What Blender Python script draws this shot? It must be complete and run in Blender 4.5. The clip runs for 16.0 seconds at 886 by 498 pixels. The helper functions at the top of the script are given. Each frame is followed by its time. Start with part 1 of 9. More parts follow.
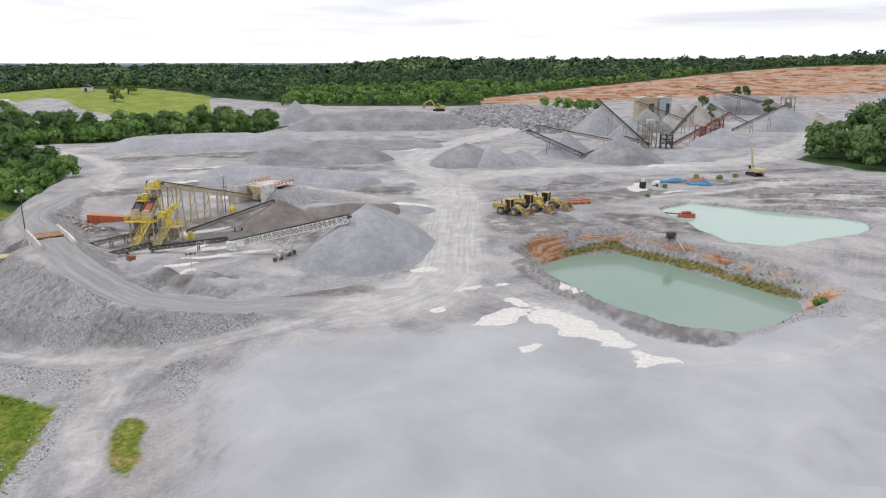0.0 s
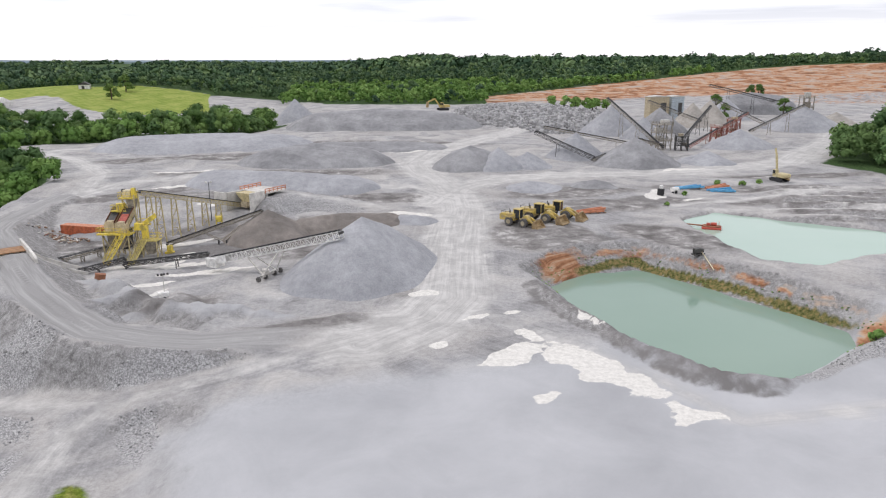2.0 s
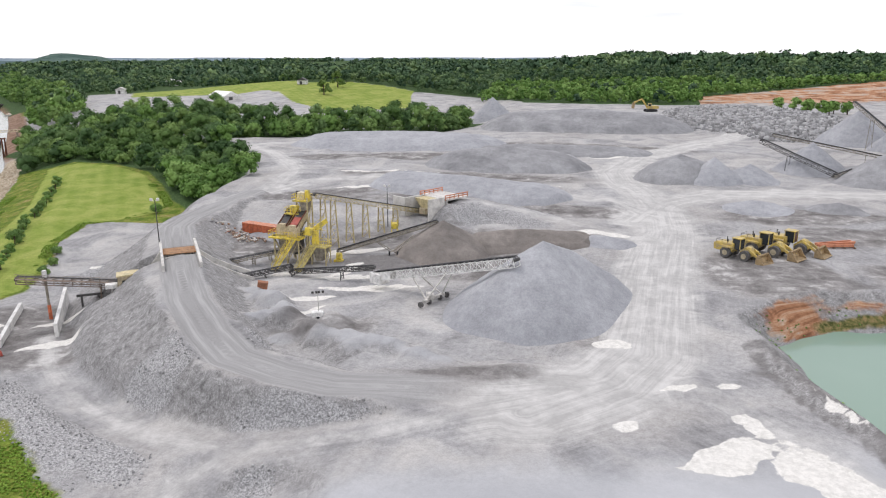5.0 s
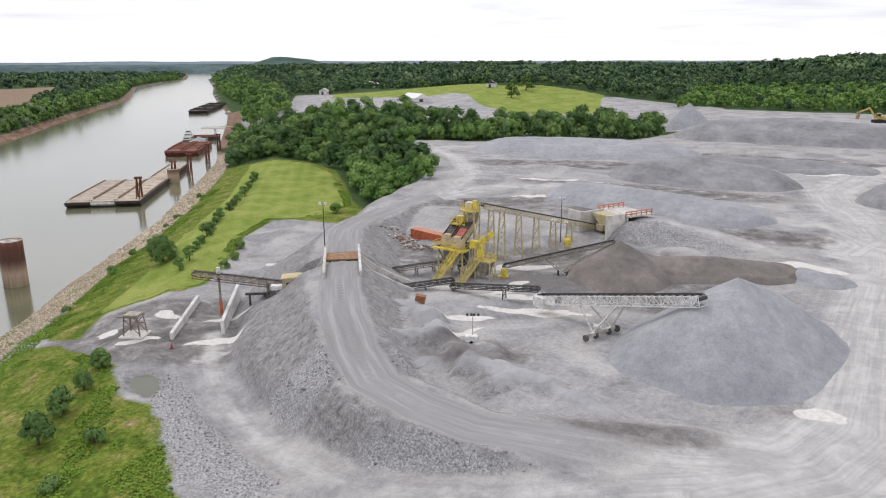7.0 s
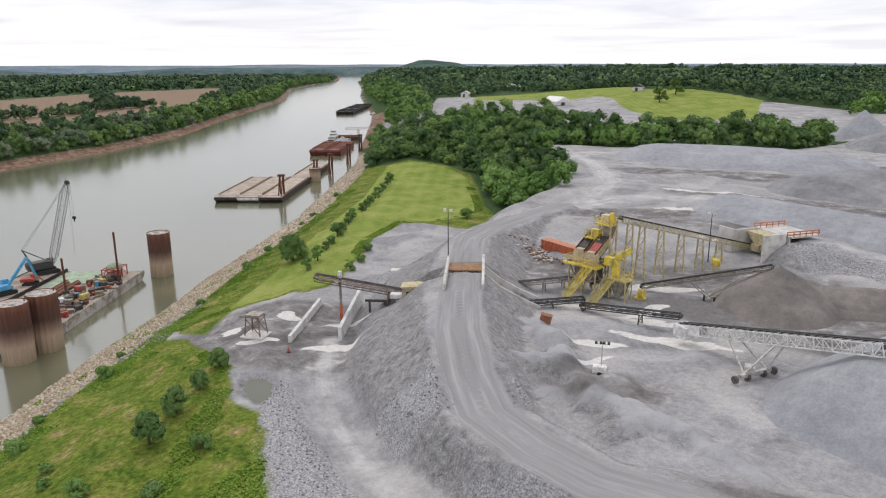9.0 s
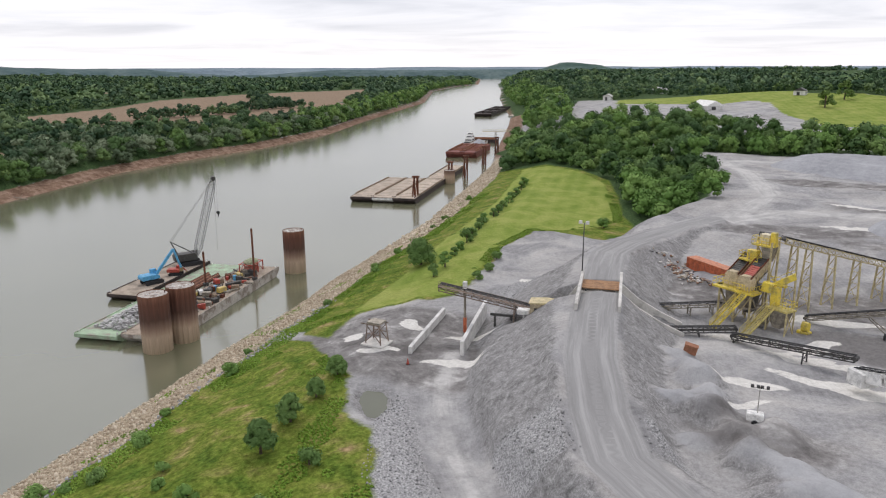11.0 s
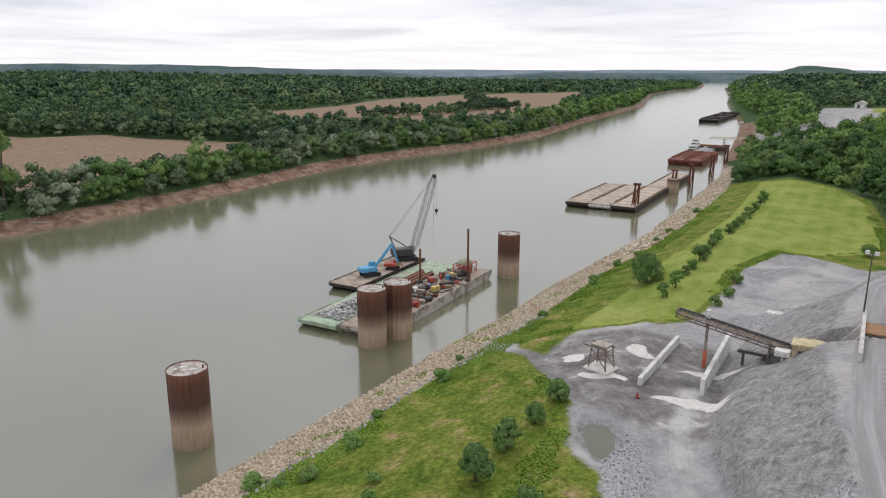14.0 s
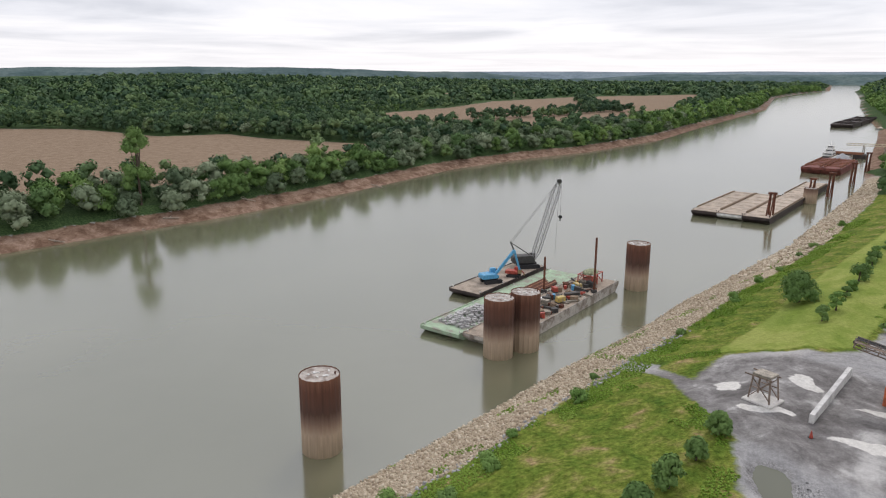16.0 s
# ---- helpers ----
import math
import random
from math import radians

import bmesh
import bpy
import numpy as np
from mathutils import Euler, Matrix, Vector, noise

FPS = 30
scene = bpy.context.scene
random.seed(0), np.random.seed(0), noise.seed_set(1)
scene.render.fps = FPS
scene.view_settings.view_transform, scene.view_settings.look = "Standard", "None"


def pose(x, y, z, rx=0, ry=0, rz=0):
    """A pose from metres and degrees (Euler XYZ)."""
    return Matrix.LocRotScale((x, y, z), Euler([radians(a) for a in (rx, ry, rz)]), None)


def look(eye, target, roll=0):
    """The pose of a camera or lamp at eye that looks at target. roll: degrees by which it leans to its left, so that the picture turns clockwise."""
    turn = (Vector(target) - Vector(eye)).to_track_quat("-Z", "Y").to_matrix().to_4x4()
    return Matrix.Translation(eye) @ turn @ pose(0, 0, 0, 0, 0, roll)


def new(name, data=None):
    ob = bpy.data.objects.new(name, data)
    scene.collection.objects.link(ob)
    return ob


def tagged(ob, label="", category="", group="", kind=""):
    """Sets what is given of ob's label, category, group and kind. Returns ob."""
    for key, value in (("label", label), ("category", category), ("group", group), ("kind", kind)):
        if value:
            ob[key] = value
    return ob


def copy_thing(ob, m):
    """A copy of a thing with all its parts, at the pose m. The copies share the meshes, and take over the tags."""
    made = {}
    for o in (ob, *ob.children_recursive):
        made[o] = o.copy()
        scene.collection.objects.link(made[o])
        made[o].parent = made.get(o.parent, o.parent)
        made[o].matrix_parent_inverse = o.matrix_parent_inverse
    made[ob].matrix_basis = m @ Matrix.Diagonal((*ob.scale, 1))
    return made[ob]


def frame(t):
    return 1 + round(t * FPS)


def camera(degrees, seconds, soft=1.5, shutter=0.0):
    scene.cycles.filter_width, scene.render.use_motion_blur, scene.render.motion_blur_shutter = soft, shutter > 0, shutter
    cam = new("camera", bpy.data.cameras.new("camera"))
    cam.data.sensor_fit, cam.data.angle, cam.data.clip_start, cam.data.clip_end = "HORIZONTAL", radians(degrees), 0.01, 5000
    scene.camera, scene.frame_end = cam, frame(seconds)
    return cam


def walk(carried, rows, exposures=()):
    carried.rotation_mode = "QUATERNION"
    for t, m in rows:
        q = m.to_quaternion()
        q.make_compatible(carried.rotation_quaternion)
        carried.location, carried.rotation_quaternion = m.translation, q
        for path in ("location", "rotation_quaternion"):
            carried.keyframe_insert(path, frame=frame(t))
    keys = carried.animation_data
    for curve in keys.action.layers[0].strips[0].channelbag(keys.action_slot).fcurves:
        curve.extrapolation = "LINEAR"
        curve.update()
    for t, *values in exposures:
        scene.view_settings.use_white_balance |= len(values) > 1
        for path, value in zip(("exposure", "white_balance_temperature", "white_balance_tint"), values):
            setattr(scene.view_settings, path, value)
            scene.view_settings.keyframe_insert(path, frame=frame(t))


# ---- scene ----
cam = camera(63.95, 16.0, soft=1.15)
# seconds, x, y, z, yaw, pitch, lean
ROWS = [
    (0.0, -0.00, 0.00, 39.86, 0.00, -14.70, -0.28),
    (0.5, 0.02, 4.00, 39.89, 0.07, -14.78, -0.28),
    (1.0, 0.15, 7.87, 40.04, 0.16, -14.84, -0.30),
    (1.5, 0.24, 11.75, 39.97, 0.24, -14.87, -0.27),
    (2.0, 0.33, 15.48, 39.95, 0.35, -14.91, -0.23),
    (2.5, 0.25, 19.08, 39.97, 1.66, -14.97, -0.20),
    (3.0, 0.13, 22.82, 39.84, 3.99, -14.97, -0.19),
    (5.5, -0.73, 39.95, 39.54, 20.08, -15.03, -0.24),
    (6.0, -1.20, 42.80, 39.51, 24.02, -14.98, -0.24),
    (6.5, -1.75, 45.35, 39.56, 27.72, -14.86, -0.21),
    (7.0, -2.30, 47.71, 39.61, 31.28, -14.75, -0.22),
    (7.5, -3.15, 49.92, 39.53, 34.28, -14.64, -0.17),
    (8.0, -4.07, 51.91, 39.42, 37.03, -14.59, -0.17),
    (8.5, -5.03, 53.79, 39.24, 39.75, -14.53, -0.22),
    (9.0, -6.13, 55.52, 39.05, 42.51, -14.47, -0.21),
    (11.5, -13.15, 62.08, 38.45, 56.21, -14.16, -0.10),
    (12.0, -14.96, 62.71, 38.16, 58.91, -14.07, 0.03),
    (12.5, -16.67, 62.99, 37.96, 61.73, -14.03, 0.05),
    (13.0, -18.40, 63.02, 37.89, 64.60, -14.06, 0.09),
    (13.5, -20.28, 62.68, 37.70, 67.35, -14.07, 0.16),
    (14.0, -22.13, 62.05, 37.58, 70.11, -14.07, 0.24),
    (14.5, -24.09, 61.39, 37.42, 72.70, -14.05, 0.16),
    (15.0, -26.05, 60.44, 37.31, 74.87, -14.06, 0.15),
    (15.5, -27.79, 59.25, 37.26, 76.67, -13.97, 0.12),
    (16.0, -29.55, 57.83, 37.24, 78.37, -13.93, 0.15),
]


def flight(x, y, z, yaw, pitch, lean):
    return pose(x, y, z, 0, 0, yaw) @ pose(0, 0, 0, 90 + pitch) @ pose(0, 0, 0, 0, 0, lean)


walk(cam, [(r[0], flight(*r[1:])) for r in ROWS],
     exposures=[(0, 0.28, 6500, 14.5), (2.5, 0.38, 6500, 14.5), (5.5, 0.45, 6500, 14.5), (7, 0.28, 6500, 14.5), (9, 0.16, 6500, 14.5), (12, 0.12, 6500, 14.5), (16, 0.08, 6500, 14.5)])

# ---- world and light: bright overcast ----
world = bpy.data.worlds.new("overcast_sky")
scene.world = world
world.use_nodes = True
wn, wl = world.node_tree.nodes, world.node_tree.links
wn.clear()
w_out = wn.new("ShaderNodeOutputWorld")
w_sky = wn.new("ShaderNodeTexSky")
w_sky.sky_type, w_sky.sun_disc = "NISHITA", False
w_sky.sun_elevation, w_sky.sun_rotation = radians(48), radians(-60)
w_bg_sky = wn.new("ShaderNodeBackground")
w_bg_sky.inputs[1].default_value = 0.10
wl.new(w_sky.outputs[0], w_bg_sky.inputs[0])
w_co = wn.new("ShaderNodeTexCoord")
w_sep = wn.new("ShaderNodeSeparateXYZ")
wl.new(w_co.outputs["Generated"], w_sep.inputs[0])
w_up = wn.new("ShaderNodeMath")
w_up.operation = "MAXIMUM"
w_up.inputs[1].default_value = 0.0
wl.new(w_sep.outputs[2], w_up.inputs[0])
w_lift = wn.new("ShaderNodeMath")
w_lift.operation = "ADD"
w_lift.inputs[1].default_value = 0.035
wl.new(w_up.outputs[0], w_lift.inputs[0])
w_flat = wn.new("ShaderNodeVectorMath")
w_flat.operation = "DIVIDE"
w_cmb = wn.new("ShaderNodeCombineXYZ")
for k in range(3):
    wl.new(w_lift.outputs[0], w_cmb.inputs[k])
wl.new(w_co.outputs["Generated"], w_flat.inputs[0])
wl.new(w_cmb.outputs[0], w_flat.inputs[1])
w_map = wn.new("ShaderNodeMapping")
w_map.inputs["Scale"].default_value = (0.55, 0.55, 0.0)
w_map.inputs["Location"].default_value = (1.7, 0.6, 0.0)
wl.new(w_flat.outputs[0], w_map.inputs[0])
w_noise = wn.new("ShaderNodeTexNoise")
w_noise.inputs["Scale"].default_value, w_noise.inputs["Detail"].default_value, w_noise.inputs["Roughness"].default_value = 0.55, 7, 0.55
w_noise.inputs["Distortion"].default_value = 0.4
wl.new(w_map.outputs[0], w_noise.inputs["Vector"])
w_ramp = wn.new("ShaderNodeValToRGB")
cr = w_ramp.color_ramp
cr.elements[0].position, cr.elements[0].color = 0.34, (0.56, 0.585, 0.63, 1)
cr.elements[1].position, cr.elements[1].color = 0.64, (0.865, 0.868, 0.868, 1)
e = cr.elements.new(0.49)
e.color = (0.72, 0.74, 0.775, 1)
wl.new(w_noise.outputs[0], w_ramp.inputs[0])
w_hor = wn.new("ShaderNodeMapRange")
w_hor.inputs[1].default_value, w_hor.inputs[2].default_value = 0.0, 0.06
w_hor.inputs[3].default_value, w_hor.inputs[4].default_value = 0.75, 0.0
wl.new(w_up.outputs[0], w_hor.inputs[0])
w_mixh = wn.new("ShaderNodeMixRGB")
w_mixh.inputs[2].default_value = (0.87, 0.875, 0.88, 1)
wl.new(w_hor.outputs[0], w_mixh.inputs[0])
wl.new(w_ramp.outputs[0], w_mixh.inputs[1])
w_bg = wn.new("ShaderNodeBackground")
w_bg.inputs[1].default_value = 1.16
wl.new(w_mixh.outputs[0], w_bg.inputs[0])
w_mix = wn.new("ShaderNodeMixShader")
w_mix.inputs[0].default_value = 0.9
wl.new(w_bg_sky.outputs[0], w_mix.inputs[1])
wl.new(w_bg.outputs[0], w_mix.inputs[2])
wl.new(w_mix.outputs[0], w_out.inputs[0])

sun = new("sun", bpy.data.lights.new("sun", "SUN"))
sun.data.energy, sun.data.angle, sun.data.color = 0.9, radians(18), (1.0, 0.96, 0.90)
sun.matrix_world = look((-140, 80, 180), (0, 0, 0))

# ---- materials ----
def nodes_of(name, rough=0.8, metal=0.0):
    m = bpy.data.materials.new(name)
    m.use_nodes = True
    nt = m.node_tree
    b = nt.nodes["Principled BSDF"]
    b.inputs["Roughness"].default_value, b.inputs["Metallic"].default_value = rough, metal
    return m, nt, b


def noise_node(nt, scale, detail=4, rough=0.6, vec=None, distortion=0.0):
    n = nt.nodes.new("ShaderNodeTexNoise")
    n.inputs["Scale"].default_value, n.inputs["Detail"].default_value = scale, detail
    n.inputs["Roughness"].default_value, n.inputs["Distortion"].default_value = rough, distortion
    if vec is not None:
        nt.links.new(vec, n.inputs["Vector"])
    return n


def ramp_node(nt, fac, stops):
    r = nt.nodes.new("ShaderNodeValToRGB")
    el = r.color_ramp.elements
    while len(el) < len(stops):
        el.new(0.5)
    for q, (p, c) in zip(el, stops):
        q.position, q.color = p, (*c, 1) if len(c) == 3 else c
    nt.links.new(fac, r.inputs[0])
    return r


def tone(nt, fac, stops, grip=0.55):
    """A colour ramp over a noise, with its stops drawn in to the noise's usual range."""
    return ramp_node(nt, fac, [(0.5 + (p - 0.5) * grip, c) for p, c in stops])


def contrast(nt, fac, lo=0.36, hi=0.64):
    mr = nt.nodes.new("ShaderNodeMapRange")
    mr.inputs[1].default_value, mr.inputs[2].default_value = lo, hi
    nt.links.new(fac, mr.inputs[0])
    return mr.outputs[0]


def mix_node(nt, fac, a, b, mode="MIX"):
    n = nt.nodes.new("ShaderNodeMixRGB")
    n.blend_type = mode
    for sock, v in zip(n.inputs, (fac, a, b)):
        if isinstance(v, (int, float)):
            sock.default_value = v
        elif isinstance(v, tuple):
            sock.default_value = (*v, 1)
        else:
            nt.links.new(v, sock)
    return n


def math_node(nt, op, a, b=0.0, clamp=False):
    n = nt.nodes.new("ShaderNodeMath")
    n.operation, n.use_clamp = op, clamp
    for sock, v in zip(n.inputs, (a, b)):
        if isinstance(v, (int, float)):
            sock.default_value = v
        else:
            nt.links.new(v, sock)
    return n


def coords(nt):
    return nt.nodes.new("ShaderNodeTexCoord").outputs["Object"]


def world_coords(nt):
    return nt.nodes.new("ShaderNodeNewGeometry").outputs["Position"]


def bump_to(nt, b, height, strength, dist):
    n = nt.nodes.new("ShaderNodeBump")
    n.inputs["Strength"].default_value, n.inputs["Distance"].default_value = strength, dist
    nt.links.new(height, n.inputs["Height"])
    nt.links.new(n.outputs[0], b.inputs["Normal"])


def plain(name, col, rough=0.6, metal=0.0, vary=0.25, scale=1.5, fine=12.0, bump=0.02, grime=None):
    """Paint, metal, concrete: a base colour with wear at two scales."""
    m, nt, b = nodes_of(name, rough, metal)
    v = world_coords(nt)
    n1, n2 = noise_node(nt, scale, 5, 0.65, v), noise_node(nt, fine, 4, 0.7, v)
    dark = tuple(c * (1 - vary) for c in col) if grime is None else grime
    light = tuple(min(1, c * (1 + vary * 0.6)) for c in col)
    r = tone(nt, n1.outputs[0], [(0.30, dark), (0.52, col), (0.75, light)])
    mx = mix_node(nt, 0.22, r.outputs[0], contrast(nt, n2.outputs[0]), "OVERLAY")
    info = nt.nodes.new("ShaderNodeObjectInfo")
    hv = nt.nodes.new("ShaderNodeHueSaturation")
    val = math_node(nt, "MULTIPLY_ADD", info.outputs["Random"], 0.16)
    val.inputs[2].default_value = 0.92
    nt.links.new(val.outputs[0], hv.inputs["Value"])
    nt.links.new(mx.outputs[0], hv.inputs["Color"])
    nt.links.new(hv.outputs[0], b.inputs["Base Color"])
    if bump:
        bump_to(nt, b, n2.outputs[0], 0.5, bump)
    return m


def aggregate(name, col, light, dark, grain=3.0, rough=0.95):
    """Crushed stone in a pile: streaks down the slope, grain, faint tint changes."""
    m, nt, b = nodes_of(name, rough)
    v = world_coords(nt)
    n1 = noise_node(nt, 0.09, 5, 0.6, v)
    n2 = noise_node(nt, grain, 5, 0.75, v)
    n3 = noise_node(nt, 0.6, 4, 0.6, v)
    r = tone(nt, n1.outputs[0], [(0.3, dark), (0.5, col), (0.7, light)], 0.8)
    mx = mix_node(nt, 0.12, r.outputs[0], contrast(nt, n2.outputs[0]), "OVERLAY")
    mx2 = mix_node(nt, 0.14, mx.outputs[0], contrast(nt, n3.outputs[0]), "SOFT_LIGHT")
    nt.links.new(mx2.outputs[0], b.inputs["Base Color"])
    bump_to(nt, b, n2.outputs[0], 0.6, 0.12)
    return m


def leafage(name, dark, mid, light, rough=0.7):
    """Foliage: each tree keeps its own tint, with light and dark sprays within it."""
    m, nt, b = nodes_of(name, rough)
    geo = nt.nodes.new("ShaderNodeNewGeometry")
    tint = nt.nodes.new("ShaderNodeAttribute")
    tint.attribute_name = "tint"
    n1 = noise_node(nt, 0.35, 4, 0.65, geo.outputs["Position"])
    pick = math_node(nt, "ADD", math_node(nt, "MULTIPLY", tint.outputs["Fac"], 0.72).outputs[0], math_node(nt, "MULTIPLY", n1.outputs[0], 0.30).outputs[0])
    r1 = ramp_node(nt, pick.outputs[0], [(0.12, dark), (0.50, mid), (0.88, light)])
    r2 = ramp_node(nt, geo.outputs["Random Per Island"], [(0.0, (0.84, 0.86, 0.82)), (0.5, (1.0, 1.0, 1.0)), (1.0, (1.16, 1.14, 1.14))])
    mx = mix_node(nt, 1.0, r1.outputs[0], r2.outputs[0], "MULTIPLY")
    nt.links.new(mx.outputs[0], b.inputs["Base Color"])
    b.inputs["Specular IOR Level"].default_value = 0.08
    b.inputs["Subsurface Weight"].default_value = 0.0
    return m


def water_mat(name, deep, rough, wave_scale, wave_strength, mud=None, ior=1.33):
    m, nt, b = nodes_of(name, rough)
    v = world_coords(nt)
    n1 = noise_node(nt, 0.02, 4, 0.5, v)
    r = ramp_node(nt, n1.outputs[0], [(0.35, deep), (0.7, mud or tuple(c * 1.25 for c in deep))])
    nt.links.new(r.outputs[0], b.inputs["Base Color"])
    b.inputs["IOR"].default_value = ior
    n2 = noise_node(nt, wave_scale, 3, 0.5, v)
    bump_to(nt, b, n2.outputs[0], wave_strength, 0.05)
    return m


GREY, GREY_L, GREY_D = (0.33, 0.335, 0.35), (0.42, 0.425, 0.435), (0.25, 0.255, 0.265)


def ground_material():
    m, nt, b = nodes_of("quarry_ground", 0.95)
    v = world_coords(nt)

    def att(name):
        a = nt.nodes.new("ShaderNodeAttribute")
        a.attribute_name = name
        return a.outputs["Fac"]

    big, mid, fine = noise_node(nt, 0.035, 6, 0.62, v), noise_node(nt, 0.22, 6, 0.60, v, 0.4), noise_node(nt, 1.3, 6, 0.75, v)
    grit = noise_node(nt, 4.5, 4, 0.8, v)
    blot = noise_node(nt, 0.085, 6, 0.60, v, 0.7)
    rim = noise_node(nt, 0.5, 5, 0.6, v, 0.5)
    # wheel tracks run along the roads
    sep = nt.nodes.new("ShaderNodeSeparateXYZ")
    nt.links.new(v, sep.inputs[0])
    cmb = nt.nodes.new("ShaderNodeCombineXYZ")
    nt.links.new(att("lane"), cmb.inputs[0])
    nt.links.new(math_node(nt, "MULTIPLY", sep.outputs[0], 0.035).outputs[0], cmb.inputs[1])
    nt.links.new(math_node(nt, "MULTIPLY", sep.outputs[1], 0.035).outputs[0], cmb.inputs[2])
    track = noise_node(nt, 1.15, 5, 0.75, cmb.outputs[0], 0.1)

    def edge(weight, soft=0.18, amount=0.55, by=None):
        s = math_node(nt, "SUBTRACT", (by or mid).outputs[0], 0.5)
        s2 = math_node(nt, "MULTIPLY", s.outputs[0], amount * 2)
        a = math_node(nt, "ADD", weight, s2.outputs[0])
        mr = nt.nodes.new("ShaderNodeMapRange")
        mr.interpolation_type = "SMOOTHSTEP"
        mr.inputs[1].default_value, mr.inputs[2].default_value = 0.5 - soft, 0.5 + soft
        nt.links.new(a.outputs[0], mr.inputs[0])
        return mr.outputs[0]

    stone = tone(nt, blot.outputs[0], [(0.26, (0.185, 0.182, 0.184)), (0.40, (0.27, 0.267, 0.269)), (0.54, (0.375, 0.371, 0.370)), (0.70, (0.54, 0.532, 0.518))], 0.85)
    warm = mix_node(nt, edge(big.outputs[0], 0.15, 0.5, blot), stone.outputs[0], (0.36, 0.335, 0.305))
    col = mix_node(nt, 0.45, stone.outputs[0], warm.outputs[0]).outputs[0]
    col = mix_node(nt, math_node(nt, "MULTIPLY", edge(track.outputs[0], 0.22, 0.1), 0.35).outputs[0], col, (0.47, 0.465, 0.455)).outputs[0]
    fresh = tone(nt, mix_node(nt, 0.55, blot.outputs[0], big.outputs[0]).outputs[0], [(0.25, (0.33, 0.334, 0.345)), (0.5, (0.425, 0.43, 0.44)), (0.75, (0.53, 0.535, 0.545))], 0.9)
    col = mix_node(nt, edge(att("fresh"), 0.35, 0.35), col, fresh.outputs[0]).outputs[0]
    col = mix_node(nt, edge(att("wet"), 0.22, 0.6), col, (0.19, 0.182, 0.177)).outputs[0]
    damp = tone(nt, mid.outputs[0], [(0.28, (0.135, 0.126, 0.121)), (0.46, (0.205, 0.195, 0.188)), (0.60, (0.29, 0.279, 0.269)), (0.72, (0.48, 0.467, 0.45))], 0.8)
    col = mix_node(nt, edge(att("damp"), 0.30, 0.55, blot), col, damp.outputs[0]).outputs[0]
    # steep faces: gritty stone, coloured darker to stand in for relief shading
    face = tone(nt, grit.outputs[0], [(0.30, (0.215, 0.209, 0.205)), (0.50, (0.275, 0.269, 0.264)), (0.66, (0.345, 0.339, 0.334))], 0.95)
    rill = noise_node(nt, 0.55, 5, 0.7, v, 1.2)
    face = mix_node(nt, 0.55, face.outputs[0], contrast(nt, rill.outputs[0], 0.30, 0.70), "SOFT_LIGHT")
    col = mix_node(nt, edge(att("slope"), 0.30, 0.35), col, face.outputs[0]).outputs[0]
    rubble = tone(nt, grit.outputs[0], [(0.34, (0.21, 0.207, 0.205)), (0.5, (0.335, 0.332, 0.33)), (0.66, (0.50, 0.495, 0.49))], 0.75)
    col = mix_node(nt, edge(att("rubble"), 0.25), col, rubble.outputs[0]).outputs[0]
    bank = tone(nt, grit.outputs[0], [(0.34, (0.27, 0.21, 0.145)), (0.5, (0.42, 0.345, 0.25)), (0.66, (0.56, 0.48, 0.365))], 0.9)
    col = mix_node(nt, edge(att("riprap"), 0.2, 0.3), col, bank.outputs[0]).outputs[0]
    dust = tone(nt, mix_node(nt, 0.45, track.outputs[0], mid.outputs[0]).outputs[0], [(0.34, (0.40, 0.392, 0.378)), (0.5, (0.475, 0.466, 0.449)), (0.66, (0.56, 0.549, 0.528))], 0.5)
    col = mix_node(nt, edge(att("dust"), 0.32, 0.50), col, dust.outputs[0]).outputs[0]
    haul = tone(nt, track.outputs[0], [(0.30, (0.26, 0.256, 0.251)), (0.50, (0.32, 0.316, 0.31)), (0.68, (0.40, 0.395, 0.387))], 0.9)
    col = mix_node(nt, edge(att("haul"), 0.18, 0.06), col, haul.outputs[0]).outputs[0]
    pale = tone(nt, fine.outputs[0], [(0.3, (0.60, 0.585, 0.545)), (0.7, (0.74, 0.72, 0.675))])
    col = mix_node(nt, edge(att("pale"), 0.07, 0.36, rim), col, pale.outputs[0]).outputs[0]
    mp = nt.nodes.new("ShaderNodeMapping")
    mp.inputs["Scale"].default_value = (0.045, 0.06, 0.30)
    nt.links.new(v, mp.inputs[0])
    strata = noise_node(nt, 1.0, 6, 0.72, mp.outputs[0], 0.8)
    clay = tone(nt, strata.outputs[0], [(0.28, (0.17, 0.085, 0.05)), (0.42, (0.34, 0.165, 0.09)), (0.52, (0.45, 0.265, 0.16)), (0.62, (0.47, 0.37, 0.29)), (0.72, (0.33, 0.31, 0.29))])
    col = mix_node(nt, edge(att("clay"), 0.15, 0.6), col, clay.outputs[0]).outputs[0]
    mud = tone(nt, mid.outputs[0], [(0.30, (0.15, 0.092, 0.062)), (0.5, (0.23, 0.15, 0.105)), (0.7, (0.31, 0.215, 0.16))])
    col = mix_node(nt, edge(att("mud"), 0.12, 0.3), col, mud.outputs[0]).outputs[0]
    field = tone(nt, mid.outputs[0], [(0.3, (0.225, 0.160, 0.108)), (0.7, (0.315, 0.236, 0.165))], 0.9)
    col = mix_node(nt, edge(att("field"), 0.08, 0.12), col, field.outputs[0]).outputs[0]
    gmix = tone(nt, mid.outputs[0], [(0.25, (0.070, 0.120, 0.018)), (0.40, (0.110, 0.160, 0.024)), (0.56, (0.155, 0.190, 0.034)), (0.70, (0.215, 0.212, 0.062)), (0.82, (0.31, 0.225, 0.115))], 0.65)
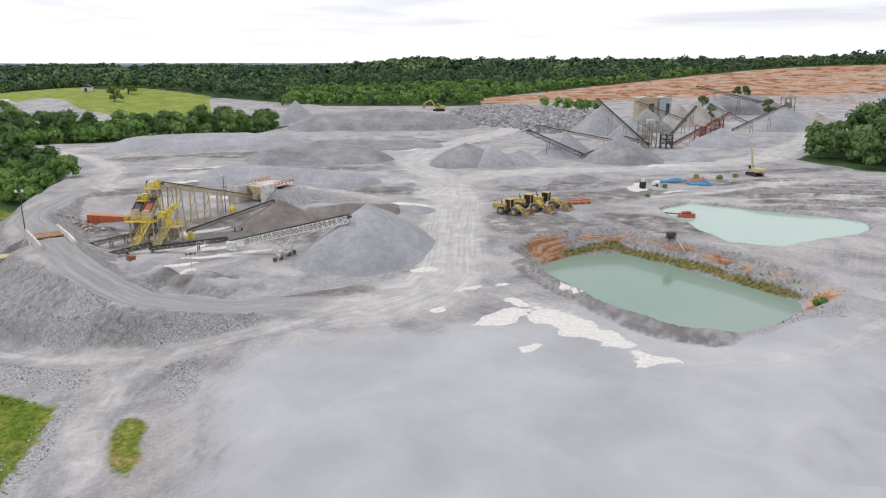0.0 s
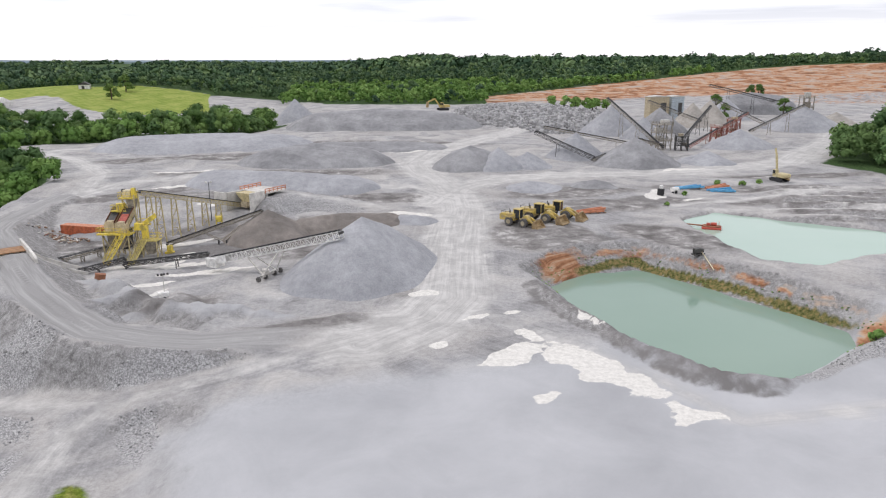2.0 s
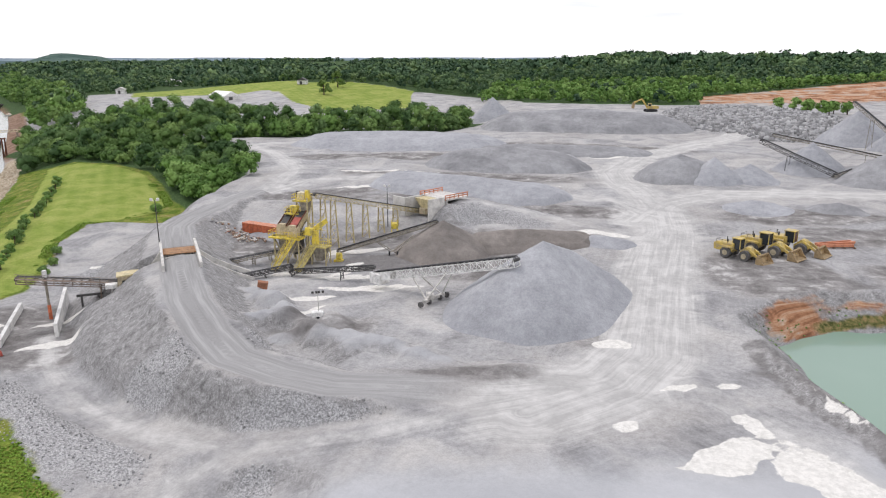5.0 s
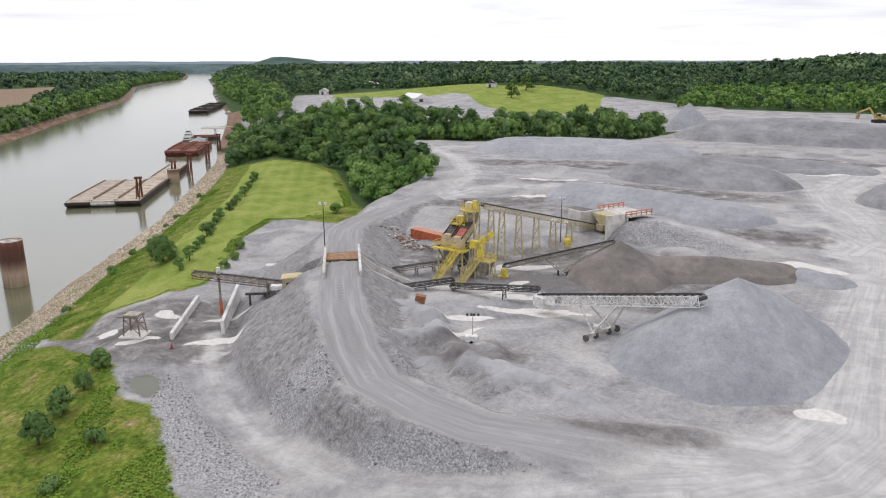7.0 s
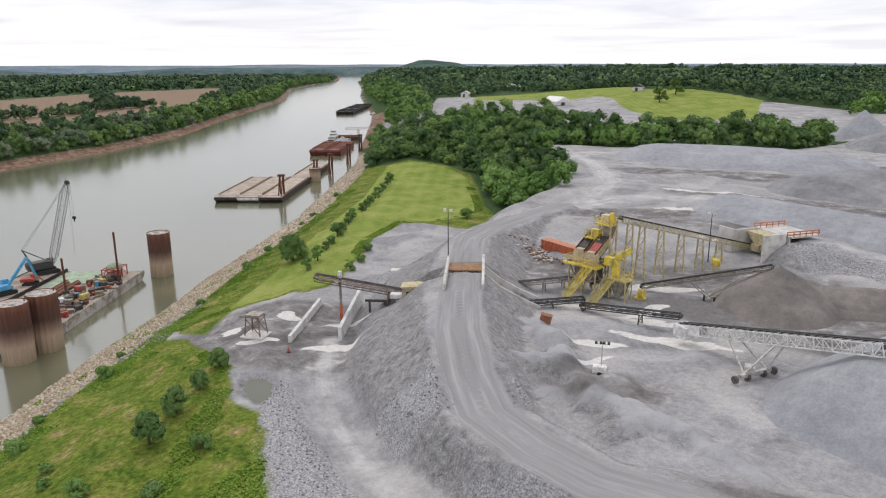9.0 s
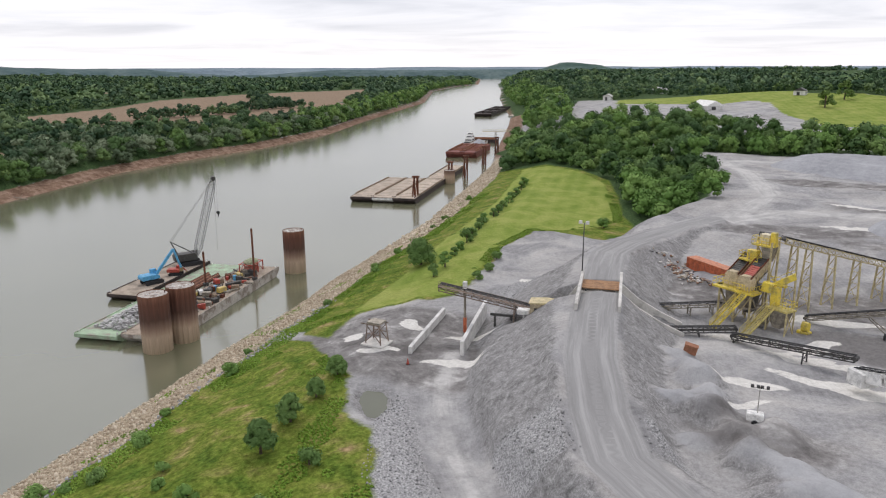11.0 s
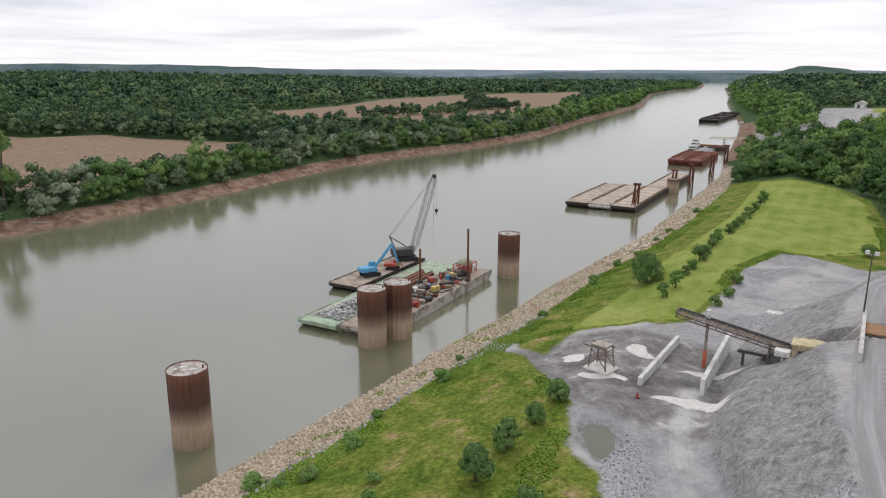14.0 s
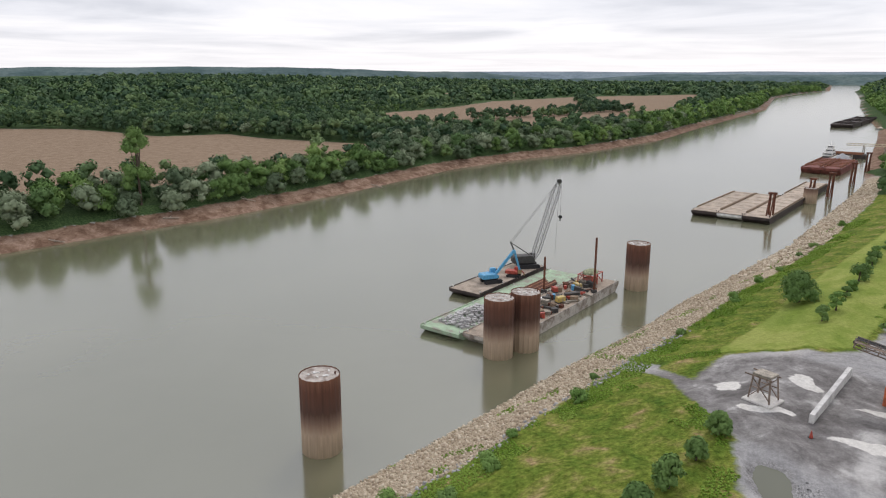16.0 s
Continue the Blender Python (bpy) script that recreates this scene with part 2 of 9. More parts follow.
    gm2 = mix_node(nt, 0.30, gmix.outputs[0], contrast(nt, fine.outputs[0]), "OVERLAY")
    col = mix_node(nt, edge(att("grass"), 0.10, 0.40), col, gm2.outputs[0]).outputs[0]
    reed = tone(nt, fine.outputs[0], [(0.3, (0.075, 0.085, 0.030)), (0.5, (0.15, 0.145, 0.055)), (0.7, (0.24, 0.17, 0.08))])
    col = mix_node(nt, edge(att("reed"), 0.2, 0.5), col, reed.outputs[0]).outputs[0]
    # mown stripes across the lawn
    wave = math_node(nt, "ADD", math_node(nt, "MULTIPLY", sep.outputs[0], 0.9).outputs[0], math_node(nt, "MULTIPLY", sep.outputs[1], 0.75).outputs[0])
    sw = math_node(nt, "SINE", math_node(nt, "ADD", wave.outputs[0], math_node(nt, "MULTIPLY", mid.outputs[0], 5.0).outputs[0]).outputs[0])
    lawn = tone(nt, blot.outputs[0], [(0.3, (0.165, 0.232, 0.040)), (0.5, (0.222, 0.280, 0.058)), (0.7, (0.285, 0.318, 0.085))])
    lm = math_node(nt, "MULTIPLY_ADD", sw.outputs[0], 0.11)
    lm.inputs[2].default_value = 0.13
    lawn2 = mix_node(nt, lm.outputs[0], lawn.outputs[0], (0.34, 0.37, 0.11))
    col = mix_node(nt, edge(att("lawn"), 0.12, 0.25), col, lawn2.outputs[0]).outputs[0]
    wood = tone(nt, fine.outputs[0], [(0.3, (0.035, 0.068, 0.026)), (0.7, (0.075, 0.120, 0.045))])
    col = mix_node(nt, edge(att("wood"), 0.10, 0.25), col, wood.outputs[0]).outputs[0]
    worn = math_node(nt, "MAXIMUM", math_node(nt, "MAXIMUM", att("dust"), att("haul")).outputs[0], att("fresh"))
    grain = math_node(nt, "MULTIPLY_ADD", worn.outputs[0], -0.12)
    grain.inputs[2].default_value = 0.13
    col = mix_node(nt, grain.outputs[0], col, contrast(nt, grit.outputs[0]), "OVERLAY").outputs[0]
    soft = math_node(nt, "MULTIPLY_ADD", math_node(nt, "MAXIMUM", math_node(nt, "MAXIMUM", att("fresh"), att("pale")).outputs[0], math_node(nt, "MAXIMUM", att("haul"), math_node(nt, "MULTIPLY", att("dust"), 0.6).outputs[0]).outputs[0]).outputs[0], -0.22)
    soft.inputs[2].default_value = 0.23
    col = mix_node(nt, soft.outputs[0], col, contrast(nt, fine.outputs[0]), "SOFT_LIGHT").outputs[0]
    nt.links.new(col, b.inputs["Base Color"])
    b.inputs["Specular IOR Level"].default_value = 0.05
    h1 = math_node(nt, "ADD", fine.outputs[0], math_node(nt, "MULTIPLY", grit.outputs[0], 0.5).outputs[0])
    ruts = math_node(nt, "MULTIPLY", track.outputs[0], math_node(nt, "MAXIMUM", att("dust"), att("haul")).outputs[0])
    h2 = math_node(nt, "ADD", h1.outputs[0], math_node(nt, "MULTIPLY", ruts.outputs[0], 0.6).outputs[0])
    even = math_node(nt, "MULTIPLY_ADD", math_node(nt, "MAXIMUM", math_node(nt, "MAXIMUM", att("fresh"), att("pale")).outputs[0], math_node(nt, "MAXIMUM", att("haul"), math_node(nt, "MULTIPLY", att("dust"), 0.6).outputs[0]).outputs[0]).outputs[0], -0.75)
    even.inputs[2].default_value = 1.0
    bump_to(nt, b, math_node(nt, "MULTIPLY", h2.outputs[0], even.outputs[0]).outputs[0], 0.42, 0.22)
    return m


M_GROUND = ground_material()
M_RIVER = water_mat("river_water", (0.150, 0.152, 0.090), 0.13, 0.35, 0.20, (0.176, 0.177, 0.110), 2.8)
M_POND = water_mat("pond_water", (0.21, 0.31, 0.245), 0.10, 0.6, 0.06, (0.25, 0.345, 0.28))
M_POND_2 = water_mat("pale_pond_water", (0.33, 0.46, 0.37), 0.10, 0.6, 0.06, (0.37, 0.49, 0.41))
M_PUDDLE = water_mat("puddle_water", (0.15, 0.155, 0.115), 0.06, 0.9, 0.05)
M_PILE = aggregate("crushed_stone", (0.33, 0.335, 0.35), (0.38, 0.385, 0.40), (0.29, 0.295, 0.31))
M_PILE_DARK = aggregate("dark_aggregate", (0.205, 0.182, 0.163), (0.27, 0.243, 0.218), (0.15, 0.135, 0.122))
M_PILE_TAN = aggregate("tan_aggregate", (0.36, 0.335, 0.30), (0.43, 0.40, 0.36), (0.29, 0.27, 0.245))
M_PILE_MID = aggregate("mid_aggregate", (0.26, 0.26, 0.265), (0.33, 0.33, 0.335), (0.20, 0.20, 0.205))
M_ROCK = aggregate("pale_rock", (0.36, 0.33, 0.28), (0.50, 0.46, 0.39), (0.20, 0.18, 0.15), 1.5)
M_ROCK_GREY = aggregate("grey_rock", (0.32, 0.32, 0.33), (0.48, 0.48, 0.49), (0.18, 0.18, 0.19), 1.5)
M_YELLOW = plain("yellow_paint", (0.72, 0.56, 0.07), 0.5, 0.0, 0.25, 0.8, grime=(0.42, 0.34, 0.10))
M_CAT = plain("machine_yellow", (0.52, 0.385, 0.10), 0.5, 0.0, 0.3, 0.9, grime=(0.38, 0.30, 0.16))
M_TAN = plain("tan_paint", (0.50, 0.42, 0.23), 0.6)
M_CREAM = plain("cream_panel", (0.66, 0.58, 0.40), 0.6)
M_HOOD = plain("dusty_hood_panel", (0.52, 0.43, 0.28), 0.65)
M_STEEL = plain("weathered_steel", (0.30, 0.27, 0.22), 0.6, 0.3, 0.35)
M_GALV = plain("galvanised_steel", (0.55, 0.53, 0.49), 0.5, 0.3)
M_DARK = plain("black_rubber", (0.025, 0.025, 0.027), 0.8)
M_DARKSTEEL = plain("dark_steel", (0.07, 0.068, 0.065), 0.6, 0.3)
M_RUST = plain("rusty_steel", (0.15, 0.055, 0.03), 0.85, 0.1, 0.45, 1.2, grime=(0.07, 0.03, 0.022))
M_RED = plain("red_paint", (0.42, 0.07, 0.045), 0.55)
M_ORANGE = plain("orange_container_paint", (0.50, 0.13, 0.055), 0.6, 0.0, 0.3)
M_BLUE = plain("blue_paint", (0.10, 0.36, 0.60), 0.5)
M_WHITE = plain("white_paint", (0.74, 0.73, 0.70), 0.6)
M_CONCRETE = plain("concrete", (0.52, 0.51, 0.48), 0.9, 0.0, 0.22, 0.7)
M_DECK = plain("barge_deck", (0.46, 0.38, 0.30), 0.85, 0.0, 0.25, 0.3)
M_HULL = plain("barge_hull", (0.055, 0.04, 0.036), 0.7, 0.1, 0.4, 0.5)
M_REDHULL = plain("red_oxide_hull", (0.20, 0.065, 0.05), 0.8, 0.1, 0.35, 0.5)
M_GREENDECK = plain("faded_green_deck", (0.32, 0.42, 0.29), 0.85, 0.0, 0.3, 0.4, grime=(0.30, 0.28, 0.23))
M_WOODEN = plain("weathered_timber", (0.26, 0.19, 0.13), 0.9, 0.0, 0.3)
M_BARK = plain("bark", (0.10, 0.075, 0.055), 0.95, 0.0, 0.3)
M_GLASS = plain("dark_cab_glass", (0.03, 0.035, 0.04), 0.12, 0.0, 0.1)
M_LEAF = leafage("leaf_summer", (0.060, 0.115, 0.034), (0.110, 0.185, 0.052), (0.185, 0.275, 0.075))
M_LEAF_B = leafage("leaf_bright", (0.108, 0.208, 0.052), (0.178, 0.308, 0.080), (0.262, 0.398, 0.122))
M_LEAF_G = leafage("leaf_grey", (0.120, 0.160, 0.090), (0.190, 0.235, 0.140), (0.285, 0.325, 0.215))
M_WOODS = leafage("woodland_leaf", (0.075, 0.142, 0.045), (0.145, 0.245, 0.074), (0.245, 0.360, 0.112))
M_WOODS_D = leafage("dark_woodland_leaf", (0.055, 0.108, 0.042), (0.100, 0.178, 0.066), (0.170, 0.262, 0.094))
M_WOODS_G = leafage("willow_woodland_leaf", (0.10, 0.148, 0.082), (0.175, 0.232, 0.135), (0.275, 0.330, 0.210))
# far leaf greens pulled towards blue-grey: distance haze put into the colour
M_FAR_HAZED = leafage("far_woodland_leaf_hazed", (0.060, 0.112, 0.055), (0.108, 0.180, 0.082), (0.185, 0.265, 0.115))
M_FAR_D_HAZED = leafage("far_dark_woodland_leaf_hazed", (0.042, 0.084, 0.048), (0.072, 0.128, 0.070), (0.118, 0.182, 0.094))
M_FAR_B = leafage("far_bright_woodland_leaf", (0.080, 0.145, 0.050), (0.125, 0.205, 0.070), (0.175, 0.265, 0.090))
M_WEED = leafage("weed_leaf", (0.140, 0.250, 0.030), (0.195, 0.320, 0.045), (0.260, 0.380, 0.070))
M_LEAF_D = leafage("leaf_dark", (0.045, 0.090, 0.030), (0.078, 0.140, 0.044), (0.130, 0.205, 0.060))

# ---- plan: numbers in metres ----
WATER = -18.4
POND_1, POND_2 = -2.8, 0.8
NEAR_BANK = [(260, -500), (60, -180), (-30, -50), (-80, 15), (-115, 60), (-134, 86), (-151, 108), (-166, 130), (-184, 152), (-200, 175), (-229, 215),
             (-285, 280), (-336, 338), (-405, 402), (-570, 560), (-666, 649), (-855, 803), (-1106, 1013), (-1400, 1275), (-2122, 1886), (-2672, 2424), (-3300, 2990), (-4100, 3590), (-5200, 4500)]
FAR_BANK = [(60, -760), (-130, -330), (-205, -150), (-269, -35), (-285, -14), (-317, 29), (-362, 76), (-441, 148), (-486, 210), (-516, 266), (-592, 362), (-712, 470), (-820, 572),
            (-1034, 776), (-1540, 1160), (-1909, 1525), (-2107, 1775), (-2900, 2440), (-3890, 3250), (-5200, 4340)]
MOUNDS = [(-101, 114, 4.0, 0.9), (-97, 112.6, 3.2, 0.8), (-94.5, 114.5, 3.0, 0.6), (-60.6, 138.5, 3.4, 1.6), (-63.8, 141, 3.0, 1.5), (-56.5, 134.5, 3.0, 1.6), (-52.7, 131, 3.2, 1.7), (-48.8, 128, 3.0, 1.8), (-45, 125.4, 3.0, 1.6), (-40.6, 125, 3.2, 1.9), (-36.5, 124, 3.0, 1.6), (-33, 123.2, 2.8, 1.5),
          (-29, 121.5, 2.6, 1.2), (-67.2, 144.2, 2.6, 1.2), (-58, 130.5, 2.6, 1.2), (-51, 124.5, 2.6, 1.1), (-46, 131.5, 3.6, 1.5), (-47.5, 134, 2.0, 0.9), (-25, 120.5, 2.6, 1.0), (-38, 121, 2.4, 1.0)]
EDGE = [(40, -200), (10, -60), (-14, 30), (-21, 59), (-22, 70), (-27, 86), (-32, 96), (-42, 104), (-52, 111), (-60, 119), (-70, 131), (-78, 141), (-88, 152),
        (-100, 168), (-112, 185), (-121, 206), (-131, 253), (-158, 295), (-190, 332), (-205, 338), (-180, 348), (-152, 364), (-128, 378), (-108, 384), (-96, 405), (-92, 440), (-94, 490), (-112, 640), (-300, 1200)]
RAMP = [(-8, 116, 1.5), (-16, 112.5, 1.7), (-25, 110, 1.9), (-35, 107.5, 2.1), (-42, 108, 2.4), (-50, 110, 2.8), (-57, 115.5, 3.2), (-67, 125, 3.9), (-76, 135.6, 4.6),
        (-84, 146, 4.9), (-91, 155, 4.8), (-99, 166, 4.2), (-104, 178, 3.4), (-109, 198, 2.2), (-112, 220, 1.6)]
LOW_ROAD = [(-97, 127, -6.2), (-90, 119, -6.2), (-81, 112.5, -6.0), (-70, 106, -5.4), (-61, 102, -4.4), (-51, 98.5, -2.9), (-43, 96.5, -1.6), (-35, 98, -0.4), (-28, 100, 0.6), (-20, 105.5, 1.3), (-12, 111, 1.5)]
PUDDLE = [(-94.5, 108.0), (-92, 111.2), (-87.5, 108.2), (-84.6, 103.8), (-88, 103.2)]
BRANCH = [(-43, 95, -2.0), (-45, 88, -3.0), (-44, 79, -3.3), (-39, 67, -3.3), (-34, 50, -3.3), (-25, 20, -3.0)]
POND_1_RIM = [(20, 147), (30, 156), (40, 159), (52, 144), (65, 123), (63, 117), (54, 109.5), (46.5, 104), (41, 100.8), (37.5, 102), (33, 108), (30, 115.5), (24.5, 129)]
TIP_ROAD = [(-55, 219, 4.5), (-50, 214, 4.5), (-42, 211.5, 4.0), (-32, 208.5, 3.2), (-20, 203, 2.2), (-8, 197, 1.6)]
# windrow on the near side of the first pond: x, y, height of its crest
BERM = [(16, 134, 2.0), (18.2, 126, 2.0), (20.6, 119, 2.2), (24.2, 113, 2.4), (26.8, 105, 2.6), (29.8, 100.3, 2.8), (32.6, 96.5, 3.0), (38.8, 94.3, 3.1), (44.5, 98.3, 2.9), (51.5, 103, 2.5), (55.5, 105.5, 2.3), (62, 110, 2.3), (67, 116, 2.2)]
POND_2_RIM = [(59, 190), (71, 199), (106, 174), (101, 163), (73, 149), (64, 152), (61, 168)]
LAWN = [(-290, 300), (-264, 303), (-230, 300), (-203, 286), (-175, 258), (-156, 239), (-149, 231), (-146, 222), (-148, 210), (-155, 200), (-146, 180), (-129, 158), (-120, 145), (-121, 140), (-128, 131), (-132.5, 124.5), (-138, 116), (-155, 112), (-175, 150), (-220, 212)]
SOUTH_GRASS = [(-142, 110), (-133, 114), (-125.5, 115), (-118, 112.5), (-108, 110.5), (-99, 108.5), (-93, 104.5), (-87, 101.0), (-81, 101.5), (-72, 96.5), (-60, 88.5), (-50.5, 84.5), (-49.5, 79), (-47.5, 68), (-46, 58), (-40, 20), (20, -120), (60, -160), (-25, -40), (-85, 20), (-120, 62)]
PATCH_GRASS = [(-42.5, 82), (-36, 82), (-32, 65), (-37, 68), (-40, 74)]
FIELD_A = [(-720, -260), (-690, -125), (-606, -44), (-618, 6), (-566, 38), (-519, 104), (-470, 108), (-424, 78), (-378, 30), (-334, -28), (-304, -75), (-240, -200)]
FIELD_B = [(-575, 215), (-640, 150), (-760, 110), (-880, 134), (-1010, 262), (-1230, 390), (-1400, 590), (-1474, 716), (-1531, 897), (-1560, 1000), (-1434, 967), (-990, 590), (-871, 550), (-790, 510), (-700, 400), (-630, 320)]
FIELD_ROWS = [[(-765, 238), (-800, 320), (-850, 400), (-905, 475)], [(-940, 470), (-1080, 500), (-1240, 560)]]
FIELD_C = [(-1700, 380), (-1900, 560), (-1780, 640), (-1600, 470)]
HILL_LAWN = [(-500, 642), (-385, 648), (-372, 676), (-345, 660), (-300, 600), (-235, 540), (-185, 580), (-215, 668), (-225, 708), (-266, 735), (-312, 756), (-350, 738), (-380, 765), (-484, 800), (-590, 820), (-545, 700)]
LOT = [(-400, 440), (-215, 425), (-118, 468), (-98, 480), (-108, 650), (-155, 692), (-215, 700), (-300, 640), (-365, 690), (-480, 645), (-560, 705), (-600, 700), (-520, 600), (-440, 520)]
WOOD_WEST = [(-285, 306), (-264, 307), (-230, 304), (-203, 291), (-175, 263), (-152, 238), (-140, 228), (-126, 238), (-134, 262), (-164, 301), (-192, 335), (-206, 342), (-180, 351), (-152, 367), (-128, 381), (-109, 388), (-99, 408), (-96, 444), (-106, 462), (-128, 440),
             (-160, 416), (-215, 402), (-260, 425), (-330, 402), (-385, 385), (-345, 360), (-300, 312)]
WOOD_EAST = [(141, 282), (150, 250), (240, 238), (330, 330), (260, 380), (190, 340)]


def smooth(a, b, x):
    t = np.clip((x - a) / (b - a), 0, 1)
    return t * t * (3 - 2 * t)


def lattice(ix, iy, seed):
    n = (ix.astype(np.int64) * 374761393 + iy.astype(np.int64) * 668265263 + seed * 1274126177) & 0x7FFFFFFF
    n = ((n ^ (n >> 13)) * 1274126177) & 0x7FFFFFFF
    return ((n ^ (n >> 16)) & 0xFFFF) / 65535.0


def vnoise(x, y, size, seed=0):
    """Smooth random heights between -1 and 1, in lumps of that size."""
    x, y = np.asarray(x, float) / size, np.asarray(y, float) / size
    ix, iy = np.floor(x), np.floor(y)
    fx, fy = x - ix, y - iy
    fx, fy = fx * fx * (3 - 2 * fx), fy * fy * (3 - 2 * fy)
    a, b2, c, d2 = lattice(ix, iy, seed), lattice(ix + 1, iy, seed), lattice(ix, iy + 1, seed), lattice(ix + 1, iy + 1, seed)
    return 2 * ((a * (1 - fx) + b2 * fx) * (1 - fy) + (c * (1 - fx) + d2 * fx) * fy) - 1


def fbm(x, y, size, octaves=4, seed=0):
    s, amp = 0, 1.0
    for k in range(octaves):
        s = s + amp * vnoise(x, y, size / 2**k, seed + k)
        amp *= 0.5
    return s


def along(x, y, line):
    """Distance to a polyline, its sign (positive on the left of its run), and the height at the nearest point when the line has one."""
    x, y = np.asarray(x, float), np.asarray(y, float)
    best, side, z = np.full(x.shape, 1e18), np.ones(x.shape), np.zeros(x.shape)
    for p, q in zip(line[:-1], line[1:]):
        ex, ey = q[0] - p[0], q[1] - p[1]
        t = np.clip(((x - p[0]) * ex + (y - p[1]) * ey) / (ex * ex + ey * ey), 0, 1)
        d2 = (x - p[0] - t * ex) ** 2 + (y - p[1] - t * ey) ** 2
        near = d2 < best
        best = np.where(near, d2, best)
        side = np.where(near, np.sign(ex * (y - p[1]) - ey * (x - p[0])), side)
        if len(p) > 2:
            z = np.where(near, p[2] + t * (q[2] - p[2]), z)
    return np.sqrt(best), side, z


def inside(x, y, poly):
    """Signed distance to a polygon: positive within."""
    d, _, _ = along(x, y, poly + poly[:1])
    x, y = np.asarray(x, float), np.asarray(y, float)
    c = np.zeros(x.shape, bool)
    for (x0, y0), (x1, y1) in zip(poly, poly[1:] + poly[:1]):
        if y0 != y1:
            c ^= ((y0 > y) != (y1 > y)) & (x < (x1 - x0) * (y - y0) / (y1 - y0) + x0)
    return np.where(c, d, -d)


def high_wall(x, y):
    """How far up the quarry's cut hillside a place lies, 0 to 1, from its foot to its top edge."""
    e = y + 14 * fbm(x, y, 120, 2, 61)
    return np.clip((e - 625) / (brow(x)[0] - 625), 0, 1) * smooth(15, 40, x)


def brow(x):
    """The cut hillside's top edge: its y and its height for each x."""
    return np.interp(x, [30, 138, 255, 370, 442, 562, 900], [700, 800, 850, 900, 900, 905, 930]), np.interp(x, [30, 138, 255, 370, 442, 562, 900], [6, 12, 22.5, 32.5, 38, 41, 46])


def trench(x, y):
    """Along and across the passage below the ramp bridge."""
    u = (x + 84) * 0.78 + (y - 146.3) * 0.63
    v = -(x + 84) * 0.63 + (y - 146.3) * 0.78
    return u, v


YARD = [(-49, 132, -1.2), (-34, 143, 0.0), (-36, 136, 0.4), (-73, 162, -2.3), (-69, 166, -2.2), (-90, 183, -2.5), (-72, 153, -2.3), (-55, 208, -0.4), (-66, 193, -1.6), (-7, 134, 1.2), (-15, 146, 1.0),
        (-41, 177, -0.6), (20, 184, 1.6), (-60, 150, -1.8), (-82, 172, -2.3), (17, 117, 1.3), (-2, 137, 1.8), (-20, 190, 1.2), (-60, 232, 1.5), (-97, 212, 0.6), (-58, 140, -1.0), (-45, 160, -1.2), (-100, 196, -0.6)]


def yard_level(x, y):
    """How far the worked yard lies above or below its usual level of 1.5, carried smoothly between known spots."""
    top, low = np.zeros(np.shape(x)), np.full(np.shape(x), 0.12)
    for px, py, pz in YARD:
        w = np.exp(-((x - px) ** 2 + (y - py) ** 2) / 2 / 11.0**2)
        top, low = top + w * (pz - 1.5), low + w
    return top / low


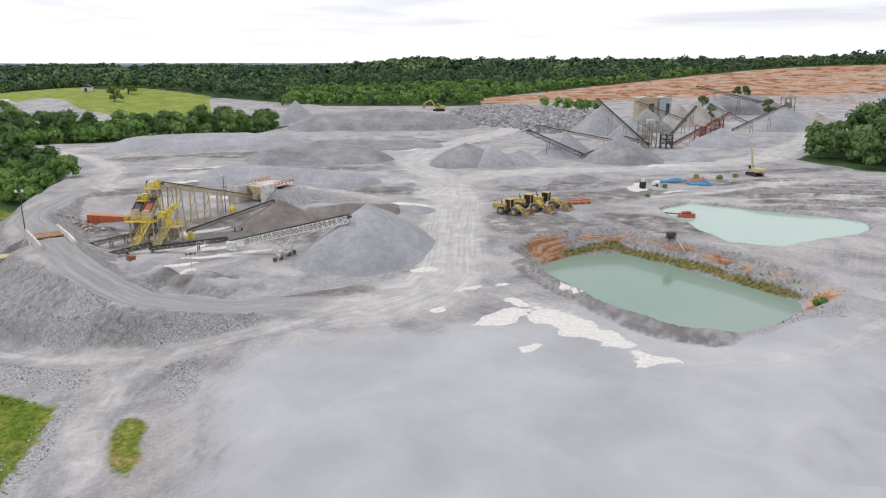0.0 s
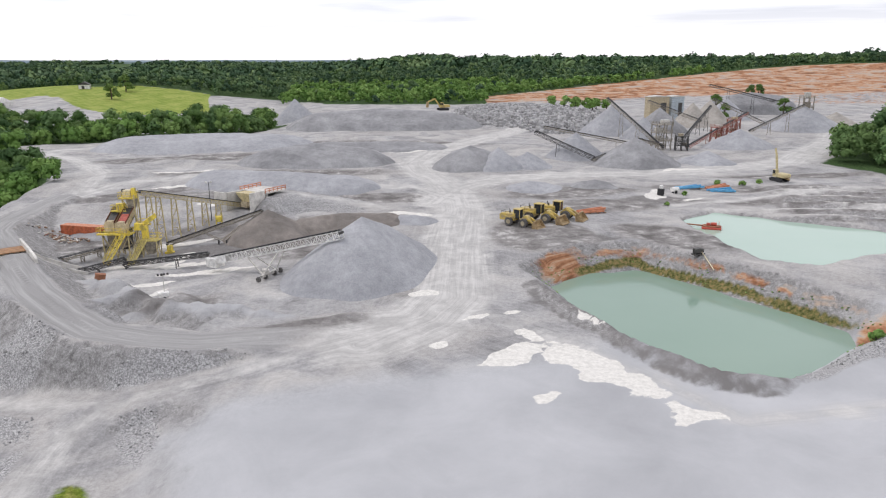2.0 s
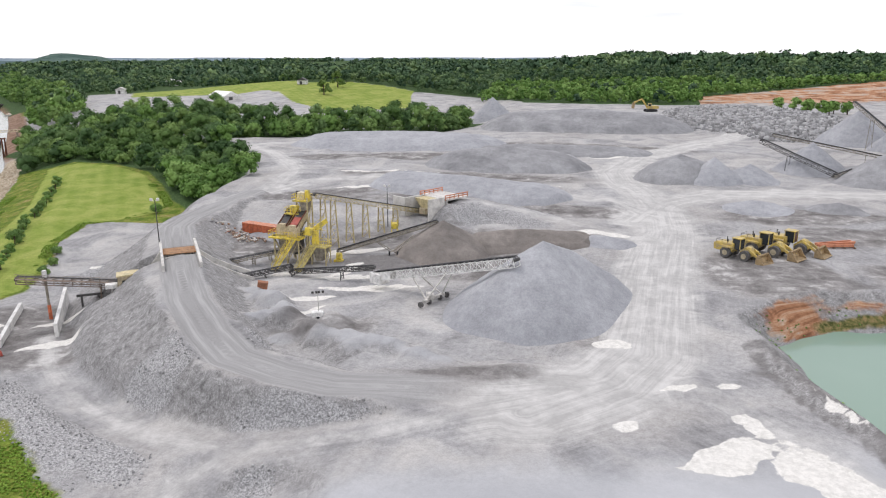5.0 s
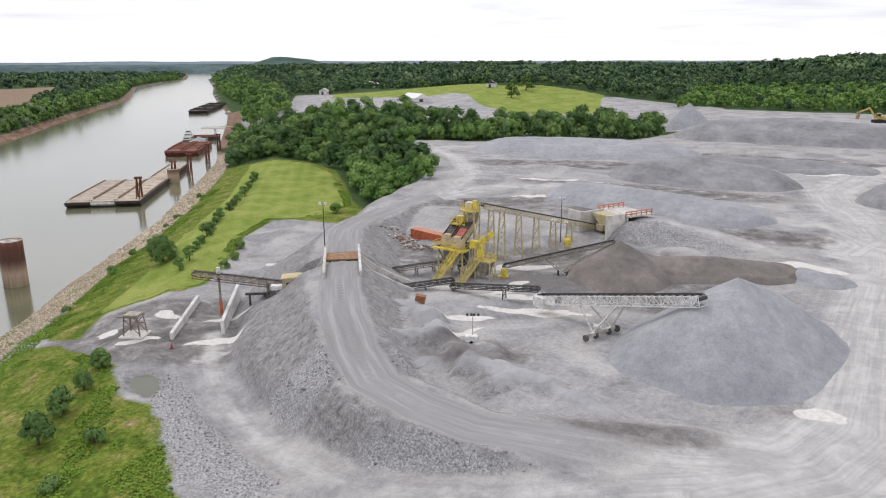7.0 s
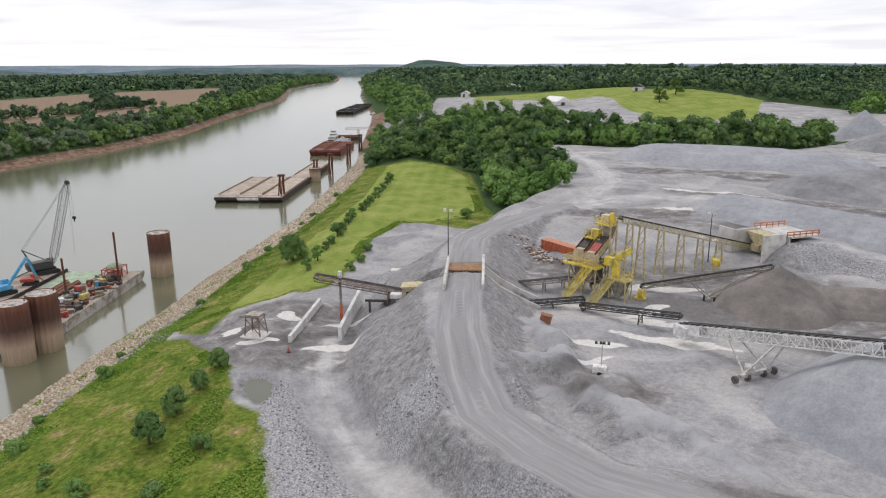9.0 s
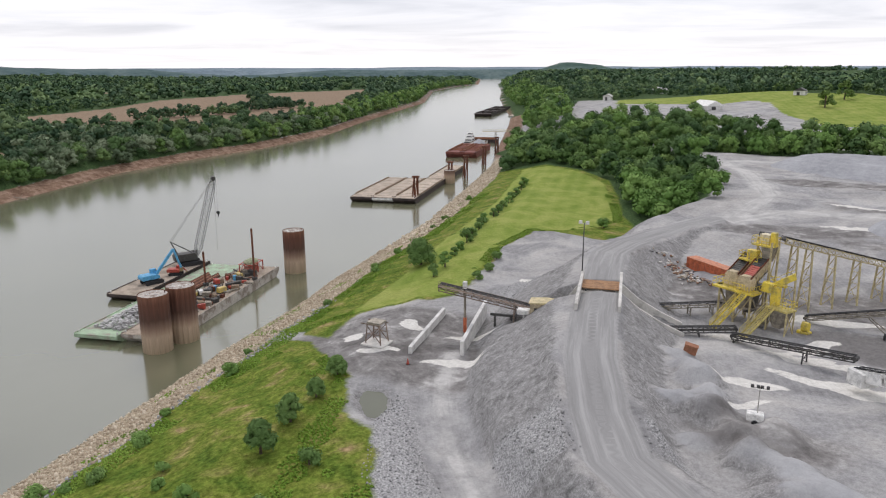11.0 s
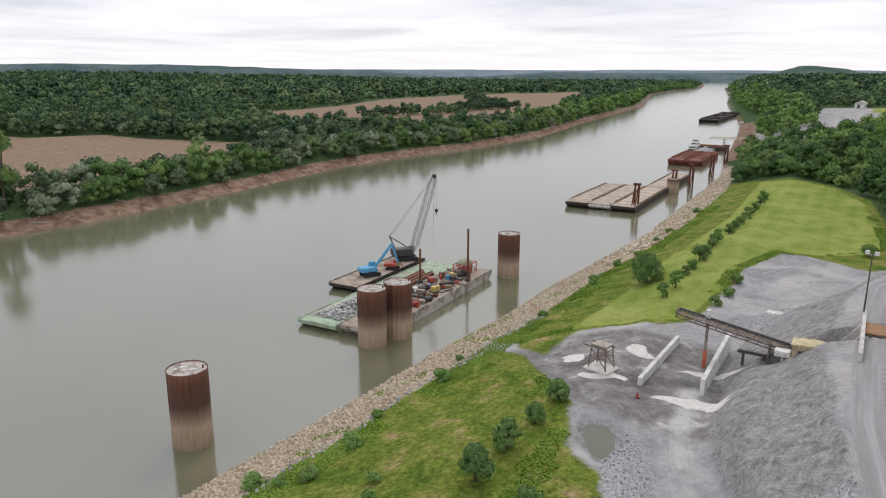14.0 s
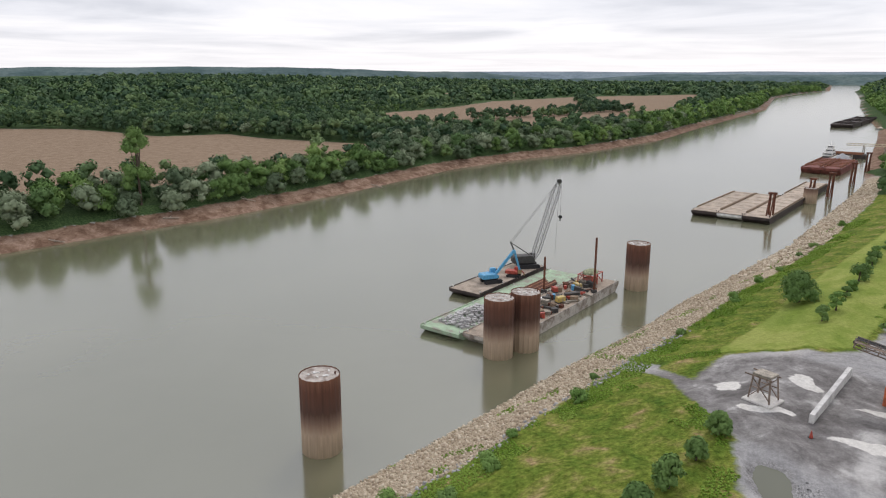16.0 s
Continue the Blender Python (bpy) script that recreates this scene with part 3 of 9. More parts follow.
def height(x, y):
    x, y = np.asarray(x, float), np.asarray(y, float)
    dn, sn, _ = along(x, y, NEAR_BANK)
    df, sf, _ = along(x, y, FAR_BANK)
    inland, over = -dn * sn, df * sf          # metres inside the near bank, and beyond the far bank
    far = np.hypot(x, y)          # from the flight's start
    calm = smooth(-6, 8, 97 - y + 0.35 * (x + 10)) * smooth(-6, 8, 46 - x + 0.3 * (y - 40))
    z = 1.5 + 0.35 * fbm(x, y, 24, 3, 3) * (1 - 0.5 * calm) + 0.12 * vnoise(x, y, 3.1, 9) * (1 - calm)
    z = z + smooth(230, 420, y) * 1.5
    z = z + (1 - calm) * 0.16 * np.abs(vnoise(x, y, 2.2, 6)) * smooth(-0.2, 0.6, vnoise(x, y, 17, 8))
    de, se, _ = along(x, y, EDGE)
    west = de * se + 1.2 * vnoise(x, y, 6, 4)
    z = z + yard_level(x, y)
    low = -6.2 + 6.6 * smooth(310, 350, y) + 0.3 * fbm(x, y, 15, 3, 12)
    step_n = z + (low - z) * smooth(0, 13, west)
    step_s = z + (-3.2 - z) * smooth(-5, 9, west)
    step_s = step_s + (low - step_s) * smooth(16, 44, west)
    t_ns = smooth(96, 116, y)
    z = step_s + (step_n - step_s) * t_ns
    # ramp embankment, its shoulder berm and the haul roads at its foot
    dr, sr, zr = along(x, y, RAMP)
    rough = 0.22 * np.abs(vnoise(x, y, 2.4, 31)) + 0.30 * np.abs(vnoise(x, y, 6.5, 32))
    inner = sr < 0
    shelf = np.where(inner, 3.4, 4.6)
    gully = 0.45 * np.abs(vnoise(x * 0.35 + y, y * 0.35 - x, 2.6, 36)) * smooth(5.5, 8, dr) * (1 - smooth(11, 16, dr))
    ridge = zr - np.maximum(0, dr - shelf) * 0.70 - rough * smooth(shelf, shelf + 2, dr) - gully
    z = np.maximum(z, ridge)
    z = z + (zr + 0.05 * vnoise(x, y, 2.0, 30) - z) * (1 - smooth(2.9, 3.7, dr))
    hump = np.exp(-((dr - 5.2) / 1.3) ** 2) * (1.15 + 0.6 * vnoise(x, y, 4.5, 33)) * smooth(-64, -52, x) * (1 - smooth(-16, -10, x)) * inner
    hump_out = np.exp(-((dr - 4.4) / 0.75) ** 2) * (0.85 + 0.30 * vnoise(x, y, 4.0, 34)) * smooth(-80, -74, x) * (1 - smooth(-14, -9, x)) * (~inner)
    z = z + hump + hump_out
    heaps = np.exp(-((dr - 13) / 5.0) ** 2) * np.maximum(0, vnoise(x, y, 5.0, 35) + 0.25) * 1.7 * smooth(-66, -58, x) * (1 - smooth(-40, -30, x)) * inner
    z = z + heaps
    worked = smooth(150, 200, y) * (1 - smooth(400, 470, y)) * smooth(6, 16, -west) * (1 - smooth(-12, -4, x)) + 0.7 * smooth(10, 20, x) * (1 - smooth(150, 170, x)) * smooth(195, 215, y) * (1 - smooth(290, 330, y))
    z = z + worked * (1.5 * np.maximum(0, vnoise(x * 0.5, y, 13, 44) - 0.15) + 0.5 * np.maximum(0, vnoise(x, y, 6, 45)))
    for px, py, pr, ph in MOUNDS:
        z = z + 1.25 * ph * np.maximum(0, 1 - np.hypot(x - px, y - py) / pr) ** 0.85
    cut = smooth(9.0, 10.0, dr) * (1 - smooth(10.0, 17, dr)) * smooth(-28, -24, x) * (1 - smooth(-12, -8, x)) * inner
    z = z - 0.9 * cut
    for line, half in ((LOW_ROAD, 2.8), (BRANCH, 2.2)):
        dl, _, zl = along(x, y, line)
        z = z + (zl + 0.06 * vnoise(x, y, 1.8, 37) - z) * (1 - smooth(half, half + 2.8, dl))
    u, v = trench(x, y)
    floor_z = np.interp(u, [-16, -6, 8, 14], [-6.2, -4.6, -1.6, -1.5])
    in_trench = (1 - smooth(1.9, 2.7, np.abs(v))) * (1 - smooth(13, 15, np.abs(u)))
    z = z + (np.minimum(z, floor_z) - z) * in_trench
    dc = inside(x, y, PUDDLE)
    z = np.where((dc > -6) & (dc < 0.3), np.maximum(z, -6.2), z)
    z = z + (-6.75 - z) * smooth(-0.9, 1.2, dc + 0.8 * vnoise(x, y, 2.4, 19))
    # truck-dumped heaps on the south-east flat
    he = smooth(34, 40, x - 0.35 * (y - 70)) * (1 - smooth(76, 80, y)) * smooth(20, 40, y) * (1 - smooth(62, 72, x))
    z = z + he * 1.5 * (np.abs(vnoise(x, y, 5.5, 38)) ** 0.6 + 0.3 * np.abs(vnoise(x, y, 2.6, 39)))
    # country beyond: rolling land
    roll = 4 + 5 * fbm(x, y, 420, 3, 40) + smooth(1300, 3300, far) * (13 + 9 * fbm(x, y, 1500, 3, 50))
    hw = high_wall(x, y)
    z = z + (roll - z) * smooth(560, 900, y) * (1 - smooth(10, 40, x))
    z = z + (roll - z) * smooth(500, 1300, far) * (1 - smooth(560, 900, y)) * (1 - smooth(10, 40, x) * smooth(300, 400, y))
    z = z + 12 * np.exp(-(((x + 330) / 150) ** 2 + ((y - 760) / 140) ** 2))
    steps = hw * 4
    terr = (np.floor(steps) + smooth(0.45, 0.95, steps - np.floor(steps))) / 5
    by, bz = brow(x)
    cutz = z + (bz - 3) * (0.75 * terr + 0.25 * hw) + (33 - bz) * smooth(0, 620, y - by) * 0.9 + 2.0 * fbm(x, y, 90, 2, 62) * smooth(0, 60, y - by)
    z = z + (cutz - z) * smooth(15, 40, x)
    z = z + 24 * smooth(720, 1300, y) * (1 - smooth(15, 40, x)) * smooth(-420, -60, x)
    z = z + 2.6 * np.maximum(0, 1 - np.hypot((x - 56) / 54, (y - 510) / 118) ** 2) ** 0.5 * (0.8 + 0.3 * vnoise(x, y, 16, 67))
    # bench that carries the tipping road behind the hopper
    dt, _, zt = along(x, y, TIP_ROAD)
    z = np.maximum(z, zt - 0.85 * np.maximum(0, dt - 3.6) - 0.3 * np.abs(vnoise(x, y, 2.6, 73)) * smooth(3, 4.5, dt))
    dk, _, zk = along(x, y, [(-43.5, 211, 4.5), (-45.8, 204.5, 4.4)])
    z = np.maximum(z, zk - 0.75 * np.maximum(0, dk - 2.8) - 0.35 * np.abs(vnoise(x, y, 2.2, 70)))
    # windrow and ponds
    db, _, zb = along(x, y, BERM)
    z = np.maximum(z, zb - 0.62 * np.maximum(0, db - 0.5) - 0.25 * np.abs(vnoise(x, y, 2.0, 72)))
    for rim, level, lift in ((POND_1_RIM, POND_1, 0.5), (POND_2_RIM, POND_2, 0.3)):
        dp = inside(x, y, rim) + 0.8 * vnoise(x, y, 5, 71)
        bank = np.where(dp > 0, level - 0.5 * np.minimum(dp, 5), level - 0.85 * dp)
        crest = np.exp(-((dp + 6.0) / 2.4) ** 2) * lift
        z = np.where(dp > -9, np.minimum(z + crest, bank), z)
    tx, ty = (x - 88) * 0.98 + (y - 208) * -0.2, (x - 88) * 0.2 + (y - 208) * 0.98
    bench = smooth(-6, 8, tx) * (1 - smooth(60, 90, tx)) * smooth(-24, -18, ty) * (1 - smooth(16, 24, ty))
    z = z + bench * (1.6 * np.abs(np.sin(ty * 0.42 + 0.4 * vnoise(x, y, 14, 65))) + 0.035 * ty)
    # river valley
    bankz = WATER + 0.1 + np.where(inland > 0, 0.36 * np.minimum(inland, 12) + 0.30 * np.maximum(0, inland - 12), inland * 0.5) + 0.35 * fbm(x, y, 9, 2, 15) * smooth(0, 4, inland)
    z = np.minimum(z, bankz)
    farz = WATER + 0.1 + np.where(over > 0, np.minimum(over * 0.34, 4.6 + over * 0.055), over * 0.5) + 0.45 * fbm(x, y, 7, 3, 16) * smooth(0, 3, over)
    far_land = np.minimum(farz, -10 + 0.5 * fbm(x, y, 60, 2, 18) + smooth(900, 2900, over) * (40 + 14 * fbm(x, y, 1400, 3, 52)))
    z = np.where(over > -30, np.where(inland > 0, z, far_land), z)
    return z


def height_at(x, y):
    return float(height(np.array([x]), np.array([y]))[0])


def spaced(stops):
    out = [stops[0][0]]
    for (a, s0), (b2, s1) in zip(stops[:-1], stops[1:]):
        n = max(2, int(abs(b2 - a) / (0.5 * (s0 + s1))))
        t = np.linspace(0, 1, n + 1)[1:]
        w = (s0 * t + 0.5 * (s1 - s0) * t * t) / (0.5 * (s0 + s1))
        out += list(a + (b2 - a) * w)
    return np.array(out)


def build_ground():
    xs = spaced([(-5200, 150), (-3300, 42), (-1400, 26), (-620, 6.0), (-480, 2.8), (-200, 1.6), (-125, 0.85), (70, 0.9), (130, 2.0), (300, 9), (1200, 60), (4800, 260)])
    ys = spaced([(-1800, 200), (-300, 16), (-60, 3.0), (50, 1.4), (85, 0.85), (180, 0.95), (290, 2.2), (480, 4.5), (900, 12), (2200, 32), (3200, 46), (4900, 200)])
    gx, gy = np.meshgrid(xs, ys)
    x, y = gx.ravel(), gy.ravel()
    z = height(x, y)
    nx, ny = len(xs), len(ys)
    idx = np.arange(nx * ny).reshape(ny, nx)
    quads = np.stack([idx[:-1, :-1], idx[:-1, 1:], idx[1:, 1:], idx[1:, :-1]], -1).reshape(-1, 4)
    me = bpy.data.meshes.new("ground")
    me.vertices.add(len(x))
    me.vertices.foreach_set("co", np.stack([x, y, z], -1).astype(np.float32).ravel())
    me.loops.add(quads.size)
    me.loops.foreach_set("vertex_index", quads.astype(np.int32).ravel())
    me.polygons.add(len(quads))
    me.polygons.foreach_set("loop_start", np.arange(0, quads.size, 4, dtype=np.int32))
    me.update()
    me.validate()
    me.polygons.foreach_set("use_smooth", np.ones(len(quads), bool))
    dn, sn, _ = along(x, y, NEAR_BANK)
    df, sf, _ = along(x, y, FAR_BANK)
    de, se, _ = along(x, y, EDGE)
    inland, over, west = -dn * sn, df * sf, de * se
    zone = {}
    lawn = np.maximum(inside(x, y, LAWN), -99)
    south = inside(x, y, SOUTH_GRASS)
    hilllawn = inside(x, y, HILL_LAWN)
    bankstrip = np.minimum(np.minimum(inland - 12, 28 - inland), west - 12)
    apron = np.maximum(np.abs(x + 128) - 16, np.abs(y - 108) - 9)
    lawn, south = np.minimum(lawn, inland - 12), np.minimum(south, inland - 12)
    grass = np.maximum.reduce([np.minimum(np.minimum(lawn + 14, west - 2), inland - 12) * (y > 205) - 99 * (y <= 205), lawn, south, inside(x, y, PATCH_GRASS) - 1.2, np.minimum(np.minimum(bankstrip, west - 14), apron)])
    pond_in = inside(x, y, POND_1_RIM)
    facing = (x - 43) * 0.62 + (y - 132) * 0.78
    reed = 0.85 * np.exp(-((pond_in + 0.9) / 1.1) ** 4) * smooth(3, 10, facing)
    zone["grass"] = smooth(-4, 4, grass)
    zone["reed"] = reed
    lawn_in = np.maximum(np.minimum(lawn - 1.5, inland - 26), hilllawn)
    zone["lawn"] = smooth(-3, 3, lawn_in)
    wood = np.maximum(np.minimum(inside(x, y, WOOD_WEST) + 2, west - 3), inside(x, y, WOOD_EAST))
    hw = high_wall(x, y)
    north = np.where(x < 35, y - 640, y - brow(x)[0] - 6)
    lot = inside(x, y, LOT)
    north = np.minimum(north, np.minimum(-hilllawn, -lot))
    farwood = np.minimum(over - 10, np.minimum(np.minimum(-inside(x, y, FIELD_A), -inside(x, y, FIELD_B)), -inside(x, y, FIELD_C)))
    rest = np.where((np.hypot(x, y) > 900) & ((x < 35) | (y > brow(x)[0] + 8)), 20, -20)
    westw = np.minimum(np.minimum(west - 60, inland - 25), np.minimum(y - 420, np.minimum(-hilllawn, -lot)))
    zone["wood"] = smooth(-5, 5, np.maximum.reduce([wood, np.where(inland > 0, north, -20), farwood, np.where(inland > 25, rest, -20), westw]))
    zone["field"] = smooth(-3, 3, np.maximum.reduce([inside(x, y, FIELD_A), inside(x, y, FIELD_B), inside(x, y, FIELD_C)]))
    zone["mud"] = smooth(-1, 1, np.minimum(over + 8, 10.5 - over)) * (over > -8)
    zone["mud"] = np.maximum(zone["mud"], smooth(-1, 1, np.where(inland > -2, np.minimum(inland + 2, 15 - inland), -9)) * smooth(330, 400, y))
    pond = inside(x, y, POND_1_RIM)
    spots_clay = np.exp(-(np.hypot(x - 25, y - 152) / 8.5) ** 2) + np.exp(-(np.hypot(x - 66, y - 118) / 5.0) ** 2) + 0.55 * np.exp(-(np.hypot(x - 41, y - 160) / 5.0) ** 2)
    clay_pond = np.maximum(np.exp(-((pond + 3.0) / 3.2) ** 4) * spots_clay, 0.55 * np.exp(-((pond + 3.4) / 1.2) ** 2) * smooth(4, 12, facing))
    cut_face = np.where(hw > 0.02, 0.30 + 0.55 * smooth(0.12, 0.4, hw) + 0.2 * vnoise(x, y, 45, 63), 0.0) * (x > 20) * (inland > 0) * (y < brow(x)[0] + 40)
    zone["clay"] = np.maximum(cut_face, clay_pond)
    roads = np.full(x.shape, -9.0)
    for line, wdt in ROADS:
        d, _, _ = along(x, y, line)
        roads = np.maximum(roads, wdt - d)
    zone["dust"] = smooth(-5, 4, roads) * (zone["grass"] < 0.5)
    lane = np.full(x.shape, 1e9)
    for line, wdt in ROADS:
        d, _, _ = along(x, y, line)
        lane = np.minimum(lane, d)
    zone["fresh"] = smooth(-9, 9, np.minimum.reduce([west * -1 + 5, 97 - y + 0.35 * (x + 10), 46 - x + 0.3 * (y - 40), y + 40]))
    pale = np.full(x.shape, -9.0)
    for px, py, rx, ry, turn in PALE_PATCHES:
        c, s = math.cos(radians(turn)), math.sin(radians(turn))
        wx, wy = x + 1.4 * vnoise(x, y, 4.5, 74) + 0.8 * vnoise(x, y, 1.8, 75), y + 1.7 * vnoise(x, y, 5.0, 76) + 0.8 * vnoise(x, y, 1.8, 79)
        u, v = ((wx - px) * c + (wy - py) * s) / rx, (-(wx - px) * s + (wy - py) * c) / ry
        pale = np.maximum(pale, (1 - np.hypot(u, v)) * min(rx, ry))
    zone["pale"] = smooth(-1.2, 1.2, pale)
    wet = np.full(x.shape, -9.0)
    for px, py, rx, ry, turn in WET_PATCHES:
        c, s = math.cos(radians(turn)), math.sin(radians(turn))
        u, v = ((x - px) * c + (y - py) * s) / rx, (-(x - px) * s + (y - py) * c) / ry
        wet = np.maximum(wet, (1 - np.hypot(u, v)) * min(rx, ry))
    zone["wet"] = smooth(-3, 3, wet) * 0.8
    damp = np.full(x.shape, -9.0)
    for px, py, rx, ry, turn in DAMP_PATCHES:
        c, s = math.cos(radians(turn)), math.sin(radians(turn))
        u, v = ((x - px) * c + (y - py) * s) / rx, (-(x - px) * s + (y - py) * c) / ry
        damp = np.maximum(damp, (1 - np.hypot(u, v)) * min(rx, ry))
    zone["damp"] = smooth(-4, 4, damp)
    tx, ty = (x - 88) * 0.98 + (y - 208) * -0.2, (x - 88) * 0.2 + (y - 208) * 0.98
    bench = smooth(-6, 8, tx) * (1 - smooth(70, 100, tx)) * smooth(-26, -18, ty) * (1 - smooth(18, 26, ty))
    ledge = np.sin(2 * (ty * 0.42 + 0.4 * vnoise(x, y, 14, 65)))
    # ledges coloured brown-grey on their rising side, pale on the falling side
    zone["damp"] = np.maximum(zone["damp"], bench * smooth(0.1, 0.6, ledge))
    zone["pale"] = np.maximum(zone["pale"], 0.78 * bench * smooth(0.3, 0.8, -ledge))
    zone["riprap"] = smooth(-1, 1, np.where(inland > -1, np.minimum(inland + 1, 12.2 - inland), -9)) * (1 - smooth(330, 400, y))
    rub = np.full(x.shape, -9.0)
    for px, py, rx, ry, turn in RUBBLE_PATCHES:
        c, s = math.cos(radians(turn)), math.sin(radians(turn))
        u, v = ((x - px) * c + (y - py) * s) / rx, (-(x - px) * s + (y - py) * c) / ry
        rub = np.maximum(rub, (1 - np.hypot(u, v)) * min(rx, ry))
    rub = np.maximum(rub, np.where((inland > -1) & (y < 360), np.minimum(inland + 1, 12 - inland), -9))
    zg = z.reshape(ny, nx)
    slope = np.hypot(np.gradient(zg, ys, axis=0), np.gradient(zg, xs, axis=1)).ravel()
    # where ground is steep enough to get the painted shade and grit
    steep = smooth(0.28, 0.52, slope) * (inland > 12) * (zone["grass"] < 0.5) * (y < 330) * 0.85 * (1 - smooth(28, 36, x) * (1 - smooth(80, 90, y)))
    dr, sr, _ = along(x, y, RAMP)
    zone["haul"] = (1 - smooth(2.7, 4.1, dr)) * (1 - 0.8 * smooth(-34, -14, x))
    dl = np.minimum(along(x, y, LOW_ROAD)[0], along(x, y, BRANCH)[0] + 0.6)
    zone["slope"] = steep * (1 - 0.75 * zone["fresh"]) * smooth(3.2, 4.6, dr) * smooth(2.6, 4.2, dl)
    zone["rubble"] = smooth(-2, 2, rub) * smooth(3.6, 5.0, dr) * smooth(2.6, 4.2, dl)
    for px, py, pr, ph in MOUNDS:
        heap = 0.6 * (1 - smooth(0.75, 1.05, np.hypot(x - px, y - py) / pr)) * (x > -90)
        zone["fresh"] = np.maximum(zone["fresh"], heap)
        zone["slope"] = zone["slope"] * (1 - 0.8 * heap)
    db = along(x, y, BERM)[0]
    # windrow drawn darker near its crest, with the wet mask's tone
    zone["wet"] = np.maximum(zone["wet"], 0.62 * (1 - smooth(2.2, 3.8, db)) * (1 - smooth(44, 52, x)))
    zone["rubble"] = np.maximum(zone["rubble"], (1 - smooth(2.5, 4.0, db)) * smooth(40, 48, x))
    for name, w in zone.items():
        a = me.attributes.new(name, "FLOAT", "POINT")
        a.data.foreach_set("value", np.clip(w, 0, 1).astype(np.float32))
    a = me.attributes.new("lane", "FLOAT", "POINT")
    a.data.foreach_set("value", np.clip(lane, -400, 400).astype(np.float32))
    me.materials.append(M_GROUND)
    ob = new("ground", me)
    return tagged(ob, "grey crushed-stone quarry ground with dusty haul roads, grass and river banks", "ground", kind="structure")


ROADS = [
    ([p[:2] for p in LOW_ROAD] + [(-3, 118), (1, 128)], 0.2),
    ([(-12, 108), (-3, 118), (1, 128), (2, 166), (4, 200), (3, 225), (-3, 250), (-9, 268), (-12, 284), (-4, 322), (14, 360), (60, 440)], 6.5),
    ([(-3, 210), (4, 235), (20, 252), (45, 258), (88, 264), (130, 285), (179, 349), (240, 460)], 6.0),
    ([p[:2] for p in RAMP], -6.0),
    ([(-112, 220), (-104, 244), (-80, 256), (-40, 246), (-8, 232), (3, 215)], 2.2),
    ([(-110, 225), (-120, 262), (-150, 300), (-175, 322), (-150, 345), (-100, 350)], 2.6),
    ([p[:2] for p in TIP_ROAD] + [(2, 190)], 0.6),
    ([(8, 118), (18, 108), (27, 95), (33, 86), (52, 90), (72, 104), (100, 150)], 0.4),
    ([p[:2] for p in BRANCH], 0.5),
    ([(-150, 345), (-100, 350), (-60, 335), (-20, 300)], 2.0),
    ([(62, 205), (90, 214), (140, 222)], 1.5), ([(70, 200), (100, 196), (140, 200)], 1.2), ([(110, 178), (140, 185)], 1.5),
]
PALE_PATCHES = [(8.5, 104.5, 5.6, 2.9, 50), (5.4, 101.5, 2.2, 1.2, 20), (13.2, 111.5, 3.0, 1.6, -60), (19.5, 100, 9.4, 3.4, -58), (23.6, 94, 3.2, 1.5, -40), (28.5, 88, 3.6, 1.5, -35), (26.4, 86.6, 2.2, 0.9, -30), (21, 116, 5, 0.6, -65), (-3, 131, 3, 1.6, 10), (-52, 137, 4, 1.0, 60), (-56, 143, 5, 1.2, 30), (-48, 152, 9, 1.4, 5), (-58, 163, 4, 2.0, 80), (-66, 160, 5, 1.0, 40), (-112, 128, 3, 1.6, 10),
                (-106, 118, 3, 1.2, 40), (-94, 124, 5, 1.3, 50), (-10, 192, 6, 2.2, 20), (62, 222, 2.0, 10, -20), (-62, 216, 10, 1.4, 10), (-84, 238, 8, 1.6, 20),
                (-116, 118, 2.5, 1.2, 0), (-100, 133, 4, 1.2, 30), (-61, 176, 7, 2.2, 40), (-56, 158, 8, 1.4, 10), (-104, 108, 3, 1.2, 30), (5, 118, 1.8, 1, 30), (10, 121, 1.5, 0.8, 10), (-120, 166, 3, 1.0, 30),
                (-16, 318, 10, 1.6, 10), (-86, 262, 18, 1.8, 12), (70, 214, 5, 1.2, 20), (44, 236, 4, 1, 0), (0, 108, 1.4, 0.8, 0), (13, 92, 1.6, 1, 30), (-40, 252, 16, 1.2, 0), (84, 268, 9, 2, 10)]
DAMP_PATCHES = [(-112, 124, 22, 13, 40), (-98, 115, 12, 5, 20), (-90, 128, 8, 10, 40), (-86, 176, 18, 8, 10), (-55, 186, 22, 9, 10), (-30, 168, 14, 10, 0), (-3, 146, 7, 12, 0), (-2, 131, 6, 7, 0), (-20, 116, 9, 2.2, 8),
                (-47, 130, 9, 5, 20), (-95, 225, 20, 6, 30), (-60, 262, 40, 9, 5), (-20, 218, 26, 7, 0), (-100, 300, 40, 10, 15), (-30, 345, 50, 12, 0), (38, 224, 22, 9, 10), (50, 170, 9, 16, 40), (100, 226, 40, 6, -12),
                (100, 204, 40, 4, -12), (22, 172, 12, 16, 0), (44, 205, 14, 8, 0), (-55, 226, 30, 5, 5), (120, 255, 30, 5, 10)]
WET_PATCHES = [(20, 135, 4, 10, -30), (30, 168, 10, 5, 0), (60, 212, 14, 6, 10), (-106, 116, 9, 5, 10), (-19, 116, 8, 1.6, 10), (-50, 168, 14, 6, 0),
               (-90, 176, 10, 5, 20), (44, 150, 6, 12, 50), (-46, 128, 5, 4, 0), (90, 205, 20, 2.5, -12), (95, 226, 22, 3, -12), (-100, 136, 8, 3, 40)]
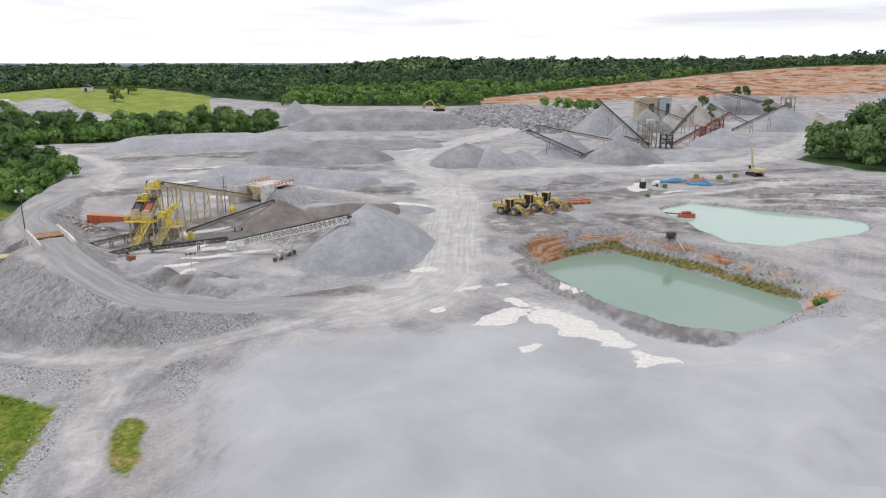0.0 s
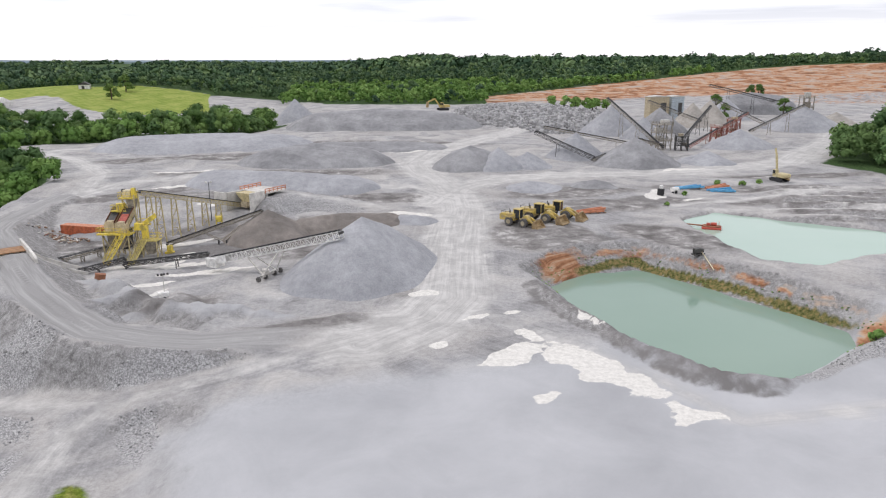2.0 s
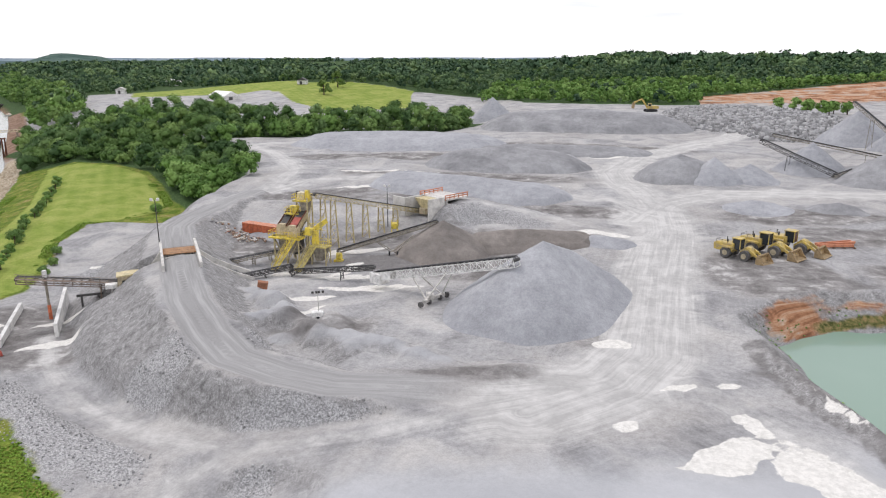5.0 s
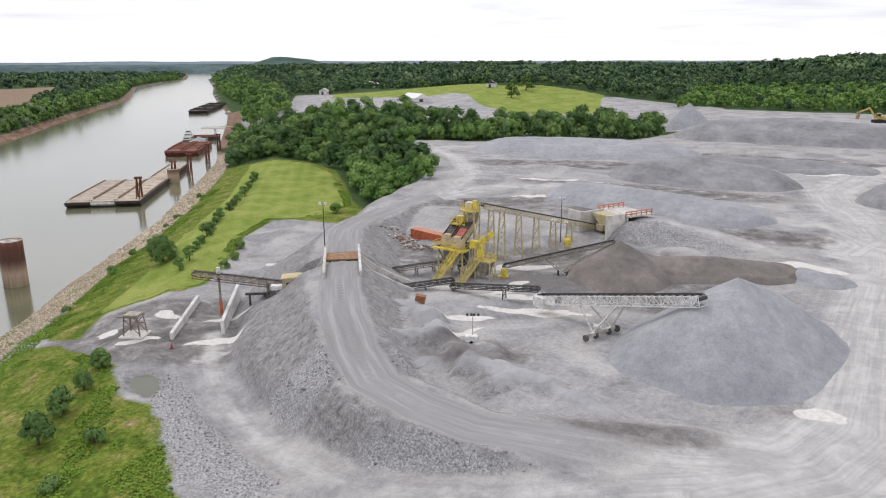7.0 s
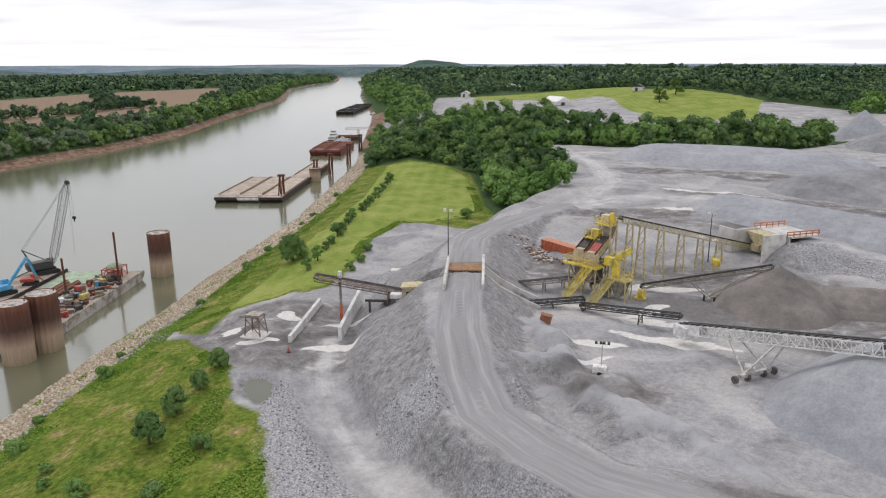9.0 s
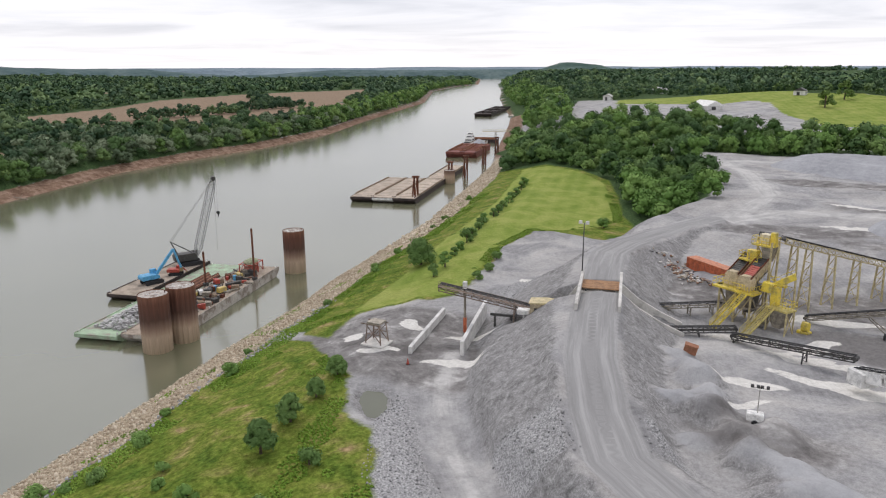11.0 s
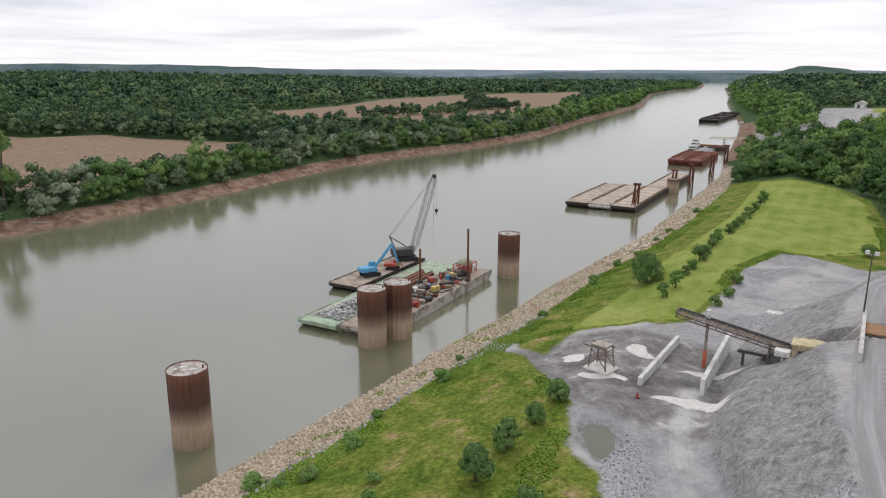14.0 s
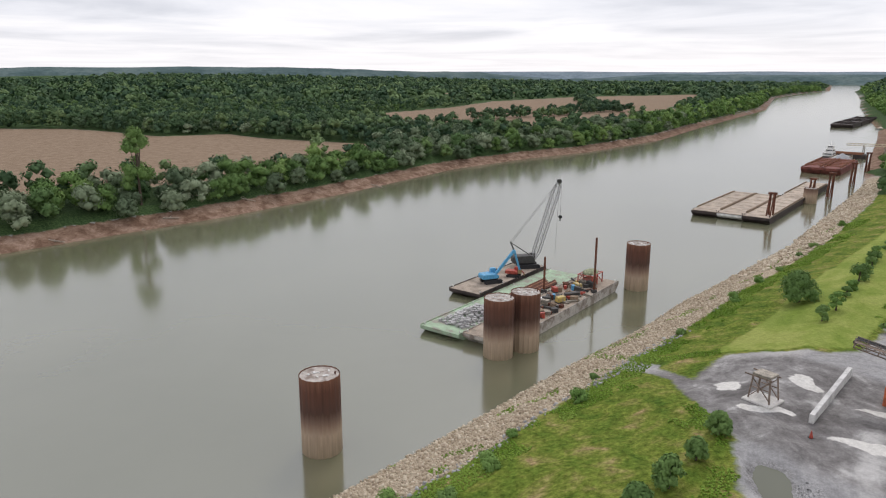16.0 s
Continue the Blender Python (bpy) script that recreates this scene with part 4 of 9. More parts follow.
RUBBLE_PATCHES = [(-42, 202, 9, 4, -20), (-28, 199, 8, 4, -25), (-48, 79, 2.4, 12, -6), (-60, 96, 12, 3.5, -28), (-36, 90, 2.5, 6, 20), (-73, 100, 18, 3.6, -34), (-34, 206, 13, 5, 12), (56, 510, 52, 116, 0), (-116, 160, 3.5, 12, 20), (50, 130, 10, 3, -58), (-60, 108, 5, 16, -48), (-46, 76, 1.2, 12, -5), (-36, 101, 12, 3, 12),
                  (30, 152, 12, 2, 30), (54, 104, 12, 2.5, 20)]

ground = build_ground()


def flat_sheet(name, poly, z, mat):
    bm = bmesh.new()
    vs = [bm.verts.new((px, py, z)) for px, py in poly]
    f = bm.faces.new(vs)
    if f.normal.z < 0:
        bm.normal_update()
    f.normal_update()
    if f.normal.z < 0:
        f.normal_flip()
    bmesh.ops.triangulate(bm, faces=bm.faces[:])
    me = bpy.data.meshes.new(name)
    bm.to_mesh(me)
    bm.free()
    me.materials.append(mat)
    return new(name, me)


def grown(poly, d):
    cx, cy = sum(p[0] for p in poly) / len(poly), sum(p[1] for p in poly) / len(poly)
    return [(px + d * (px - cx) / math.hypot(px - cx, py - cy), py + d * (py - cy) / math.hypot(px - cx, py - cy)) for px, py in poly]


tagged(flat_sheet("water_river", [(p[0] + 8, p[1] - 8) for p in NEAR_BANK] + [(p[0] - 8, p[1] + 8) for p in FAR_BANK[::-1]], WATER, M_RIVER),
       "broad murky olive-grey river with a calm surface", "river", kind="structure")
tagged(flat_sheet("water_puddle", grown(PUDDLE, 1.6), -6.36, M_PUDDLE), "shallow grey puddle at the edge of the grass", "puddle", kind="structure")
tagged(flat_sheet("water_pond_1", grown(POND_1_RIM, 4), POND_1, M_POND), "milky pale green settling pond with still water", "pond", kind="structure")
tagged(flat_sheet("water_pond_2", grown(POND_2_RIM, 4), POND_2, M_POND_2), "milky pale green pond beside muddy terraces", "pond", kind="structure")

# ---- building helpers ----
def part(name, bm, mat, parent=None, label=""):
    """Links a bmesh as one mesh object, under a thing or a part when one is given."""
    me = bpy.data.meshes.new(name)
    bm.to_mesh(me)
    bm.free()
    me.materials.append(mat)
    ob = new(name, me)
    if parent is not None:
        ob.parent = parent
    return tagged(ob, label)


def thing(name, label, category, m=None, group="", kind=""):
    ob = new(name)
    ob.empty_display_size = 0.5
    if m is not None:
        ob.matrix_world = m
    return tagged(ob, label, category, group, kind)


def box(bm, c, s, turn=0.0, bev=0.0, m=None):
    """Adds a box: centre, size, turn about z in degrees, bevel; m: a pose put in front."""
    g = bmesh.ops.create_cube(bm, size=1.0)
    mt = pose(*c, 0, 0, turn) @ Matrix.Diagonal((*s, 1))
    if m is not None:
        mt = m @ mt
    bmesh.ops.transform(bm, matrix=mt, verts=g["verts"])
    if bev:
        ed = list({e2 for v in g["verts"] for e2 in v.link_edges})
        bmesh.ops.bevel(bm, geom=ed, offset=bev, segments=1, affect="EDGES")
    return bm


def beam(bm, a, b2, w=0.2, h=None, sides=4):
    """Adds a bar from a to b2."""
    a, b2 = Vector(a), Vector(b2)
    d = b2 - a
    q = d.to_track_quat("Z", "Y")
    if sides == 4:
        g = bmesh.ops.create_cube(bm, size=1.0)
        mt = Matrix.Translation((a + b2) / 2) @ q.to_matrix().to_4x4() @ Matrix.Diagonal((w, h or w, d.length, 1))
    else:
        g = bmesh.ops.create_cone(bm, cap_ends=True, segments=sides, radius1=w / 2, radius2=(h or w) / 2, depth=1.0)
        mt = Matrix.Translation((a + b2) / 2) @ q.to_matrix().to_4x4() @ Matrix.Diagonal((1, 1, d.length, 1))
    bmesh.ops.transform(bm, matrix=mt, verts=g["verts"])
    return bm


def cyl(bm, c, r, depth, axis="z", r2=None, seg=16):
    g = bmesh.ops.create_cone(bm, cap_ends=True, segments=seg, radius1=r, radius2=r if r2 is None else r2, depth=depth)
    rot = {"z": (0, 0, 0), "x": (0, 90, 0), "y": (90, 0, 0)}[axis]
    bmesh.ops.transform(bm, matrix=pose(*c, *rot), verts=g["verts"])
    return bm


def prism(bm, pts, y0, y1):
    """A profile in x, z drawn out along y."""
    a = [bm.verts.new((px, y0, pz)) for px, pz in pts]
    b2 = [bm.verts.new((px, y1, pz)) for px, pz in pts]
    bm.faces.new(a)
    bm.faces.new(b2[::-1])
    for k in range(len(pts)):
        j = (k + 1) % len(pts)
        bm.faces.new((a[j], a[k], b2[k], b2[j]))
    bmesh.ops.recalc_face_normals(bm, faces=bm.faces[:])
    return bm


def B():
    return bmesh.new()


def rough_pile(name, x, y, r, h, mat, label, stretch=1.0, turn=0.0, ridge=0.0, seed=0, group="stockpiles", power=1.0, foot=0.8, lumps=0.25):
    """A stockpile: a cone at its angle of repose, or a ridge of that length, with slumps and a ragged foot."""
    z0 = height_at(x, y)
    n_r, n_a = 26, 72
    me_v, me_f = [], []
    c, s = math.cos(radians(turn)), math.sin(radians(turn))
    rr = random.Random(seed * 7 + 3)
    ph = [rr.uniform(0, 6.28) for _ in range(4)]
    for i in range(n_r + 1):
        t = i / n_r
        for k in range(n_a):
            a = 2 * math.pi * k / n_a
            wob = 1 + 0.05 * math.sin(2 * a + ph[0]) + 0.04 * math.sin(3 * a + ph[1]) + 0.02 * math.sin(7 * a + ph[2])
            u, v = r * t * wob * math.cos(a), r * t * wob * math.sin(a) * stretch
            u += ridge * 0.5 * math.tanh(3 * math.cos(a)) * min(1, t * 3 + 0.02)
            px, py = x + c * u - s * v, y + s * u + c * v
            prof = (1 - t) ** power if t < foot else (1 - foot) ** power * ((1 - t) / (1 - foot)) ** 1.5
            me_v.append((px, py, h * prof, t))
    arr = np.array(me_v)
    base = height(arr[:, 0], arr[:, 1])
    lump = lumps * (vnoise(arr[:, 0], arr[:, 1], 3.5, seed) + 0.5 * vnoise(arr[:, 0], arr[:, 1], 1.4, seed + 5)) * smooth(0, 0.25, arr[:, 3]) * (1 - smooth(0.85, 1, arr[:, 3]))
    z = np.where(arr[:, 3] > 0.7, base, z0 * (1 - arr[:, 3]) + base * arr[:, 3]) + arr[:, 2] + lump - 0.35 * smooth(0.9, 1.0, arr[:, 3])
    verts = np.stack([arr[:, 0] - x, arr[:, 1] - y, z - z0], -1)
    faces = []
    for i in range(n_r):
        for k in range(n_a):
            j = (k + 1) % n_a
            faces.append((i * n_a + k, (i + 1) * n_a + k, (i + 1) * n_a + j, i * n_a + j))
    me = bpy.data.meshes.new(name)
    me.from_pydata(verts.tolist(), [], faces)
    me.polygons.foreach_set("use_smooth", np.ones(len(me.polygons), bool))
    me.materials.append(mat)
    me.update()
    ob = new(name, me)
    ob.location = (x, y, z0)
    return tagged(ob, label, "stockpile", group)

# ---- trees: lumpy crowns of many leaf clumps ----
CORE_8 = (np.array([(1, 0, 0), (0, 1, 0), (-1, 0, 0), (0, -1, 0), (0, 0, 1), (0, 0, -1)], float), np.array([(0, 1, 4), (1, 2, 4), (2, 3, 4), (3, 0, 4), (1, 0, 5), (2, 1, 5), (3, 2, 5), (0, 3, 5)]))


def leaf_clumps(centres, radii, per, size, rng, squash=0.9, stray=0.22, lift=0.25, core=0.74):
    """Small leaf sprays on lobes, each round a leafy core: vertices of the sprays, how they turn to the light, and the cores with theirs."""
    n = len(centres)
    d = rng.normal(size=(n, per, 3))
    d /= np.linalg.norm(d, axis=2, keepdims=True)
    d[:, :, 2] = np.where(d[:, :, 2] < -0.45, -d[:, :, 2], d[:, :, 2])
    rad = radii[:, None, None] * (0.78 + 0.40 * rng.random((n, per, 1)) ** 1.6)
    pos = centres[:, None, :] + d * rad * np.array([1, 1, squash])
    nrm = d + stray * rng.normal(size=d.shape)
    nrm[:, :, 2] += lift
    nrm /= np.linalg.norm(nrm, axis=2, keepdims=True)
    pos, nrm = pos.reshape(-1, 3), nrm.reshape(-1, 3)
    sz = (size if np.ndim(size) == 0 else np.repeat(size, per)[:, None]) * (0.6 + 0.8 * rng.random((len(pos), 1)))
    t = np.cross(nrm, rng.normal(size=nrm.shape))
    t /= np.linalg.norm(t, axis=1, keepdims=True)
    b2 = np.cross(nrm, t)
    bend = nrm * sz * 0.25
    v = np.stack([pos - t * sz * 0.5 - bend, pos - b2 * sz * 0.42, pos + t * sz * 0.55 - bend, pos + b2 * sz * 0.45 + bend * 0.3], 1)
    soft = d.reshape(-1, 3) * 0.75 + nrm * 0.45
    soft /= np.linalg.norm(soft, axis=1, keepdims=True)
    cores = None
    if core:
        turn = rng.random(n) * 6.283
        c, q = np.cos(turn)[:, None], np.sin(turn)[:, None]
        u = CORE_8[0][None] * np.ones((n, 1, 1))
        u = np.stack([u[:, :, 0] * c - u[:, :, 1] * q, u[:, :, 0] * q + u[:, :, 1] * c, u[:, :, 2]], -1)
        cores = (centres[:, None, :] + u * radii[:, None, None] * core * np.array([1, 1, squash]), u)
    return v.reshape(-1, 3), np.repeat(soft, 4, axis=0), cores


def crown_lobes(rng, r, h, n):
    """Lobes of one crown of that radius and height, standing on z = 0: a rounded dome of billows over a lower skirt."""
    a = rng.random(n) * 6.283
    t = np.sqrt(rng.random(n))
    low = np.arange(n) >= int(n * 0.68)
    zz = np.where(low, h * (0.22 + 0.22 * rng.random(n)), h * (0.46 + 0.36 * np.sqrt(np.maximum(0, 1 - t * t))))
    rr = np.where(low, r * (0.42 + 0.22 * rng.random(n)), r * 0.62 * t)
    c = np.stack([np.cos(a) * rr, np.sin(a) * rr, zz], -1)
    c[0] = (0.05 * r, 0, h * 0.80)
    return c, r * (0.34 + 0.16 * rng.random(n))


def quad_mesh(name, clumps, mat, tint=0.5):
    """One mesh of leaf sprays and cores. tint: one value, or one for each lobe."""
    v, nrm, cores = clumps
    n = len(v)
    lobe_tint = np.atleast_1d(np.asarray(tint, np.float32))
    tints = np.repeat(lobe_tint, n // len(lobe_tint))
    loops = np.arange(n, dtype=np.int32)
    starts = np.arange(0, n, 4, dtype=np.int32)
    if cores is not None:
        k, m = cores[0].shape[:2]
        tri = (CORE_8[1][None] + (np.arange(k) * m)[:, None, None]).reshape(-1) + n
        v = np.concatenate([v, cores[0].reshape(-1, 3)])
        nrm = np.concatenate([nrm, cores[1].reshape(-1, 3)])
        loops = np.concatenate([loops, tri.astype(np.int32)])
        starts = np.concatenate([starts, np.arange(n, n + len(tri), 3, dtype=np.int32)])
        tints = np.concatenate([tints, np.repeat(lobe_tint, k * m // len(lobe_tint))])
    me = bpy.data.meshes.new(name)
    me.vertices.add(len(v))
    me.vertices.foreach_set("co", v.astype(np.float32).ravel())
    me.loops.add(len(loops))
    me.loops.foreach_set("vertex_index", loops)
    me.polygons.add(len(starts))
    me.polygons.foreach_set("loop_start", starts)
    me.update()
    me.polygons.foreach_set("use_smooth", np.ones(len(starts), bool))
    me.normals_split_custom_set_from_vertices(nrm.astype(np.float32))
    t = me.attributes.new("tint", "FLOAT", "POINT")
    t.data.foreach_set("value", tints.astype(np.float32))
    me.materials.append(mat)
    return me


def woods(name, spots, r0, r1, h_ratio, mat, label, lobes=9, per=16, leaf=1.2, seed=1, category="woodland", lift=None):
    """Many trees joined as one sheet of canopy. spots: x, y."""
    rng = np.random.default_rng(seed)
    spots = np.asarray(spots, float)
    z = height(spots[:, 0], spots[:, 1])
    cs, rs, ls = [], [], []
    for (px, py), pz in zip(spots, z):
        r = r0 + (r1 - r0) * rng.random() ** 1.3
        h = r * h_ratio * (0.72 + 0.55 * rng.random())
        if lift is not None:
            h *= float(np.interp(py, *lift))
        c, q = crown_lobes(rng, r, h, lobes)
        cs.append(c + (px, py, pz))
        rs.append(q)
        ls.append(np.full(lobes, leaf * (0.8 + 0.25 * r / r1)))
    v = leaf_clumps(np.concatenate(cs), np.concatenate(rs), per, np.concatenate(ls), rng)
    ob = new(name, quad_mesh(name, v, mat, np.repeat(rng.random(len(spots)), lobes)))
    return tagged(ob, label, category, kind="stuff")


def scatter(poly_test, x0, x1, y0, y1, step, seed):
    rng = np.random.default_rng(seed)
    gx, gy = np.meshgrid(np.arange(x0, x1, step), np.arange(y0, y1, step))
    p = np.stack([gx.ravel(), gy.ravel()], -1) + rng.uniform(-0.42, 0.42, (gx.size, 2)) * step
    return p[poly_test(p[:, 0], p[:, 1]) > 0]


def split(p, seed, shares):
    rng = np.random.default_rng(seed)
    pick = vnoise(p[:, 0], p[:, 1], 45, seed) * 0.35 + 0.5 + 0.35 * (rng.random(len(p)) - 0.5) * 2
    edges = np.quantile(pick, np.cumsum([0] + shares) / sum(shares))
    edges[-1] += 1
    return [p[(pick >= a) & (pick < b2)] for a, b2 in zip(edges[:-1], edges[1:])]


west_spots = scatter(lambda x, y: inside(x, y, WOOD_WEST) - 1, -430, -95, 215, 610, 7.8, 5)
edge_west = np.hypot(west_spots[:, 0] + 146, west_spots[:, 1] - 252) < 34
parts_west = split(west_spots[~edge_west], 4, [5, 4, 2])
parts_west[2] = np.concatenate([parts_west[2], west_spots[edge_west]])
WEST_LIFT = ((230, 300, 340, 380, 460), (0.85, 0.74, 0.85, 1.2, 1.15))
woods("woodland_oak", parts_west[0], 3.8, 6.6, 1.95, M_WOODS, "dense green summer woodland beside the quarry", 15, 30, 0.85, 11, lift=WEST_LIFT)
woods("woodland_dark", parts_west[1], 3.8, 6.8, 2.0, M_WOODS_D, "dark green deciduous woodland beside the quarry", 15, 30, 0.85, 12, lift=WEST_LIFT)
woods("woodland_bright", parts_west[2], 3.6, 5.8, 1.95, M_LEAF_B, "bright green young trees at the woodland edge", 15, 30, 0.85, 13, lift=WEST_LIFT)
east_spots = scatter(lambda x, y: inside(x, y, WOOD_EAST), 130, 340, 230, 390, 9.0, 6)
woods("woodland_east", east_spots, 4.5, 7.0, 2.6, M_WOODS_D, "tall dark green trees standing beside the quarry road", 15, 30, 1.05, 14)


def in_sight(x, y):
    """Positive over the country that lies ahead of the flight, leaving out what is always behind it."""
    return np.minimum(y - 0.42 * x + 10, 0.68 * y + 90 - x)


def far_belt(x, y):
    df, sf, _ = along(x, y, FAR_BANK)
    over = df * sf
    d = np.minimum(over - 8.5, np.minimum(np.minimum(-inside(x, y, FIELD_A), -inside(x, y, FIELD_B)), -inside(x, y, FIELD_C)) - 3)
    return d


def beyond(x, y):
    d, sd, _ = along(x, y, FAR_BANK)
    return d * sd


belt = scatter(lambda x, y: np.minimum(np.minimum(far_belt(x, y), in_sight(x, y)), np.minimum(720 + x, 500 - y)), -720, -230, -260, 520, 8.6, 7)
front = beyond(belt[:, 0], belt[:, 1]) < 34
b1, b2_, b3 = split(belt[front], 9, [5, 5, 2])
woods("far_bank_trees", b1, 4.0, 6.8, 1.85, M_WOODS, "green trees along the far river bank", 16, 30, 0.85, 21)
woods("far_bank_willows", b2_, 4.2, 7.0, 1.65, M_WOODS_G, "grey-green willows along the far river bank", 16, 30, 0.85, 22)
woods("far_bank_dark_trees", b3, 4.0, 6.6, 2.0, M_WOODS_D, "dark green trees along the far river bank", 16, 30, 0.85, 23)
b4, b5, b6 = split(belt[~front], 9, [5, 3, 2])
woods("far_wood_trees", b4, 4.8, 7.6, 2.2, M_FAR_HAZED, "green woodland behind the far river bank", 9, 16, 1.5, 24)
woods("far_wood_dark_trees", b5, 4.6, 7.2, 2.1, M_FAR_D_HAZED, "dark woodland behind the far river bank", 9, 16, 1.5, 25)
woods("far_wood_willows", b6, 4.4, 6.8, 1.9, M_WOODS_G, "grey-green trees behind the far river bank", 9, 16, 1.5, 26)


def distant(x, y):
    df, sf, _ = along(x, y, FAR_BANK)
    dn, sn, _ = along(x, y, NEAR_BANK)
    over, inland = df * sf, -dn * sn
    across = np.minimum(over - 14, np.minimum(np.minimum(-inside(x, y, FIELD_A), -inside(x, y, FIELD_B)), -inside(x, y, FIELD_C)) - 4)
    hw = high_wall(x, y)
    here = np.minimum.reduce([inland - 22, np.where(x < 35, 9.0, y - brow(x)[0] - 10), -inside(x, y, HILL_LAWN) - 4, -inside(x, y, LOT) - 4])
    quarry = np.where(x > 35, 9, np.where(x > -135, y - 650, np.where(y > 470, 9, -9)))
    here = np.minimum(here, quarry)
    gaps = np.where(np.hypot(x, y) > 3500, -1, vnoise(x, y, 260, 91) + 0.75)
    return np.minimum(np.maximum(across, here), np.where(np.hypot(x, y) > 1100, gaps * 20, 9))


def hedge_zone(x, y):
    best = np.full(np.shape(x), -99.0)
    for row in FIELD_ROWS:
        best = np.maximum(best, 13 + 5 * vnoise(x, y, 30, 94) - along(x, y, row)[0])
    return best


def bank_belt(x, y):
    """Trees that line both banks further up the river."""
    dn, sn, _ = along(x, y, NEAR_BANK)
    inland, over = -dn * sn, beyond(x, y)
    near = np.minimum(np.minimum(inland - 12 - 6 * (1 - smooth(700, 900, y)), 60 - inland), -inside(x, y, LOT) - 6)
    far = np.minimum(np.minimum(over - 7, 38 - over), -620 - x)
    return np.minimum(np.maximum(np.where(y > 425, near, -1), far), np.where(np.hypot(x, y) < 2700, 9, -1))


h1, h2 = split(scatter(hedge_zone, -1300, -720, 200, 620, 9.0, 37), 38, [3, 2])
woods("field_hedge", h1, 4.4, 7.0, 1.9, M_FAR_D_HAZED, "dark row of trees dividing the far fields", 9, 14, 1.6, 37)
woods("field_hedge", h2, 4.0, 6.4, 1.7, M_FAR_HAZED, "green row of trees dividing the far fields", 9, 14, 1.6, 38)
h1, h2 = split(scatter(bank_belt, -2400, -420, 200, 2200, 11.5, 39), 40, [3, 2])
woods("upriver_bank_trees", h1, 5.2, 8.4, 2.1, M_WOODS, "green trees lining the river far upstream", 7, 10, 2.2, 39)
woods("upriver_bank_willows", h2, 5.0, 8.0, 1.9, M_LEAF_B, "bright green trees lining the river far upstream", 7, 10, 2.2, 40)


def young_zone(x, y):
    edge_y = 905 + 60 * vnoise(x, y, 80, 92)
    return np.minimum.reduce([y - 655, edge_y - y, x + 150 + 0.1 * (y - 655), 330 - x, np.where(x > 35, y - brow(x)[0] - 8, 9)])


young = scatter(young_zone, -180, 330, 650, 980, 10.0, 35)
woods("young_woodland", young, 3.6, 5.8, 1.7, M_LEAF_B, "bright green young woodland above the quarry", 6, 12, 1.9, 36)
ring_1 = scatter(lambda x, y: np.minimum(np.minimum(distant(x, y), in_sight(x, y)), np.where(((x > -720) & (x < -230) & (y < 520)) | ((young_zone(x, y) > 0) & (vnoise(x, y, 16, 93) < 0.55)), -1, 9)), -1150, 620, -420, 1150, 12.4, 31)
near_ring = np.hypot(ring_1[:, 0], ring_1[:, 1]) < 840
for spots, label, lobes, per, leaf, seed in ((ring_1[near_ring], "rolling woods beyond the quarry", 6, 12, 1.9, 31), (ring_1[~near_ring], "woods far off on rolling land", 5, 7, 2.5, 34)):
    d1, d2_, d3 = split(spots, 19, [5, 3, 2])
    woods("distant_woods", d1, 4.8, 7.8, 1.55, M_FAR_HAZED, "distant green " + label, lobes, per, leaf, seed)
    woods("distant_dark_woods", d2_, 4.8, 7.8, 1.6, M_FAR_D_HAZED, "distant dark green " + label, lobes, per, leaf, seed + 1)
    woods("distant_bright_woods", d3, 4.2, 6.4, 1.4, M_FAR_B, "distant bright green " + label, lobes, per, leaf, seed + 2)
ring_2 = scatter(lambda x, y: np.minimum(np.minimum(distant(x, y), in_sight(x, y)), np.where((x > -1150) & (x < 620) & (y < 1150), -1, 9)), -3500, 1500, -700, 3400, 44, 41)
e1, e2_ = split(ring_2, 29, [3, 3])
woods("horizon_woods", e1, 13, 21, 0.75, M_FAR_HAZED, "far woods towards the horizon", 5, 6, 7.0, 41)
woods("horizon_dark_woods", e2_, 13, 21, 0.75, M_FAR_D_HAZED, "far dark woods towards the horizon", 5, 6, 7.0, 42)


# ---- ridges on the horizon, their blue-green carrying painted haze ----
def ridge_line(name, a0, a1, dist, lo, hi, mat, seed):
    n = 140
    verts, faces = [], []
    for k in range(n + 1):
        a = radians(a0 + (a1 - a0) * k / n)
        x, y = -math.sin(a) * dist, math.cos(a) * dist
        win = float(smooth(0, 0.3, np.array([k / n]))[0] * (1 - smooth(0.7, 1, np.array([k / n]))[0]))
        h = -10 + (10 + lo) * min(1, win * 3) + win * (hi - lo) * (0.5 + 0.32 * float(fbm(np.array([k * 1.0]), np.array([seed * 9.0]), 34, 3, seed)[0])) + 3 * float(vnoise(np.array([k * 1.0]), np.array([0.0]), 1.6, seed + 3)[0])
        for f, hh in ((1.0, -30), (1.04, h * 0.6), (1.08, h), (1.16, -30)):
            verts.append((x * f, y * f, hh))
    for k in range(n):
        for j in range(3):
            faces.append((4 * k + j, 4 * k + 4 + j, 4 * k + 5 + j, 4 * k + 1 + j))
    me = bpy.data.meshes.new(name)
    me.from_pydata(verts, [], faces)
    me.materials.append(mat)
    return tagged(new(name, me), "long wooded ridge on the horizon, blue-green with painted haze", "hills", kind="structure")


